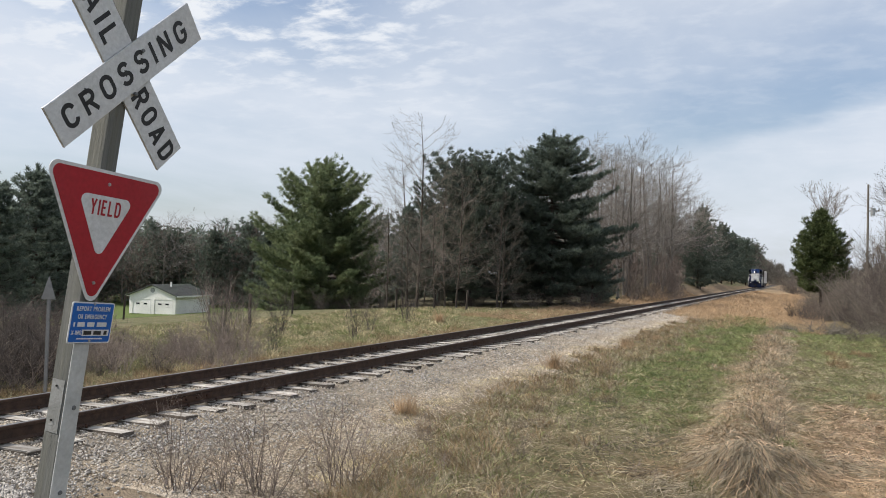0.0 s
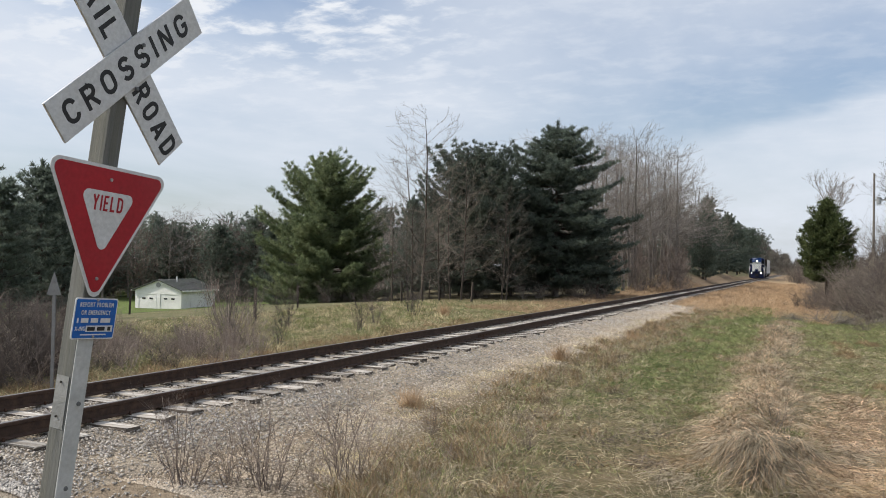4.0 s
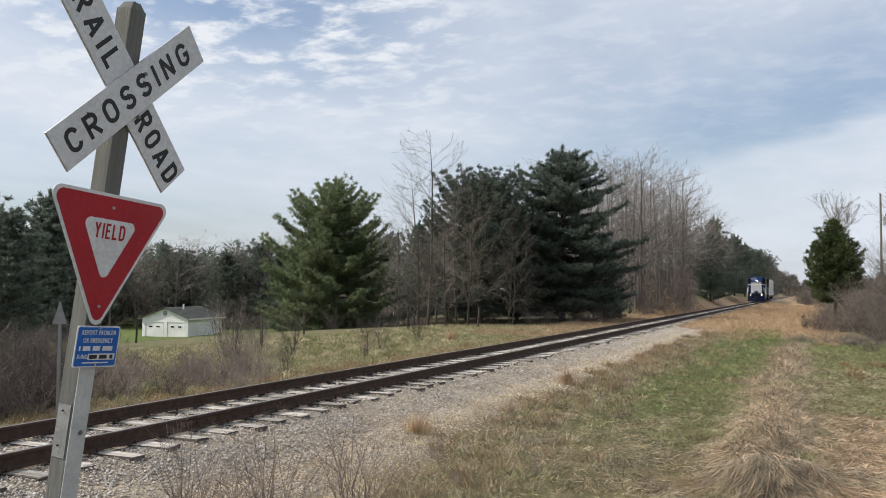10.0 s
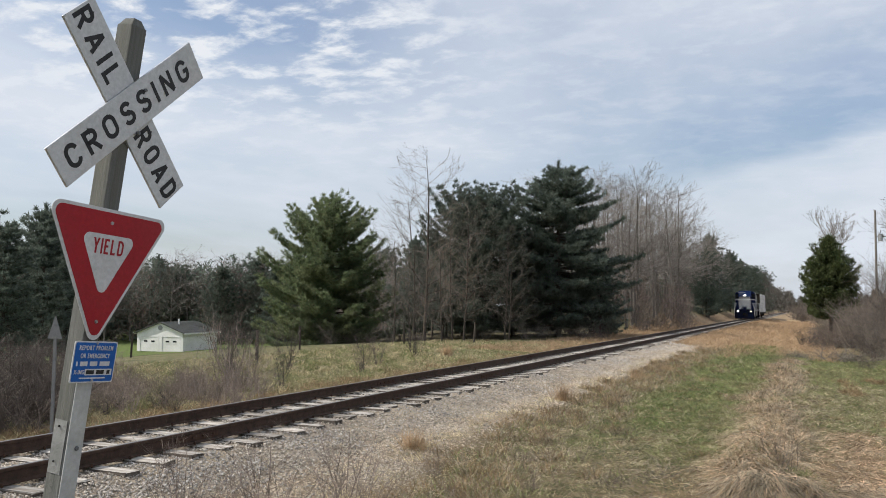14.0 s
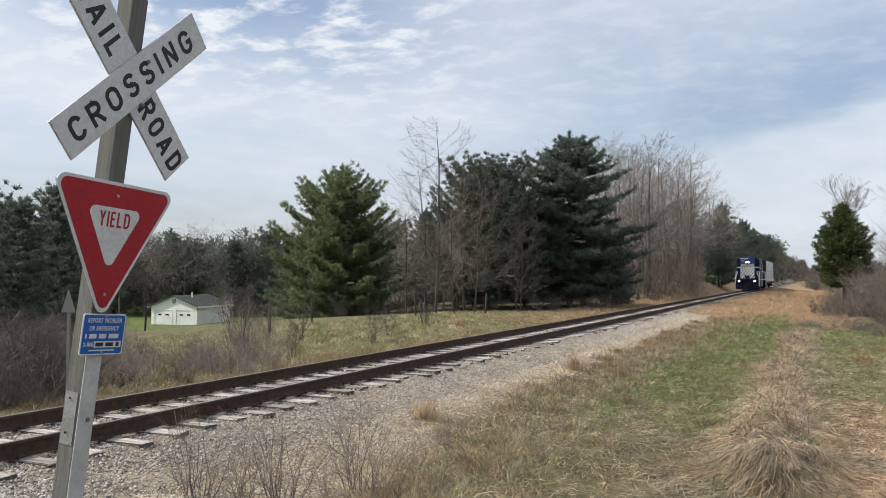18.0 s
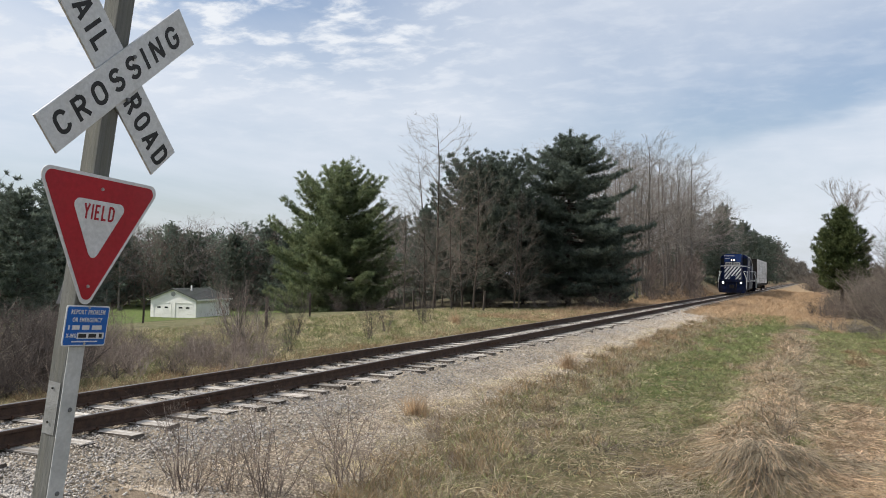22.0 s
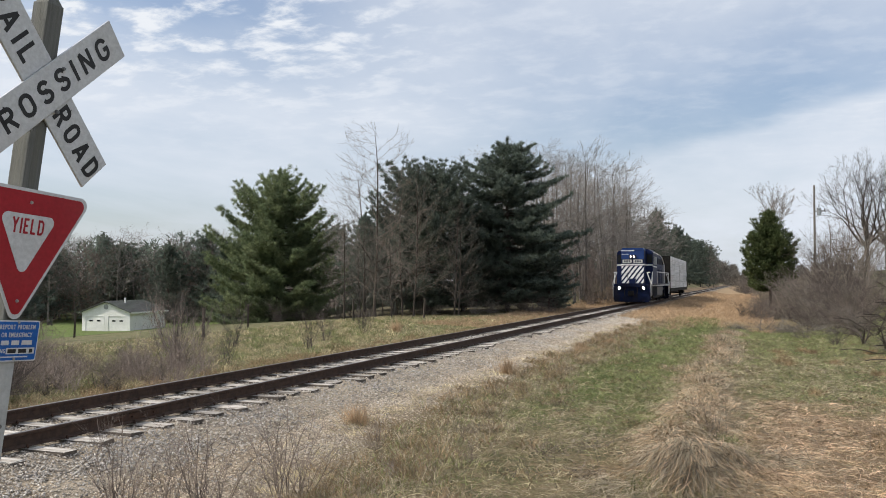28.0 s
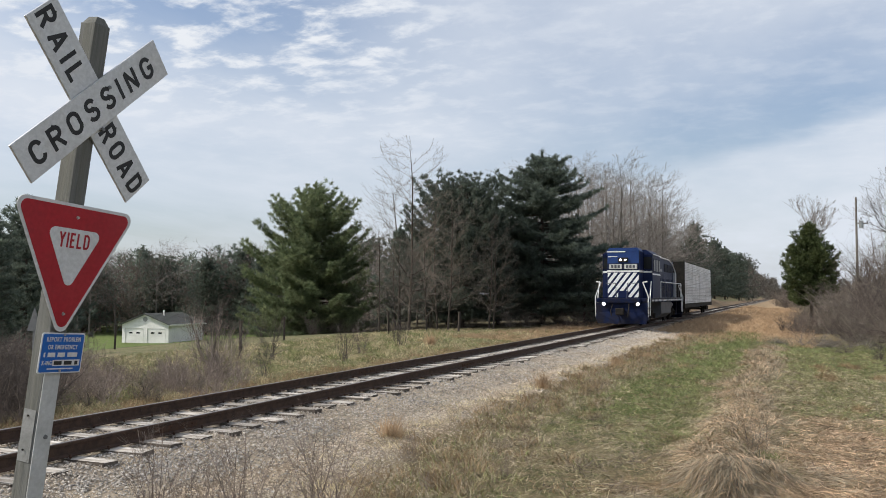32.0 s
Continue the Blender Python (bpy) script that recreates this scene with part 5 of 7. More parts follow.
def bare_tree(seed, H, base=0.35, width=0.22, leader=True, trunk_r=None, forks=5, limbs=16, fine=0.007, open_angle=38.0, twigs=2, rise=1.0, limb=0.5):
    """A leafless tree: trunk and limbs, and a crown of forking twigs. base: where the crown begins; width: a limb's length, both against the height."""
    r = np.random.default_rng(seed)
    thick, thin = [], []
    def unit(v):
        return v / (np.linalg.norm(v) + 1e-9)
    def aside(d, angle):
        side = unit(np.cross(d, r.normal(size=3)))
        return unit(d * math.cos(angle) + side * math.sin(angle))
    def fork(p, d, L, rad, lev):
        keep = thick if rad > 0.03 else thin
        for k in range(2):
            d = unit(d + r.normal(size=3) * 0.09 + np.array([0, 0, 0.07 * rise]))
            q = p + d * L / 2
            keep.append([*p, *q, max(rad, fine), max(rad * 0.86, fine * 0.8)])
            if lev <= forks - 2:
                for _ in range(twigs):
                    e = aside(d, r.uniform(0.5, 1.0))
                    t = p + d * L / 2 * r.random()
                    thin.append([*t, *(t + e * L * r.uniform(0.25, 0.5)), max(rad * 0.4, fine), fine * 0.6])
            p, rad = q, rad * 0.86
        if lev < forks:
            for a in ((0.28, 0.55), (0.28, 0.55)) if r.random() < 0.8 else ((0.2, 0.4), (0.4, 0.6), (0.4, 0.6)):
                fork(p, unit(aside(d, r.uniform(*a)) + np.array([0, 0, 0.12 * rise])), L * r.uniform(0.62, 0.86), rad * 0.70, lev + 1)
    tr = trunk_r or H * 0.011
    p, d, n = np.zeros(3), np.array([0, 0, 1.0]), 10
    top = H if leader else H * base
    pts = [p]
    for k in range(n):
        d = unit(d + r.normal(size=3) * 0.035 + np.array([0, 0, 0.1]))
        pts.append(pts[-1] + d * top / n)
    for k in range(n):
        f0, f1 = ((k / n), ((k + 1) / n)) if leader else (0.3 * k / n, 0.3 * (k + 1) / n)
        thick.append([*pts[k], *pts[k + 1], tr * (1 - f0) ** 0.8 + 0.008, tr * (1 - f1) ** 0.8 + 0.006])
    if leader:
        for f in np.linspace(base, 0.97, limbs):
            k = min(int(f * n), n - 1)
            c = pts[k] + (pts[k + 1] - pts[k]) * (f * n - k)
            a = r.uniform(0, 6.283)
            o = math.radians(open_angle + r.normal() * 9)
            w = np.array([math.cos(a) * math.sin(o), math.sin(a) * math.sin(o), math.cos(o)])
            L = H * width * (1.15 - f) ** 0.6 * r.uniform(0.7, 1.2) * 0.42
            fork(c, w, L, tr * (1 - f) ** 0.8 * limb + 0.006, forks - 3)
    else:
        for k in range(limbs):
            a = k * 6.283 / limbs + r.normal() * 0.3
            o = math.radians(open_angle * (0.25 + 0.75 * (k % 3) / 2) + r.normal() * 5)
            fork(pts[-1] - np.array([0, 0, r.random() * top * 0.25]), np.array([math.cos(a) * math.sin(o), math.sin(a) * math.sin(o), math.cos(o)]), H * width, tr * 0.55, 0)
    a, b = tubes(thick, 6)
    c, d = tubes(thin, 3)
    return tri_mesh("trunk", a, b, True), tri_mesh("twig_crown", c, d)


def shrub(seed, H, stems=16, spread=0.5, kids=5, rad=0.008, lay=0.0, wild=0.17):
    """A bush of many thin leafless stems."""
    r = np.random.default_rng(seed)
    segs = []
    def grow(p, d, L, rr, lev):
        for k in range(3):
            d2 = d + r.normal(size=3) * wild + np.array([0, 0, 0.03 - lay * 0.12])
            d2 /= np.linalg.norm(d2)
            q = p + d2 * L / 3
            segs.append([*p, *q, rr, rr * 0.78])
            if lev < 2:
                for _ in range(int(r.poisson(kids * (0.55 if lev else 0.75)))):
                    c = d2 * 0.7 + r.normal(size=3) * spread
                    c /= np.linalg.norm(c)
                    c[2] = abs(c[2]) if lay < 0.5 else c[2]
                    grow(p + (q - p) * r.random(), c, L * r.uniform(0.3, 0.55), rr * 0.55, lev + 1)
            p, d, rr = q, d2, rr * 0.78
    for _ in range(stems):
        a, s = r.uniform(0, 6.28), r.uniform(0.05, spread * 1.2)
        d = np.array([math.cos(a) * s, math.sin(a) * s, 1.0 - lay * 0.8])
        grow(np.array([math.cos(a), math.sin(a), 0]) * r.uniform(0, 0.18) * H, d / np.linalg.norm(d), H * r.uniform(0.55, 1.0), rad * r.uniform(0.7, 1.3), 0)
    a, b = tubes(segs, 3)
    return tri_mesh("stems", a, b)


def plant(name, label, category, parts, x, y, z=None, size=1.0, turn=0.0, group="", tall=1.0):
    """parts: rows of part name, mesh and material."""
    ob = thing(name, label, category, group=group)
    z = land1(x, y) - 0.05 if z is None else z
    ob.matrix_basis = pose(x, y, z, 0, 0, turn) @ Matrix.Diagonal((size, size, size * tall, 1))
    for n, me, mat in parts:
        placed(n, me, mat, ob)
    return ob


def sown(ob, x, y, size, turn, tall=1.0, z=None):
    """A copy of a plant at another place, size and turn."""
    c = copy_thing(ob, Matrix.Identity(4))
    c.matrix_basis = pose(x, y, land1(x, y) - 0.05 if z is None else z, 0, 0, turn) @ Matrix.Diagonal((size, size, size * tall, 1))
    return c


EGG = [(0.0, 0.80), (0.08, 0.97), (0.26, 1.0), (0.46, 0.84), (0.64, 0.66), (0.78, 0.46), (0.89, 0.24), (1.0, 0.04)]
FULL_PINE = [(0.0, 0.6), (0.10, 0.92), (0.40, 1.0), (0.66, 0.93), (0.82, 0.72), (0.92, 0.46), (1.0, 0.12)]
TALL_PINE = [(0.0, 0.6), (0.10, 0.92), (0.34, 1.0), (0.54, 0.92), (0.70, 0.70), (0.84, 0.48), (0.94, 0.27), (1.0, 0.06)]
CEDAR_SHAPE = [(0.0, 0.5), (0.33, 0.72), (0.40, 0.96), (0.48, 1.0), (0.60, 0.82), (0.72, 0.56), (0.84, 0.32), (0.93, 0.14), (1.0, 0.03)]


def build_pines():
    a, b, n, k = conifer(21, 11.0, 5.0, 0.35, EGG, PINE, BARK_DARK, 1.3, 0.30, ragged=0.15, curl=0.24, width=0.038, plume=18)
    plant("pine_tree", "broad full white pine with green needles to the ground", "tree", [("trunk", a, k), ("crown", b, n)], -31.4, 51.6, z=land1(-31.4, 51.6) - 0.45, turn=40)
    a, b, n, k = conifer(22, 10.6, 3.9, 1.0, FULL_PINE, PINE_DARK, BARK_DARK, 1.22, 0.30, ragged=0.13, curl=0.26, width=0.042, plume=18)
    plant("pine_tree", "dark dense pine at the edge of the wood", "tree", [("trunk", a, k), ("crown", b, n)], -21.9, 56.4, turn=10)
    a, b, n, k = conifer(23, 13.2, 5.0, 1.0, TALL_PINE, PINE_DARK, BARK_DARK, 1.18, 0.12, ragged=0.22, curl=0.08, width=0.042, plume=18)
    plant("pine_tree", "tall dark pine with long level limbs", "tree", [("trunk", a, k), ("crown", b, n)], -17.6, 62.4, turn=70)
    a, b, n, k = conifer(24, 10.6, 3.2, 0.5, EGG, PINE_DARK, BARK_DARK, 0.8, 0.3, needle=(0.22, 0.40), width=0.045, step=0.45)
    p4 = plant("pine_tree", "smaller dark pine on the wooded bank", "tree", [("trunk", a, k), ("crown", b, n)], -14.4, 138.0, turn=0)
    # the far pines: two shapes of tree, many copies
    far = []
    for seed, shape, R in ((25, EGG, 3.9), (26, FULL_PINE, 3.5)):
        a, b, n, k = conifer(seed, 14.0, R, 1.0, shape, PINE_DARK, BARK_DARK, 0.55, 0.3, needle=(0.30, 0.55), width=0.085, step=0.55, ragged=0.24, plume=14)
        far.append(plant("pine_tree", "dark pine in the far wood", "tree", [("trunk", a, k), ("crown", b, n)], -58.0 - 4 * len(far), 50.0 + 6 * len(far), size=0.92, turn=15, group="far pines"))
    r = random.Random(4)
    rows = [(-68, 60, 1.0), (-55, 44, 0.75), (-66, 46, 1.05), (-74, 54, 1.1), (-80, 62, 1.0), (-61, 40, 0.9)]
    for x, y, s in rows:
        sown(r.choice(far), x, y, s, r.uniform(0, 360))
    for k in range(40):
        az = radians(r.uniform(29, 54))
        d = r.uniform(150, 190)
        sown(r.choice(far), -math.sin(az) * d, math.cos(az) * d, r.uniform(0.8, 1.08), r.uniform(0, 360), z=-5.0 + r.uniform(-0.5, 0.5))
    for x, y, s in [(-92, 116, 0.95), (-88, 121, 1.05), (-78, 112, 0.9), (-72, 116, 1.0), (-66, 108, 1.05), (-60, 112, 0.95), (-54, 104, 0.9), (-50, 112, 1.0), (-46, 100, 0.8)]:
        sown(r.choice(far), x, y, s, r.uniform(0, 360), z=land1(x, y) - 0.3)
    for k in range(26):
        y = r.uniform(165, 420)
        sown(r.choice(far), -17 - r.random() ** 1.5 * 20, y, r.uniform(0.84, 1.10), r.uniform(0, 360))
    for x, y, s in [(-17.0, 172, 0.88), (-16.0, 205, 1.0), (-16.5, 248, 1.05), (-15.5, 300, 1.1), (-15.0, 360, 1.15)]:
        sown(r.choice(far), x, y, s, r.uniform(0, 360))
    # fuller low boughs between the big pines
    sown(p4, -24.8, 60.5, 0.70, 120)
    sown(p4, -20.4, 60.0, 0.82, 60)
    sown(p4, -31.5, 66.0, 0.80, 10)
    sown(p4, -28.2, 70.0, 0.85, 250)
    sown(p4, -15.2, 66.5, 0.62, 300)
    sown(p4, -20.0, 66.0, 0.80, 200)
    a, b, n, k = conifer(31, 7.1, 1.75, 2.0, CEDAR_SHAPE, CEDAR, BARK_DARK, 1.5, 0.55, ragged=0.14, needle=(0.14, 0.28), width=0.045, step=0.22, curl=0.25, plume=14)
    plant("cedar_tree", "dense cone-shaped dark green cedar on a short trunk", "tree", [("trunk", a, k), ("crown", b, n)], 1.35, 60.0)


build_pines()


def build_bare_trees():
    r = random.Random(8)
    kinds = []
    for k, (seed, H) in enumerate(((41, 13.0), (42, 13.6), (43, 12.6), (47, 13.2))):
        t, w = bare_tree(seed, H * 1.04, 0.26, 0.48, True, None, 6, 30, 0.0070, 60, 3, 0.22, 0.30)
        kinds.append(plant("bare_tree", "tall leafless grey tree in the spring wood", "tree", [("trunk", t, BARK), ("twig_crown", w, TWIG_PALE)], -16.0 - 4 * k, 84.0 + 6 * k, turn=30 * k, group="bare wood"))
    for k in range(66):
        y = r.uniform(76, 150)
        x = -13.5 - r.random() * 24 + (-2 if y < 84 else 0)
        sown(kinds[r.randrange(4)], x, y, r.uniform(0.84, 1.16), r.uniform(0, 360))
    for k in range(52):
        y = r.uniform(145, 400)
        sown(kinds[r.randrange(4)], -14 - r.random() * 26, y, r.uniform(0.75, 1.0), r.uniform(0, 360))
    for k in range(30):                       # among the pines behind the garage
        az, d = radians(r.uniform(28, 53)), r.uniform(148, 180)
        sown(kinds[r.randrange(4)], -math.sin(az) * d, math.cos(az) * d, r.uniform(0.85, 1.15), r.uniform(0, 360), z=-5.0)
    for k in range(12):
        az, d = radians(r.uniform(24, 33)), r.uniform(80, 120)
        sown(kinds[r.randrange(4)], -math.sin(az) * d, math.cos(az) * d, r.uniform(0.55, 0.75), r.uniform(0, 360), z=-2.2)
    t, w = bare_tree(44, 12.6, 0.12, 0.40, True, 0.10, 5, 40, 0.0055, 62, 3, 0.5, 0.32)
    b = plant("bare_tree", "slender leafless young tree with fine upright twigs", "tree", [("trunk", t, BARK_DARK), ("twig_crown", w, TWIG)], -23.3, 50.2, turn=60)
    sown(b, -22.0, 52.0, 0.68, 200)
    sown(b, -24.6, 48.4, 0.55, 100)
    sown(b, -20.6, 50.5, 0.72, 10)
    for x, y, s in ((-19.0, 54.0, 0.62), (-25.4, 52.5, 0.5), (-23.8, 54.5, 0.62), (-21.4, 48.8, 0.5), (-26.2, 55.0, 0.55), (-22.6, 47.0, 0.42), (-18.2, 52.6, 0.5), (-25.0, 58.0, 0.6)):
        sown(b, x, y, s, x * 77.0)
    t, w = bare_tree(45, 11.0, 0.20, 0.200, False, 0.17, 6, 10, 0.0055, 50, 3, 0.5)
    second = plant("bare_tree", "round-crowned leafless tree standing on the hill", "tree", [("trunk", t, BARK_DARK), ("twig_crown", w, TWIG_DARK)], 9.0, 74.3, turn=20, group="hill trees")
    sown(second, 10.6, 75.5, 0.95, 200)
    t, w = bare_tree(48, 12.3, 0.62, 0.082, False, 0.10, 6, 8, 0.0055, 42, 3)
    plant("bare_tree", "leafless tree with a fan-shaped crown behind the cedar", "tree", [("trunk", t, BARK), ("twig_crown", w, TWIG)], 2.3, 76.0, turn=75)


build_bare_trees()


def build_brush():
    r = random.Random(15)
    kinds = [plant("bush", "tangled leafless brown bush on the bank", "bush", [("stem_tangle", shrub(60 + k, 2.3, 17, 0.78, 3.4, 0.016, 0.10, 0.32), (TWIG_RED, TWIG, TWIG_DARK)[k])], 4.5 + 1.4 * k, 40.0 + 4 * k, turn=50 * k, group="bank brush") for k in range(3)]
    for k in range(80):
        y = r.uniform(36, 70)
        edge = 3.9 - 2.4 * float(smooth_step(y, 36, 62))
        x = edge + min(abs(r.gauss(0, 1)) * 1.7, 4.0)
        if x / y > 0.118 and r.random() < 0.55:
            continue
        sown(kinds[r.randrange(3)], x, y, r.uniform(0.45, 1.2) * (0.8 if x < edge + 0.6 else 1.0), r.uniform(0, 360), r.uniform(0.8, 1.1))
    for x, y, s in ((5.4, 52.0, 1.7), (6.0, 55.0, 1.7), (4.9, 56.5, 1.6), (4.3, 53.0, 1.4), (5.2, 54.5, 1.5), (4.7, 58.0, 1.5), (5.6, 57.5, 1.4)):
        sown(kinds[r.randrange(3)], x, y, s, r.uniform(0, 360), 1.35)
    for x, y, s in ((2.7, 53.0, 1.35), (3.3, 49.5, 1.3), (3.9, 54.0, 1.45), (4.4, 50.5, 1.3), (4.9, 56.0, 1.4), (3.0, 57.0, 1.3), (4.0, 47.0, 1.1), (3.0, 46.0, 0.9), (3.0, 33.5, 0.35), (4.1, 30.5, 0.4), (2.2, 37.5, 0.4), (5.0, 27.5, 0.45), (5.3, 31.5, 0.5)):
        sown(kinds[r.randrange(3)], x, y, s, r.uniform(0, 360))
    for x, y, s in ((0.4, 56.0, 0.55), (1.1, 55.0, 0.70), (1.9, 56.0, 0.80), (0.8, 57.5, 0.70), (2.4, 54.5, 0.75), (-0.3, 60.0, 0.6), (0.2, 63.0, 0.8)):
        sown(kinds[r.randrange(3)], x, y, s, r.uniform(0, 360))
    for k in range(16):
        y = r.uniform(62, 120)
        sown(kinds[r.randrange(3)], r.uniform(1.0, 7.0), y, r.uniform(0.7, 1.2), r.uniform(0, 360))
    for k in range(30):
        y = r.uniform(120, 330)
        sown(kinds[r.randrange(3)], r.uniform(-2.0, 9.0), y, r.uniform(1.0, 2.2), r.uniform(0, 360))
    # behind the track: brush by the sign, along the wood's foot
    for k in range(40):
        az, d = radians(r.uniform(46, 62)), r.uniform(17, 26)
        sown(kinds[r.randrange(3)], -math.sin(az) * d, math.cos(az) * d, r.uniform(0.45, 0.8), r.uniform(0, 360), r.uniform(0.7, 1.0))
    for k in range(20):
        az, d = radians(r.uniform(47.8, 60)), r.uniform(16.5, 20)
        sown(kinds[r.choice((0, 2, 2))], -math.sin(az) * d, math.cos(az) * d, r.uniform(0.65, 0.95), r.uniform(0, 360))
    thorn = [plant("thorn_bush", "low thin pinkish-grey thorn bush in the field", "bush", [("stem_tangle", shrub(95 + k, 1.0, 12, 0.62, 2.6, 0.007, 0.05, 0.28), TWIG_THORN)], -15.5 - 0.9 * k, 15.0 + k, group="field thorns") for k in range(2)]
    for k in range(150):                      # a low thorny band across the field
        az, d = radians(r.uniform(36, 60)), r.uniform(19.0, 24.5)
        both = (thorn[k % 2], r.uniform(0.55, 1.0)) if k % 6 else (kinds[r.choice((0, 2))], r.uniform(0.20, 0.36))
        sown(both[0], -math.sin(az) * d, math.cos(az) * d, both[1], r.uniform(0, 360))
    for az, d, s in ((38.2, 23.5, 1.7), (37.4, 23.0, 1.6), (37.9, 24.5, 1.4), (36.2, 24.0, 1.0)):
        sown(thorn[0], -math.sin(radians(az)) * d, math.cos(radians(az)) * d, s, az * 50, 1.25)
    for k in range(40):
        y = r.uniform(66, 128)
        sown(kinds[r.randrange(3)], -13.5 - (1.5 if y > 90 else 0) - r.random() * 6, y, r.uniform(0.5, 0.95), r.uniform(0, 360))
    for k in range(26):                       # along the pines' foot
        t = r.random()
        sown(kinds[r.randrange(2)], -30 + 16 * t + r.uniform(-1, 1), 49 + 12 * t + r.uniform(-1.5, 1.5), r.uniform(0.3, 0.75), r.uniform(0, 360))
    tall = plant("shrub", "sparse leafless grey shrub beyond the track", "shrub", [("stem_tangle", shrub(70, 2.4, 8, 0.33, 3, 0.015), TWIG_DARK)], -17.6, 22.6, turn=20, group="field shrubs")
    for x, y, s in ((-17.0, 21.8, 0.7), (-16.4, 24.0, 0.75), (-14.3, 25.4, 0.62), (-15.2, 28.4, 0.5), (-17.9, 24.2, 0.7), (-16.0, 33.5, 0.55), (-17.4, 36.0, 0.5), (-13.6, 19.6, 0.45)):
        sown(tall, x, y, s, r.uniform(0, 360))
    near = plant("shrub", "low leafless reddish shrub at the gravel's edge", "shrub", [("stem_tangle", shrub(80, 1.15, 18, 0.42, 2.8, 0.0058), TWIG_RED)], -4.72, 8.0, turn=0, group="gravel shrubs")
    near2 = plant("shrub", "low leafless reddish shrub at the gravel's edge", "shrub", [("stem_tangle", shrub(81, 0.8, 11, 0.42, 2.4, 0.0048), TWIG_THORN)], -5.55, 7.05, turn=0, group="gravel shrubs")
    for x, y, s in ((-5.9, 6.75, 0.85), (-5.2, 7.2, 0.9), (-5.0, 7.7, 0.6), (-4.1, 9.3, 0.45), (-4.9, 10.6, 0.4), (-3.4, 10.3, 0.35)):
        sown(near2 if r.random() < 0.5 else near, x, y, s, r.uniform(0, 360))
    # a heap of cut branches, and a fallen dead limb
    heap = plant("brush_pile", "heap of grey cut branches lying in the grass", "branches", [("branch_tangle", shrub(90, 2.4, 26, 1.2, 2.4, 0.024, 0.8, 0.34), BARK)], 1.0, 44.0, tall=0.62)
    sown(heap, 2.2, 43.5, 0.9, 70, 0.5)
    sown(heap, -0.4, 46.0, 0.7, 130, 0.3)
    sown(heap, 3.9, 40.5, 0.8, 170, 0.45)
    segs = []
    rr = np.random.default_rng(3)
    def limb(p, d, L, rad, lev):
        for k in range(6):
            d = d + rr.normal(size=3) * 0.16 + np.array([0, 0, -0.13])
            d /= np.linalg.norm(d)
            q = p + d * L / 6
            q[2] = max(q[2], 0.03)
            segs.append([*p, *q, rad, rad * 0.86])
            if lev < 2 and k > 0 and rr.random() < 0.75:
                limb(p, d + rr.normal(size=3) * 0.6, L * 0.45, rad * 0.55, lev + 1)
            p, rad = q, rad * 0.86
    for d in ((-0.8, 0.1, 0.75), (-0.5, 0.3, 0.95), (0.9, -0.1, 0.5), (-1.0, -0.3, 0.15), (-0.9, 0.5, 0.2)):
        limb(np.array([0.0, 0, 0]), np.array(d), 2.1, 0.042, 0)
    a, b = tubes(segs, 6)
    dead = plant("dead_branch", "bent grey dead limbs fallen at the bank's foot", "branch", [("limb", tri_mesh("limbs", a, b, True), BARK_DARK)], 4.7, 25.0)
    sown(dead, 5.0, 28.5, 0.9, 130)
    sown(dead, 3.9, 33.5, 0.8, 250)
    sown(dead, 4.3, 29.8, 0.75, 40)
    for x, y, s, a in ((5.6, 31.5, 1.0, 80), (5.2, 34.0, 0.9, 200), (6.3, 33.0, 1.1, 310), (6.0, 36.5, 1.0, 20), (4.6, 36.0, 0.8, 160)):
        sown(dead, x, y, s, a)
    for x, y, s in ((5.4, 30.0, 0.55), (6.2, 32.5, 0.7), (5.0, 33.0, 0.5), (6.9, 35.5, 0.8), (5.8, 37.5, 0.7), (7.4, 38.5, 0.8), (6.6, 41.0, 0.8)):
        sown(kinds[2], x, y, s, x * 99.0, 1.0)


build_brush()


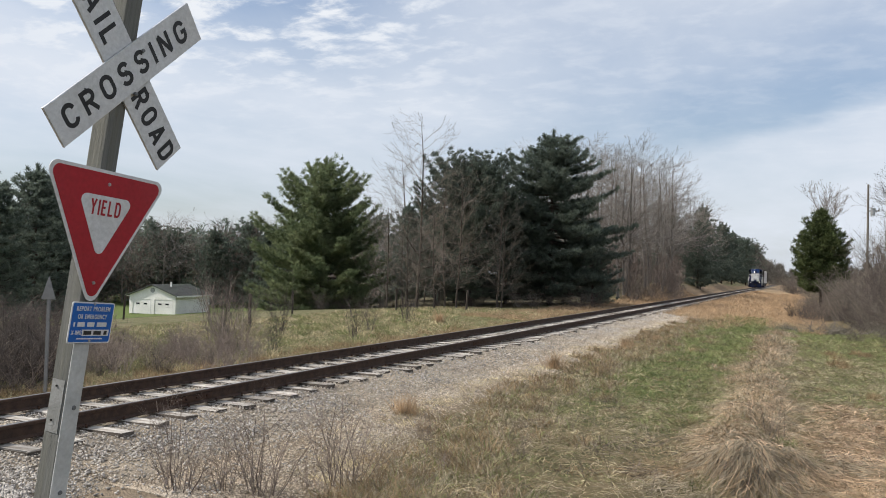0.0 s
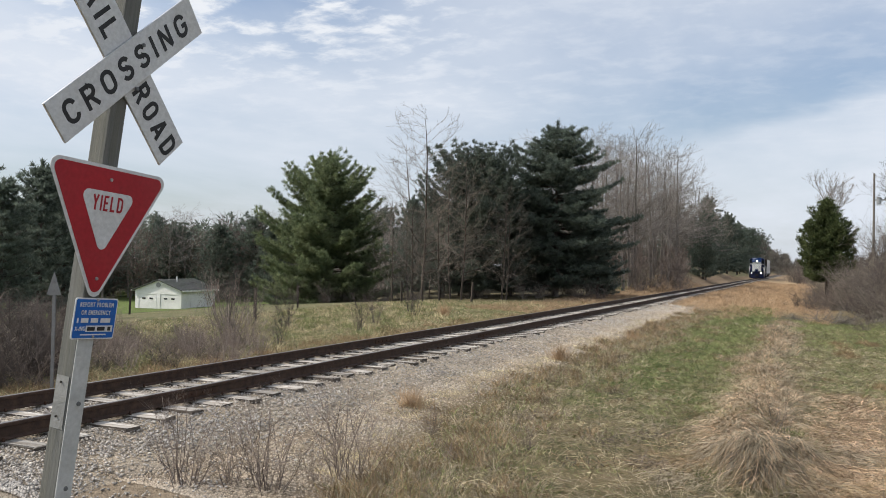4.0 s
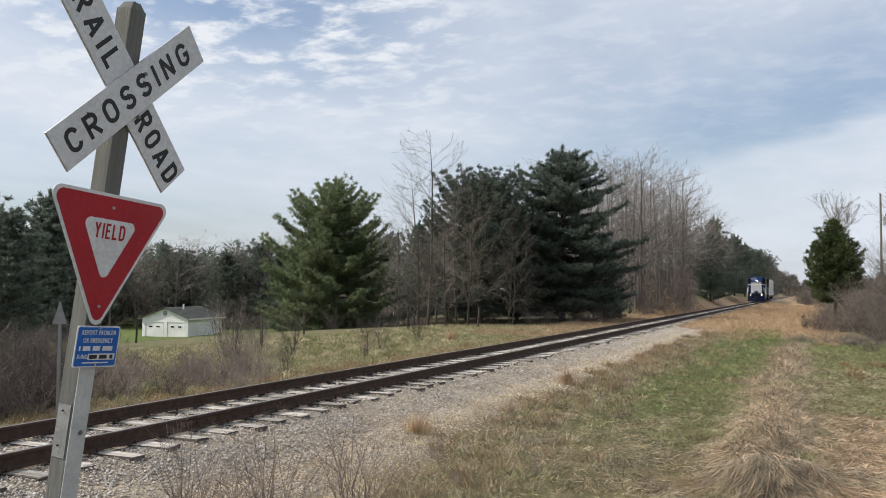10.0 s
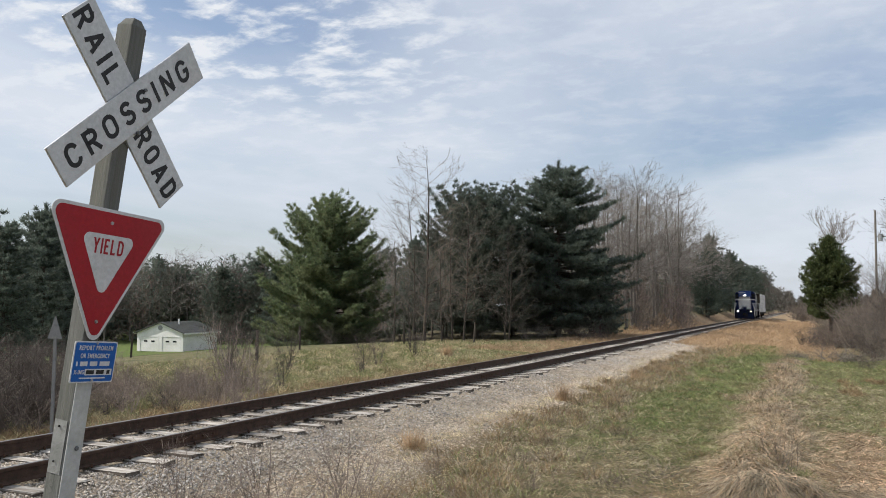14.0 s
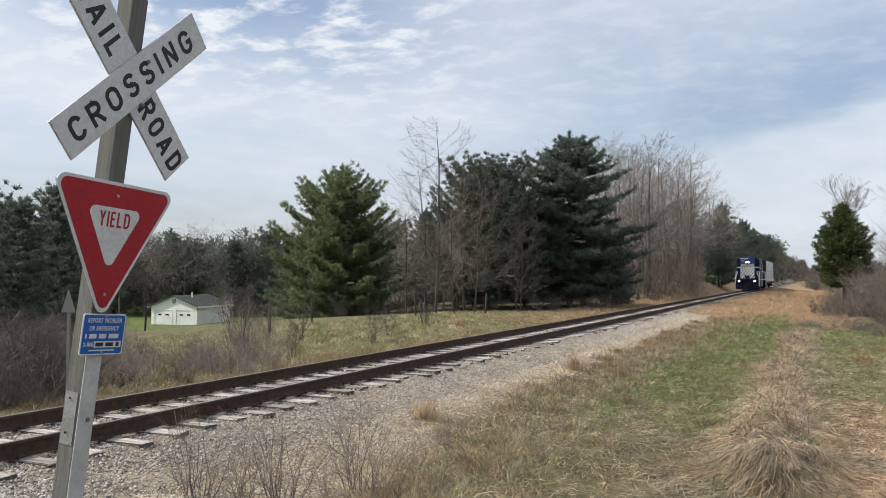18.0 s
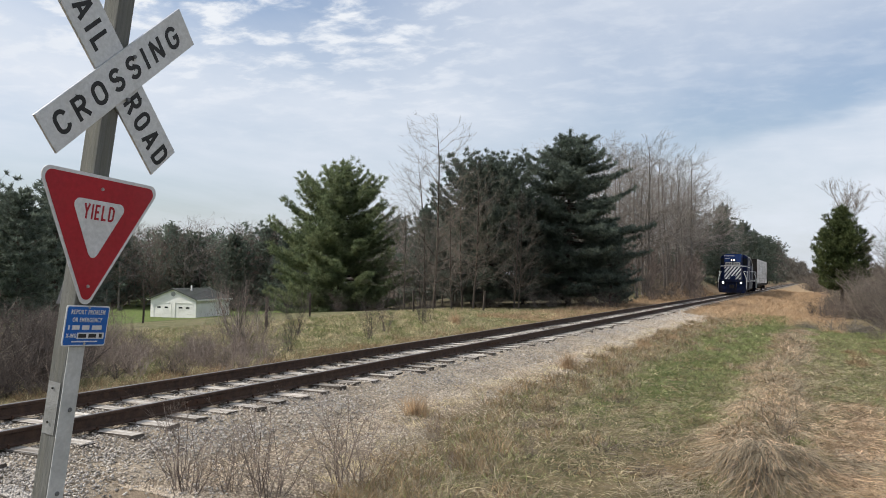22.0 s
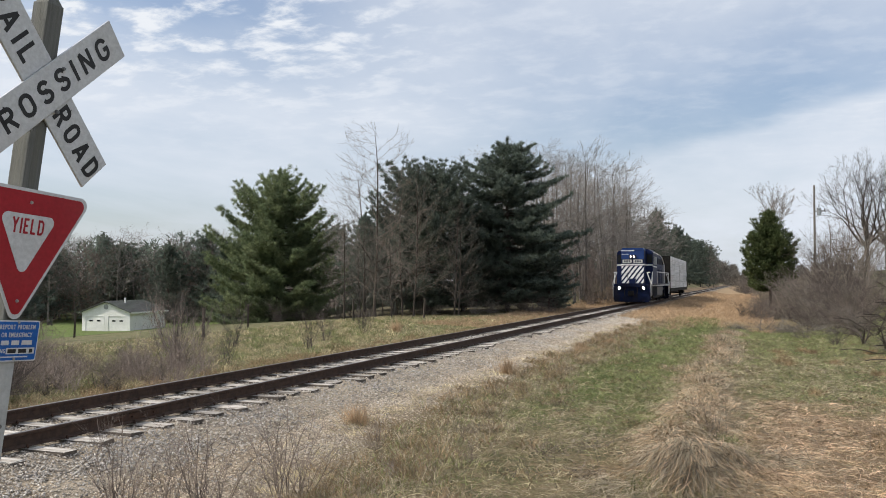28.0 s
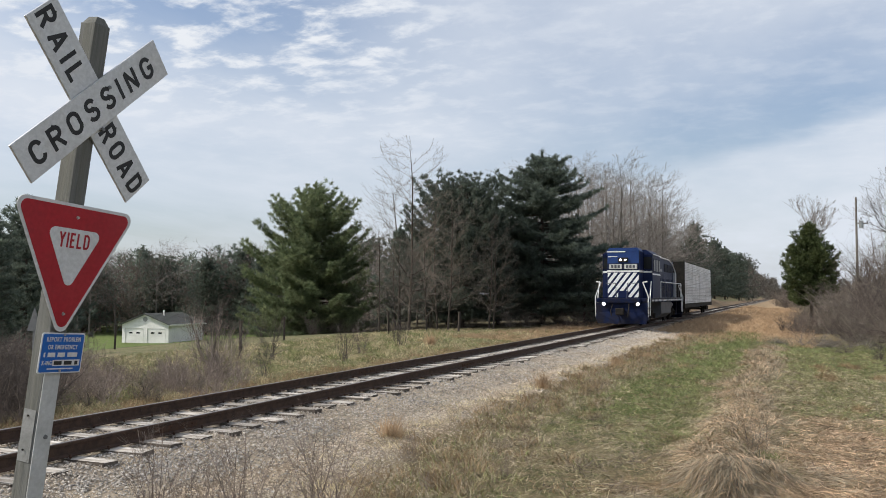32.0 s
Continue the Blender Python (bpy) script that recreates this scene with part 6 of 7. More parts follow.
def build_far_woods():
    """The wooded rise that closes the view, and the dark thicket at the back of the field: trees past counting."""
    r = np.random.default_rng(19)
    def woods(name, label, n, az, dist, tall, mat, twig, base, needle):
        a, d = np.radians(r.uniform(*az, n)), r.uniform(*dist, n)
        x, y, h = np.sin(a) * d, np.cos(a) * d, r.uniform(*tall, n)
        k = 150
        f = r.random((n, k)) ** 0.8
        rad = h[:, None] * 0.22 * np.sqrt(1.05 - f) * r.random((n, k)) ** 0.5
        t = r.uniform(0, 6.283, (n, k))
        z0 = base(x, y)
        P = np.stack([x[:, None] + np.cos(t) * rad, y[:, None] + np.sin(t) * rad, z0[:, None] + f * h[:, None]], -1).reshape(-1, 3)
        way = np.stack([np.cos(t) * 0.5, np.sin(t) * 0.5, np.full_like(t, 0.9 if twig else 0.3)], -1).reshape(-1, 3) + r.normal(size=(n * k, 3)) * 0.45
        V, F = blades(P, way, r.uniform(0.7, 1.3, n * k) * needle[0], r.uniform(0.6, 1.3, n * k) * needle[1], r)
        ob = placed(name, tri_mesh(name, V, F), mat)
        tagged(ob, label, "woods", kind="stuff")
        if twig and tall[1] > 9 and dist[0] < 140:
            seg = np.stack([x, y, z0, x, y, z0 + h * 0.85, h * 0.012, h * 0.004], 1)
            tagged(placed("far_trunks", tri_mesh("far_trunks", *tubes(seg, 4)), BARK), "grey trunks of the far wood", "woods", kind="stuff")
    woods("far_woods", "grey-brown leafless woods far down the line", 420, (-13, -1.9), (320, 640), (12, 17), FAR_TWIG, True, land, (1.7, 0.20))
    woods("far_woods", "grey leafless woods where the line runs out of sight", 170, (-2.6, -0.75), (560, 950), (11, 15), FAR_TWIG, True, land, (2.2, 0.35))
    woods("far_pines", "dark pines far down the line", 170, (-11, -2.5), (300, 560), (10, 15), FAR_PINE, False, land, (1.3, 0.3))
    woods("far_brush", "low brown brush where the line runs out of sight", 120, (-3, 6), (420, 700), (4, 8), FAR_TWIG, True, land, (1.6, 0.30))
    low = lambda x, y: np.full(len(x), -5.0)
    woods("back_woods", "reddish-brown leafless thicket behind the field", 620, (-60, -26), (144, 200), (10, 15.5), TWIG_MAUVE, True, low, (1.0, 0.055))
    woods("back_pines", "dark pines behind the field", 300, (-62, -26), (150, 205), (10, 15.5), PINE_DARK, False, low, (1.1, 0.28))
    mid = lambda x, y: land(x, y)
    woods("wood_thicket", "brown undergrowth under the bare wood", 170, (-17, -7), (80, 125), (2, 5), TWIG_RED, True, mid, (0.7, 0.035))
    woods("wood_thicket", "brown undergrowth behind the pines", 90, (-31, -14), (72, 104), (2.5, 6), TWIG_RED, True, mid, (0.7, 0.035))


build_far_woods()


def build_fence_and_poles():
    pole = thing("utility_pole", "grey wooden utility pole with a transformer can", "pole", 6.23, 89.8, land1(6.23, 89.8))
    top = 11.6 - land1(6.23, 89.8)
    part("shaft", rod(bmesh.new(), (0, 0, -0.5), (0, 0, top), 0.125, 0.085, 12), POLE_WOOD, pole)
    can = part("transformer", rod(bmesh.new(), (0.42, 0, top - 3.0), (0.42, 0, top - 2.3), 0.21, sides=14), GALV, pole, "grey transformer can")
    part("bushing", rod(bmesh.new(), (0.42, 0, top - 2.2), (0.42, 0, top - 1.95), 0.05, 0.03, 8), L_GREY, can)
    part("arm", box(bmesh.new(), 0.1, 1.0, -0.05, 0.05, top - 2.62, top - 2.52), POLE_WOOD, pole)
    part("insulator", rod(bmesh.new(), (0.95, 0, top - 2.52), (0.95, 0, top - 2.30), 0.05, sides=8), L_GREY, pole)
    post = thing("fence_post", "thin dark fence post standing in the field", "post", -20.5, 28.0, land1(-20.5, 28.0), group="field fence")
    part("post", box(bmesh.new(), -0.05, 0.05, -0.05, 0.05, -0.3, 1.25, bevel=0.015), BARK_DARK, post)
    for x, y in ((-32.0, 33.1), (-25.0, 38.0), (-21.0, 42.5), (-18.5, 47.0), (-27.8, 61.5), (-24.8, 63.5), (-22.0, 65.5), (-19.2, 67.5), (-16.8, 69.5), (-15.0, 72.0)):
        copy_thing(post, pose(x, y, land1(x, y), random.uniform(-4, 4), random.uniform(-4, 4), random.uniform(0, 90)))
    for (x0, y0), (x1, y1) in zip([(-27.8, 61.5), (-24.8, 63.5), (-22.0, 65.5), (-19.2, 67.5), (-16.8, 69.5)], [(-24.8, 63.5), (-22.0, 65.5), (-19.2, 67.5), (-16.8, 69.5), (-15.0, 72.0)]):
        rail = thing("fence_rail", "weathered wooden fence rail behind the pines", "fence", x0, y0, land1(x0, y0), group="field fence rails")
        d = (x1 - x0, y1 - y0, land1(x1, y1) - land1(x0, y0))
        for k, h in enumerate((0.55, 1.0)):
            part("rail", rod(bmesh.new(), (0, 0, h), (d[0], d[1], d[2] + h), 0.05, 0.04, 6), BARK, rail)


build_fence_and_poles()


# ---- grass ----
def tuft_of(x, y, size):
    """The nearest tuft of each place: two numbers of its own, and how far off its middle is."""
    i, j = np.floor(x / size), np.floor(y / size)
    near = np.full(len(x), 9.0)
    one, two = np.zeros(len(x)), np.zeros(len(x))
    for a in (-1, 0, 1):
        for b in (-1, 0, 1):
            h1 = np.sin((i + a) * 127.1 + (j + b) * 311.7) * 43758.5453 % 1.0
            h2 = np.sin((i + a) * 269.5 + (j + b) * 183.3) * 24634.6345 % 1.0
            d = np.hypot((i + a + h1) * size - x, (j + b + h2) * size - y) / size
            k = d < near
            near, one, two = np.where(k, d, near), np.where(k, h1, one), np.where(k, h2, two)
    return one, two, near


def sward(name, label, material, x, y, length, width, r, flat=0.6, bend=0.6, lift=0.0, category="grass", comb=(0, 0), tuft=0.0):
    a = r.uniform(0, 2 * np.pi, len(x))
    if tuft:                                  # blades of one tuft lie one way, with bare seams between tufts
        s = tuft * (1 + (np.median(y) - 8) * 0.03)
        one, two, off = tuft_of(x, y, s)
        keep = r.random(len(x)) > smooth_step(off, 0.30, 0.75) * 0.85
        x, y, length, width, one, two = x[keep], y[keep], length[keep], width[keep], one[keep], two[keep]
        a = one * 6.283 + r.normal(size=len(x)) * 0.6
        length = length * (0.7 + 0.65 * two)
        flat = flat + (two - 0.5) * 0.35
    n = len(x)
    root = np.stack([x, y, top_of(x, y) - 0.01 + lift], 1)
    e = np.clip(r.normal(size=n) * 0.3 + 1 - flat, 0.05, 1.4)
    way = np.stack([np.cos(a) * np.cos(e) + comb[0], np.sin(a) * np.cos(e) + comb[1], np.sin(e)], 1)
    V, F = blades(root, way, length, width, r, bend)
    ob = placed(name, tri_mesh(name, V, F), material)
    return tagged(ob, label, category, kind="stuff")


def lying(name, label, material, x, y, a, length, width, r, lift=(0.0, 0.04), arch=0.03, curve=0.7, steps=4, category="grass"):
    """Long blades fallen over: ribbons that follow the ground, each in its own slow bend."""
    n = len(x)
    c = r.normal(size=n) * curve / steps
    low = r.uniform(*lift, n)
    up = r.random(n) * arch
    rim = []
    for k in range(steps + 1):
        f = k / steps
        z = top_of(x, y) + low * (1 - 0.6 * f) + up * math.sin(math.pi * f) + 0.004
        w = width * (1.0 - 0.8 * f) / 2
        side = np.stack([-np.sin(a) * w, np.cos(a) * w, r.normal(size=n) * w * 0.6], 1)
        p = np.stack([x, y, z], 1)
        rim.append(np.stack([p - side, p + side], 1))
        x, y, a = x + np.cos(a) * length / steps, y + np.sin(a) * length / steps, a + c
    V = np.stack(rim, 1).reshape(-1, 3)
    q = np.array([(2 * k, 2 * k + 1, 2 * k + 3, 2 * k + 2) for k in range(steps)])
    F = (q[None] + (np.arange(n) * 2 * (steps + 1))[:, None, None]).reshape(-1, 4)
    return tagged(placed(name, tri_mesh(name, V, F), material), label, category, kind="stuff")


def clumped(r, n, x0, x1, y0, y1, power=1.6, clumps=0.0, spread=0.35):
    y = y0 + (y1 - y0) * r.random(n) ** power
    x = r.uniform(x0, x1, n)
    if clumps:
        m = int(n / clumps)
        cx, cy = r.uniform(x0, x1, m), y0 + (y1 - y0) * r.random(m) ** power
        k = r.integers(0, m, n)
        x, y = cx[k] + r.normal(size=n) * spread, cy[k] + r.normal(size=n) * spread
    return x, y


def build_grass():
    r = np.random.default_rng(77)
    edge = lambda y: TRACK_X + 3.35 + 1.0 * (1 - smooth_step(y, 7.5, 12.0)) + 0.15 * np.sin(y * 0.7) + 0.12 * np.sin(y * 1.9) - 0.15 * smooth_step(y, 14, 40)
    near = lambda y: 1 + (y - 7) * 0.05
    def lay(name, label, mat, n, area, power, length, width, flat, bend, dens=None, comb=(0, 0), margin=0.3, tuft=0.30):
        x0, x1, y0, y1 = area
        x, y = clumped(r, n, x0, x1, y0, y1, power)
        k = x > edge(y) + np.abs(r.normal(size=n)) * margin
        if dens is not None:
            k &= r.random(n) < dens(x, y)
        x, y = x[k], y[k]
        return sward(name, label, mat, x, y, r.uniform(*length, len(x)) * near(y) ** 0.4, r.uniform(*width, len(x)) * near(y) ** 0.85, r, flat, bend, comb=comb, tuft=tuft)
    patch = lambda x, y: 0.5 + 0.5 * np.sin(x * 1.7 + np.sin(y * 0.9) * 2) * np.sin(y * 1.3 + np.sin(x * 1.1) * 2)
    strip = lambda x, y: smooth_step(y + patch(x, y) * 3, 15, 20) * smooth_step(x + 0.5 * patch(y, x), -4.4, -3.2) * (1 - smooth_step(x + 0.4 * patch(x, y), -2.0, -1.2))
    mat_zone = lambda x, y: smooth_step(x, -0.5, 0.5) * (1 - smooth_step(y + 2 * patch(x, y), 16.5, 19.5))
    ridge = lambda x, y: np.exp(-((x + 0.95 - 0.2 * np.sin(y * 0.5)) / 0.38) ** 2) * smooth_step(y, 10.5, 13)
    # straw lying flat, all over the near ground; bleached and brown mixed
    lay("straw_grass", "matted dry straw-coloured grass", STRAW, 125000, (-6.0, 9.5, 6.8, 38.0), 1.8, (0.06, 0.22), (0.003, 0.007), 0.8, 0.5, lambda x, y: 1 - 0.6 * strip(x, y) - 0.45 * smooth_step(x, -0.5, 0.5) * smooth_step(y, 17, 20) - 0.5 * mat_zone(x, y))
    lay("bleached_grass", "bleached grass beaten flat", BLEACHED, 70000, (-0.8, 8.5, 6.8, 20.0), 1.2, (0.08, 0.24), (0.003, 0.007), 0.90, 0.4, lambda x, y: mat_zone(x, y) * (0.45 + 0.55 * patch(x * 0.8, y * 0.8)), comb=(0.25, -0.3), tuft=0.5)
    lay("brown_grass", "brown dead grass and leaves", BROWN, 60000, (-6.0, 9.5, 6.8, 36.0), 1.7, (0.06, 0.20), (0.003, 0.007), 0.75, 0.5, lambda x, y: 1 - 0.8 * patch(x + 3, y), tuft=0.45)
    # fresh green
    lay("green_grass", "short fresh green grass in a strip", GREEN, 80000, (-5.4, 0.0, 13.0, 56.0), 1.3, (0.06, 0.18), (0.005, 0.009), 0.4, 0.35, strip, tuft=0.26)
    lay("green_grass", "thin green grass growing through straw", GREEN, 140000, (-5.4, 9.5, 7.0, 46.0), 1.6, (0.05, 0.15), (0.003, 0.007), 0.5, 0.35, lambda x, y: (0.25 + 0.75 * patch(x * 0.6 + 1, y * 0.6)) * (1 - 0.9 * mat_zone(x, y)) * (1 - 0.6 * ridge(x, y)))
    lay("green_grass", "green grass on the open ground by the bank", GREEN, 60000, (-0.6, 9.0, 15.0, 44.0), 1.2, (0.06, 0.16), (0.004, 0.008), 0.45, 0.35, lambda x, y: smooth_step(y + 2 * patch(x, y), 16.5, 21) * (0.35 + 0.65 * patch(x * 0.7, y * 0.5)))
    lay("green_grass", "green grass beside the ridge of dead grass", GREEN, 26000, (-2.6, -0.6, 13.0, 40.0), 1.3, (0.06, 0.16), (0.004, 0.008), 0.45, 0.35, lambda x, y: 0.3 + 0.7 * patch(x + 1, y * 0.7))
    # rough tussocks by the gravel and a ridge of long dead grass
    def tufts(name, label, mat, n, cx, cy, s, length, width, flat, bend, comb=(0, 0), category="grass"):
        k = r.integers(0, len(cx), n)
        x, y = cx[k] + r.normal(size=n) * s, cy[k] + r.normal(size=n) * s
        sward(name, label, mat, x, y, r.uniform(*length, n), r.uniform(*width, n) * near(y) ** 0.85, r, flat, bend, comb=comb, category=category)
    cy = 7 + 42 * r.random(210) ** 1.4
    cx = edge(cy) + np.abs(r.normal(size=210)) * 0.95 + 0.1
    tufts("tussock_grass", "dry tussocks along the gravel's edge", BROWN, 17000, cx, cy, 0.13, (0.12, 0.36), (0.004, 0.009), 0.15, 0.45)
    tufts("tussock_grass", "dry tussocks along the gravel's edge", GREY_STRAW, 16000, cx + 0.15, cy, 0.15, (0.14, 0.36), (0.004, 0.009), 0.25, 0.5)
    tufts("tussock_grass", "green shoots among the tussocks", GREEN, 12000, cx + 0.25, cy, 0.2, (0.10, 0.26), (0.004, 0.009), 0.2, 0.4)
    n = 9000                                  # thin short grass running out over the gravel
    y = 8 + 34 * r.random(n) ** 1.5
    x = edge(y) - np.abs(r.normal(size=n)) * 0.35
    sward("sparse_grass", "sparse dead grass growing through the gravel", STRAW, x, y, r.uniform(0.05, 0.16, n), r.uniform(0.004, 0.008, n) * near(y) ** 0.8, r, 0.4, 0.4, tuft=0.5)
    for cx, cy, h in ((-5.85, 12.0, 0.42), (-5.6, 19.9, 0.5), (-5.2, 27.5, 0.4), (-4.8, 31.0, 0.4), (-15.1, 34.9, 0.7)):
        tufts("sedge_tuft", "upright orange tuft of dead sedge", RUST, 220, np.array([cx]), np.array([cy]), 0.10, (h * 0.6, h * 1.2), (0.004, 0.007), -0.15, 0.25)
    # dark weed clumps between the tussocks
    cx, cy = np.array([-4.2, -3.9, -2.6, -2.2, -3.4, -1.9, -4.6, 0.45, 2.1, 3.2]), np.array([12.5, 12.9, 11.3, 12.0, 16.0, 10.2, 15.2, 12.3, 14.5, 12.0])
    tufts("weed_clump", "dark brown matted weed clump", TWIG_RED, 1600, cx, cy, 0.16, (0.08, 0.26), (0.004, 0.008), 0.5, 0.3)
    cy = 7.2 + 20 * r.random(130) ** 1.4
    cx = edge(cy) + 0.3 + r.random(130) * (9 + 0.1 * cy)
    tufts("weed_clump", "small dark tangle of dead weeds in the turf", TWIG_DARK, 6500, cx, cy, 0.11, (0.05, 0.18), (0.004, 0.008), 0.7, 0.3)
    tufts("weed_clump", "small brown tangle of dead weeds in the turf", BROWN, 9000, cx + 0.1, cy + 0.05, 0.15, (0.06, 0.2), (0.004, 0.008), 0.6, 0.3)
    def along(n, y0, y1, s):
        cy = y0 + (y1 - y0) * r.random(n) ** 1.2
        return -0.95 + 0.2 * np.sin(cy * 0.5) + r.normal(size=n) * s, cy
    cx, cy = along(60, 12.0, 42.0, 0.24)
    tufts("long_dead_grass", "ridge of long bleached dead grass", BLEACHED, 4000, cx, cy, 0.16, (0.18, 0.42), (0.004, 0.009), 0.45, 0.9, (0.2, -0.3))
    tufts("long_dead_grass", "ridge of long grey dead grass", GREY_STRAW, 9000, cx + 0.1, cy, 0.18, (0.18, 0.48), (0.004, 0.009), 0.45, 0.9, (0.15, -0.3))
    tufts("long_dead_grass", "brown dead stalks in the ridge", BROWN, 5000, cx - 0.1, cy + 0.2, 0.2, (0.12, 0.36), (0.004, 0.009), 0.35, 0.6, (0.1, -0.2))
    # straw fallen over in swathes
    def swathe(x, y):
        return 1.9 * np.sin(x * 1.7 + 1.4 * np.sin(y * 1.3)) + 1.9 * np.sin(y * 1.5 + x * 0.9 + 2.0) - 0.9
    def fallen(name, label, mat, n, area, power, length, width, keep):
        x, y = clumped(r, n, *area, power)
        k = (x > edge(y) + 0.2) & (r.random(n) < keep(x, y))
        x, y = x[k], y[k]
        n = len(x)
        one, two, off = tuft_of(x, y, 0.55)
        a = swathe(x, y) + (one - 0.5) * 3.2 + r.normal(size=n) * 0.5
        lying(name, label, mat, x, y, a, r.uniform(*length, n), r.uniform(*width, n) * near(y) ** 0.8, r, (0.0, 0.07), 0.08, 1.1)
    beaten = lambda x, y: mat_zone(x, y) * (0.35 + 0.65 * patch(x * 1.1, y * 0.9 + 1))
    open_turf = lambda x, y: (1 - mat_zone(x, y)) * (1 - 0.8 * strip(x, y)) * (0.15 + 0.85 * patch(x * 1.3 + 2, y * 0.8))
    fallen("fallen_straw", "long bleached straw beaten flat in swathes", BLEACHED, 20000, (-0.6, 8.0, 7.0, 19.0), 1.2, (0.18, 0.55), (0.003, 0.007), beaten)
    fallen("fallen_straw", "grey-brown straw lying under the bleached swathes", GREY_STRAW, 18000, (-0.8, 8.0, 7.0, 20.0), 1.2, (0.15, 0.5), (0.003, 0.007), beaten)
    fallen("fallen_straw", "rusty brown straw lying in the beaten grass", BROWN, 15000, (-0.8, 8.0, 7.0, 20.0), 1.2, (0.12, 0.4), (0.003, 0.007), beaten)
    fallen("fallen_straw", "dry straw fallen over the green turf", STRAW, 26000, (-5.0, 6.0, 6.8, 28.0), 1.5, (0.15, 0.45), (0.003, 0.007), open_turf)
    fallen("fallen_straw", "grey straw fallen over the turf", GREY_STRAW, 20000, (-5.0, 6.0, 6.8, 28.0), 1.5, (0.15, 0.45), (0.003, 0.007), open_turf)
    # a mound of long dead grass hanging down on all sides of its crest, and the ridge behind it
    def hanging(label, mat, n, cx, cy, sx, sy, length, width, lift, tow=-0.5, stray=0.55):
        x, y = cx + r.normal(size=n) * sx, cy + r.normal(size=n) * sy
        one, two, off = tuft_of(x, y, 0.16)
        a = np.arctan2(y - cy + tow, (x - cx) * 1.3) + (one - 0.5) * 1.3 * stray + r.normal(size=n) * stray * 0.6
        lying("long_dead_grass", label, mat, x, y, a, r.uniform(*length, n) * (0.6 + 0.6 * two), r.uniform(*width, n), r, lift, 0.10, 0.9, 5)
    for cx, cy, s, n in ((-0.78, 10.45, 1.0, 1.0), (-0.62, 10.05, 0.8, 0.6), (-0.35, 10.95, 0.8, 0.5), (-0.98, 11.0, 0.7, 0.4)):
        hanging("long grey dead grass hanging over a mound", GREY_STRAW, int(1500 * n), cx, cy, 0.16 * s, 0.24 * s, (0.22, 0.62), (0.004, 0.009), (0.02, 0.24), -0.4, 0.75)
        hanging("bleached dead grass hanging over a mound", BLEACHED, int(260 * n), cx, cy, 0.18 * s, 0.26 * s, (0.22, 0.66), (0.004, 0.008), (0.03, 0.26), -0.4, 0.85)
        hanging("brown dead stalks low in the mound", BROWN, int(900 * n), cx, cy, 0.15 * s, 0.20 * s, (0.25, 0.6), (0.004, 0.009), (0.0, 0.2))
        hanging("dark stalks low in the mound", TWIG_DARK, int(800 * n), cx, cy, 0.13 * s, 0.18 * s, (0.2, 0.5), (0.004, 0.008), (0.0, 0.2), -0.5, 0.9)
    for cx, cy in ((-0.5, 11.6), (-1.1, 12.3), (-0.7, 13.6), (-1.0, 15.2), (-0.8, 17.5), (-1.0, 20.5)):
        hanging("grey dead grass hanging off the ridge", GREY_STRAW, 420, cx, cy, 0.20, 0.40, (0.2, 0.6), (0.004, 0.009), (0.0, 0.14), -0.3, 0.9)
        hanging("brown dead grass hanging off the ridge", BROWN, 320, cx, cy, 0.20, 0.40, (0.2, 0.5), (0.004, 0.009), (0.0, 0.12), -0.3, 0.9)
        hanging("bleached dead grass hanging off the ridge", BLEACHED, 200, cx, cy, 0.22, 0.45, (0.2, 0.6), (0.004, 0.009), (0.0, 0.14), -0.3, 0.9)
    for cx, cy, n, mat in ((-0.25, 9.9, 260, GREY_STRAW), (0.05, 10.6, 260, BLEACHED), (0.25, 9.6, 200, BROWN), (0.35, 11.6, 260, GREY_STRAW), (-0.1, 10.2, 220, BROWN), (-1.3, 9.7, 260, GREY_STRAW), (-1.4, 10.5, 220, BROWN)):
        x, y = cx + r.normal(size=n) * 0.26, cy + r.normal(size=n) * 0.30
        one, two, off = tuft_of(x, y, 0.2)
        way = -0.85 if cx > -0.7 else -2.2
        lying("long_dead_grass", "long straw combed aside from the mound", mat, x, y, way + (one - 0.5) * 1.2 + r.normal(size=n) * 0.35, r.uniform(0.25, 0.7, n), r.uniform(0.003, 0.007, n), r, (0.0, 0.12), 0.07, 0.9, 5)
    c = np.array([-0.8, -0.7, -0.95]), np.array([10.4, 10.6, 10.9])
    tufts("long_dead_grass", "upright wisps of grey dead grass on the mound", GREY_STRAW, 800, *c, 0.17, (0.2, 0.5), (0.004, 0.008), 0.10, 1.2, (0.0, -0.25))
    tufts("long_dead_grass", "upright brown wisps on the mound", BROWN, 500, *c, 0.17, (0.2, 0.45), (0.004, 0.008), 0.10, 1.2, (0.05, -0.2))
    tufts("green_grass", "green shoots growing up through the mound", GREEN, 900, np.array([-1.05, -0.45, -0.95, -0.3, -0.6]), np.array([9.9, 9.7, 11.3, 10.5, 11.4]), 0.14, (0.10, 0.26), (0.005, 0.009), 0.2, 0.4)
    tufts("green_grass", "small tuft of bright green grass", GREEN, 900, np.array([-0.20, -0.12, -0.9, -0.35]), np.array([11.5, 11.8, 13.2, 12.9]), 0.10, (0.08, 0.20), (0.006, 0.010), 0.3, 0.3)
    cx, cy = r.uniform(0.6, 8.0, 60), 9 + 22 * r.random(60)
    tufts("brown_tuft", "small brown weed clumps in the straw", BROWN, 8000, cx, cy, 0.09, (0.10, 0.30), (0.005, 0.010), 0.1, 0.3)
    n = 26                                    # dark dock stalks beside the clump
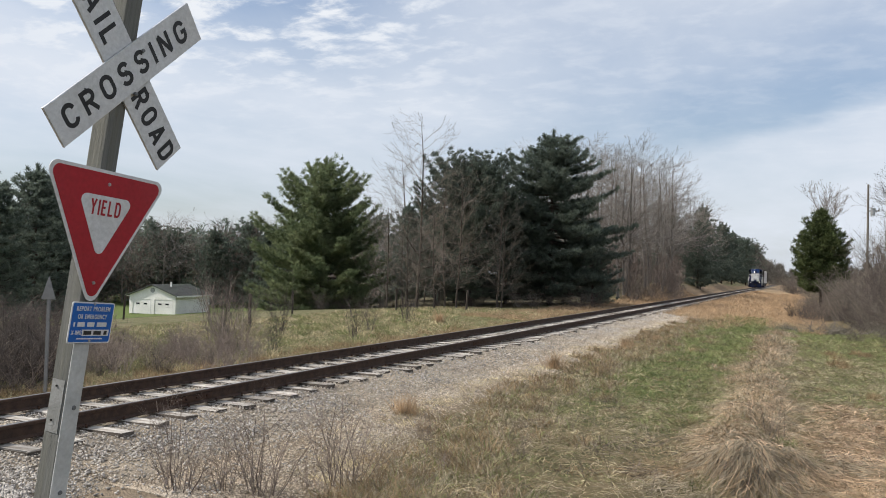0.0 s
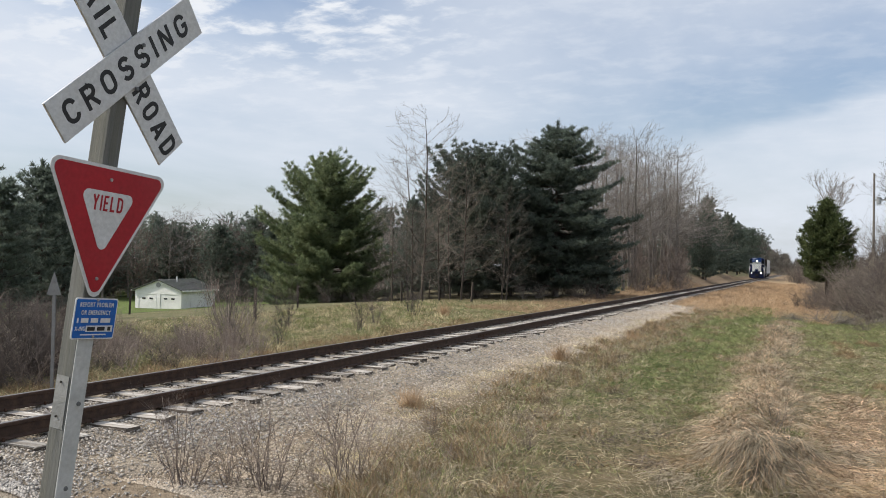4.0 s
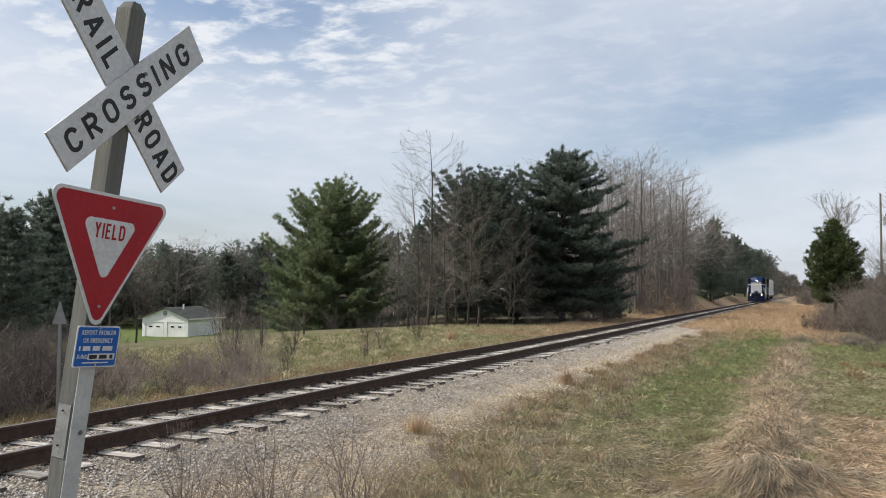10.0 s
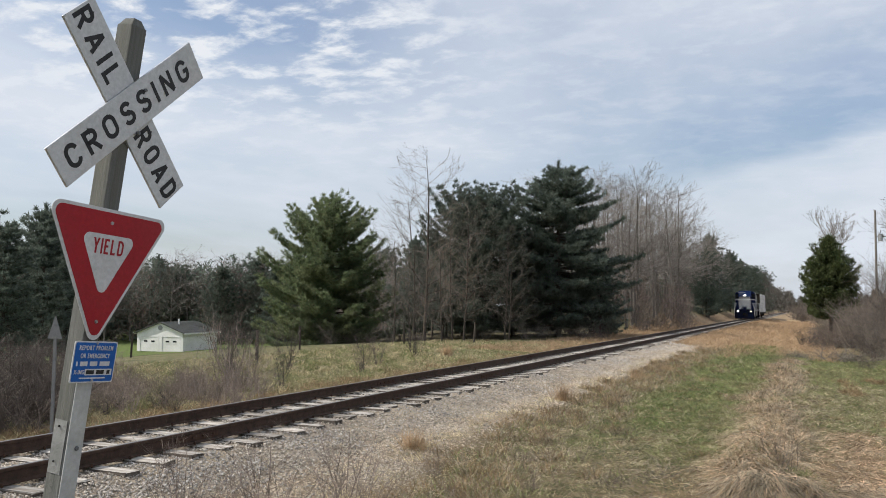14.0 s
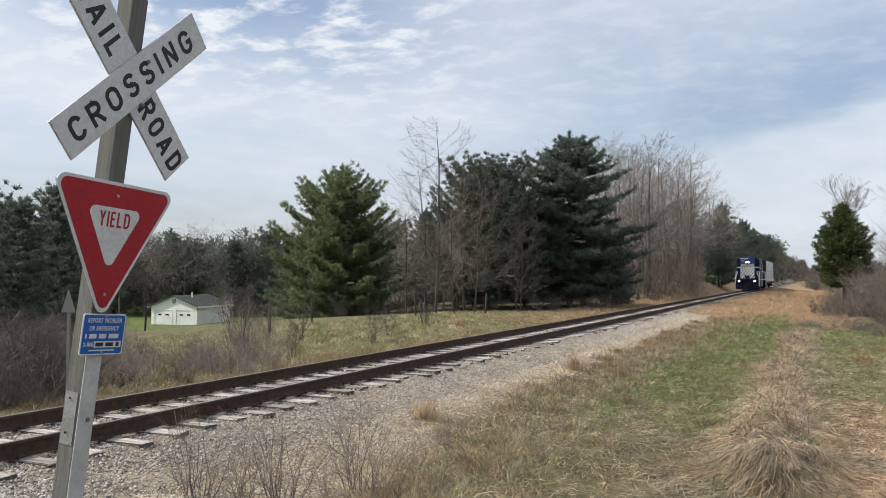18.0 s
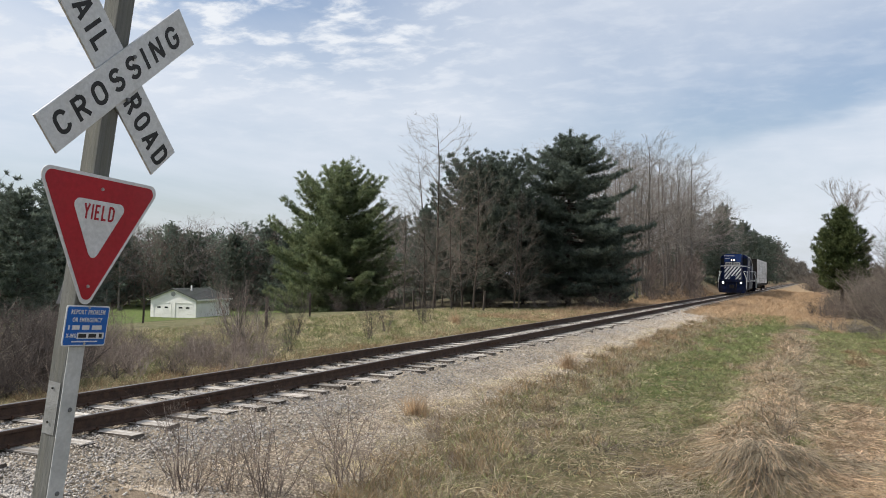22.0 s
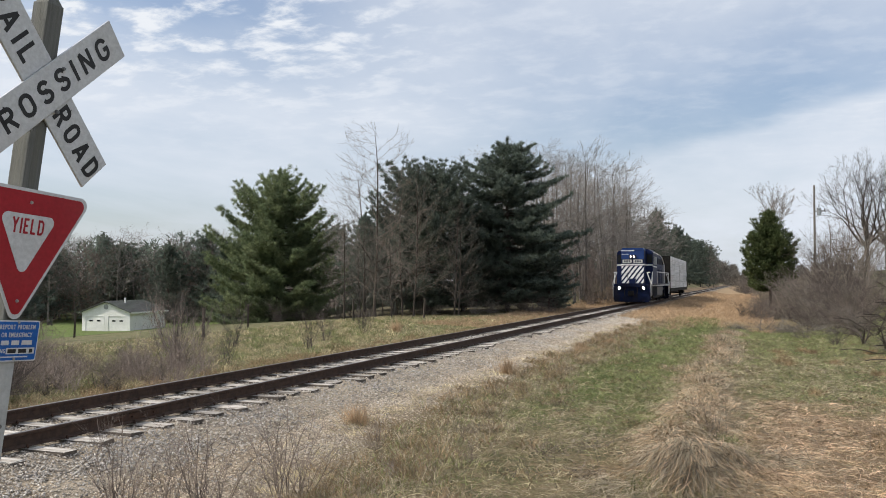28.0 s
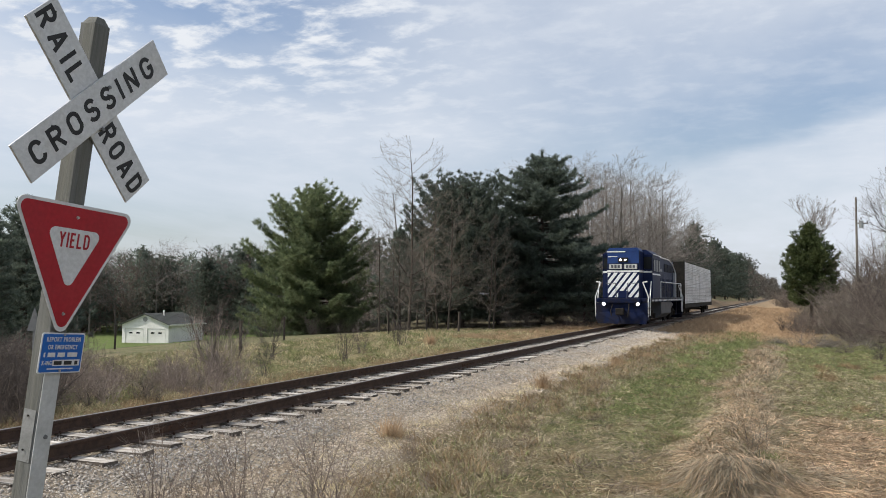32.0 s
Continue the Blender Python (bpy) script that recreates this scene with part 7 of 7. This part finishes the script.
    x, y = -0.55 + r.normal(size=n) * 0.10, 12.9 + r.normal(size=n) * 0.5
    sward("dock_stalks", "thin dark upright weed stalks", TWIG_DARK, x, y, r.uniform(0.4, 0.8, n), np.full(n, 0.008), r, -0.25, 0.0, category="weeds")
    # sedge beyond
    n = 40000
    y = 42 + 120 * r.random(n) ** 1.8
    x = -7.45 + 8.8 * r.random(n)
    k = r.random(n) < smooth_step(y + 3 * np.sin(x * 1.3) + 2 * np.sin(x * 3.1), 43, 54) * smooth_step(x + (y - 45) * 0.12, -7.4, -5.6)
    x, y = x[k], y[k]
    n = len(x)
    sward("sedge", "rust-coloured dead sedge beside the line", RUST, x, y, r.uniform(0.2, 0.5, n), r.uniform(0.010, 0.022, n) * (1 + (y - 44) * 0.012), r, 0.35, 0.4)
    n = 18000
    y = 40 + 80 * r.random(n) ** 1.5
    x = TRACK_X - 2.6 - 4.5 * r.random(n)
    sward("sedge", "rust-coloured dead grass under the wood", RUST, x, y, r.uniform(0.15, 0.4, n), r.uniform(0.015, 0.03, n) * (1 + (y - 40) * 0.012), r, 0.35, 0.4)
    # behind the track
    for name, mat, label, n in (("field_grass", STRAW, "rough yellow grass beyond the track", 52000), ("field_grass", GREEN, "rough green grass beyond the track", 52000), ("field_weeds", BROWN, "brown dead weeds beyond the track", 26000)):
        y = 8 + 46 * r.random(n) ** 1.25
        x = TRACK_X - 2.55 - 12 * r.random(n) ** 1.2
        g = r.random(n) < (0.3 + 0.7 * (patch(x, y) if mat is not GREEN else 1 - patch(x, y)))
        x, y = x[g], y[g]
        sward(name, label, mat, x, y, r.uniform(0.08, 0.26, len(x)), r.uniform(0.004, 0.008, len(x)) * near(y) ** 0.8, r, 0.3, 0.4)
    cy = 9 + 40 * r.random(150) ** 1.2
    cx = TRACK_X - 2.5 - np.abs(r.normal(size=150)) * 0.9
    tufts("track_weeds", "brown weeds along the far edge of the stones", BROWN, 16000, cx, cy, 0.16, (0.10, 0.34), (0.004, 0.008), 0.15, 0.4)
    cy = 10 + 36 * r.random(120) ** 1.2
    cx = TRACK_X - 4.0 - 9 * r.random(120)
    tufts("field_tussocks", "taller grey-green tussocks in the field", GREEN, 12000, cx, cy, 0.20, (0.14, 0.40), (0.004, 0.009), 0.2, 0.5)
    tufts("field_tussocks", "taller dead tussocks in the field", STRAW, 12000, cx + 0.4, cy + 0.3, 0.20, (0.14, 0.42), (0.004, 0.009), 0.2, 0.5)
    # dry stalks
    n = 900
    x, y = clumped(r, n, -5.0, 6.0, 7.5, 40.0, 1.5, 6.0, 0.5)
    k = x > edge(y)
    sward("dry_stalks", "thin upright dry weed stalks", TWIG_RED, x[k], y[k], r.uniform(0.3, 0.8, k.sum()), np.full(k.sum(), 0.006), r, -0.1, 0.0, category="weeds")


build_grass()


# ---- what moves ----
def motions():
    """The train comes up the straight at a steady pace, wheels turning."""
    front, pace, span = 48.185, 5.179, 32.0
    times = [span * k / 16 for k in range(17)]
    walk(LOCO, [(t, pose(TRACK_X, front + pace * (span - t), RAIL_Z + 0.006)) for t in times])
    walk(CAR, [(t, pose(TRACK_X, front + 19.4 + pace * (span - t), RAIL_Z + 0.006)) for t in times])
    for ob, y, r in LOCO_AXLES + CAR_AXLES:
        steps = int(span * pace / (r * 1.25)) + 1
        walk(ob, [(span * k / steps, pose(0, y, r, math.degrees(pace * span * k / steps / r), 0, 0)) for k in range(steps + 1)])


motions()
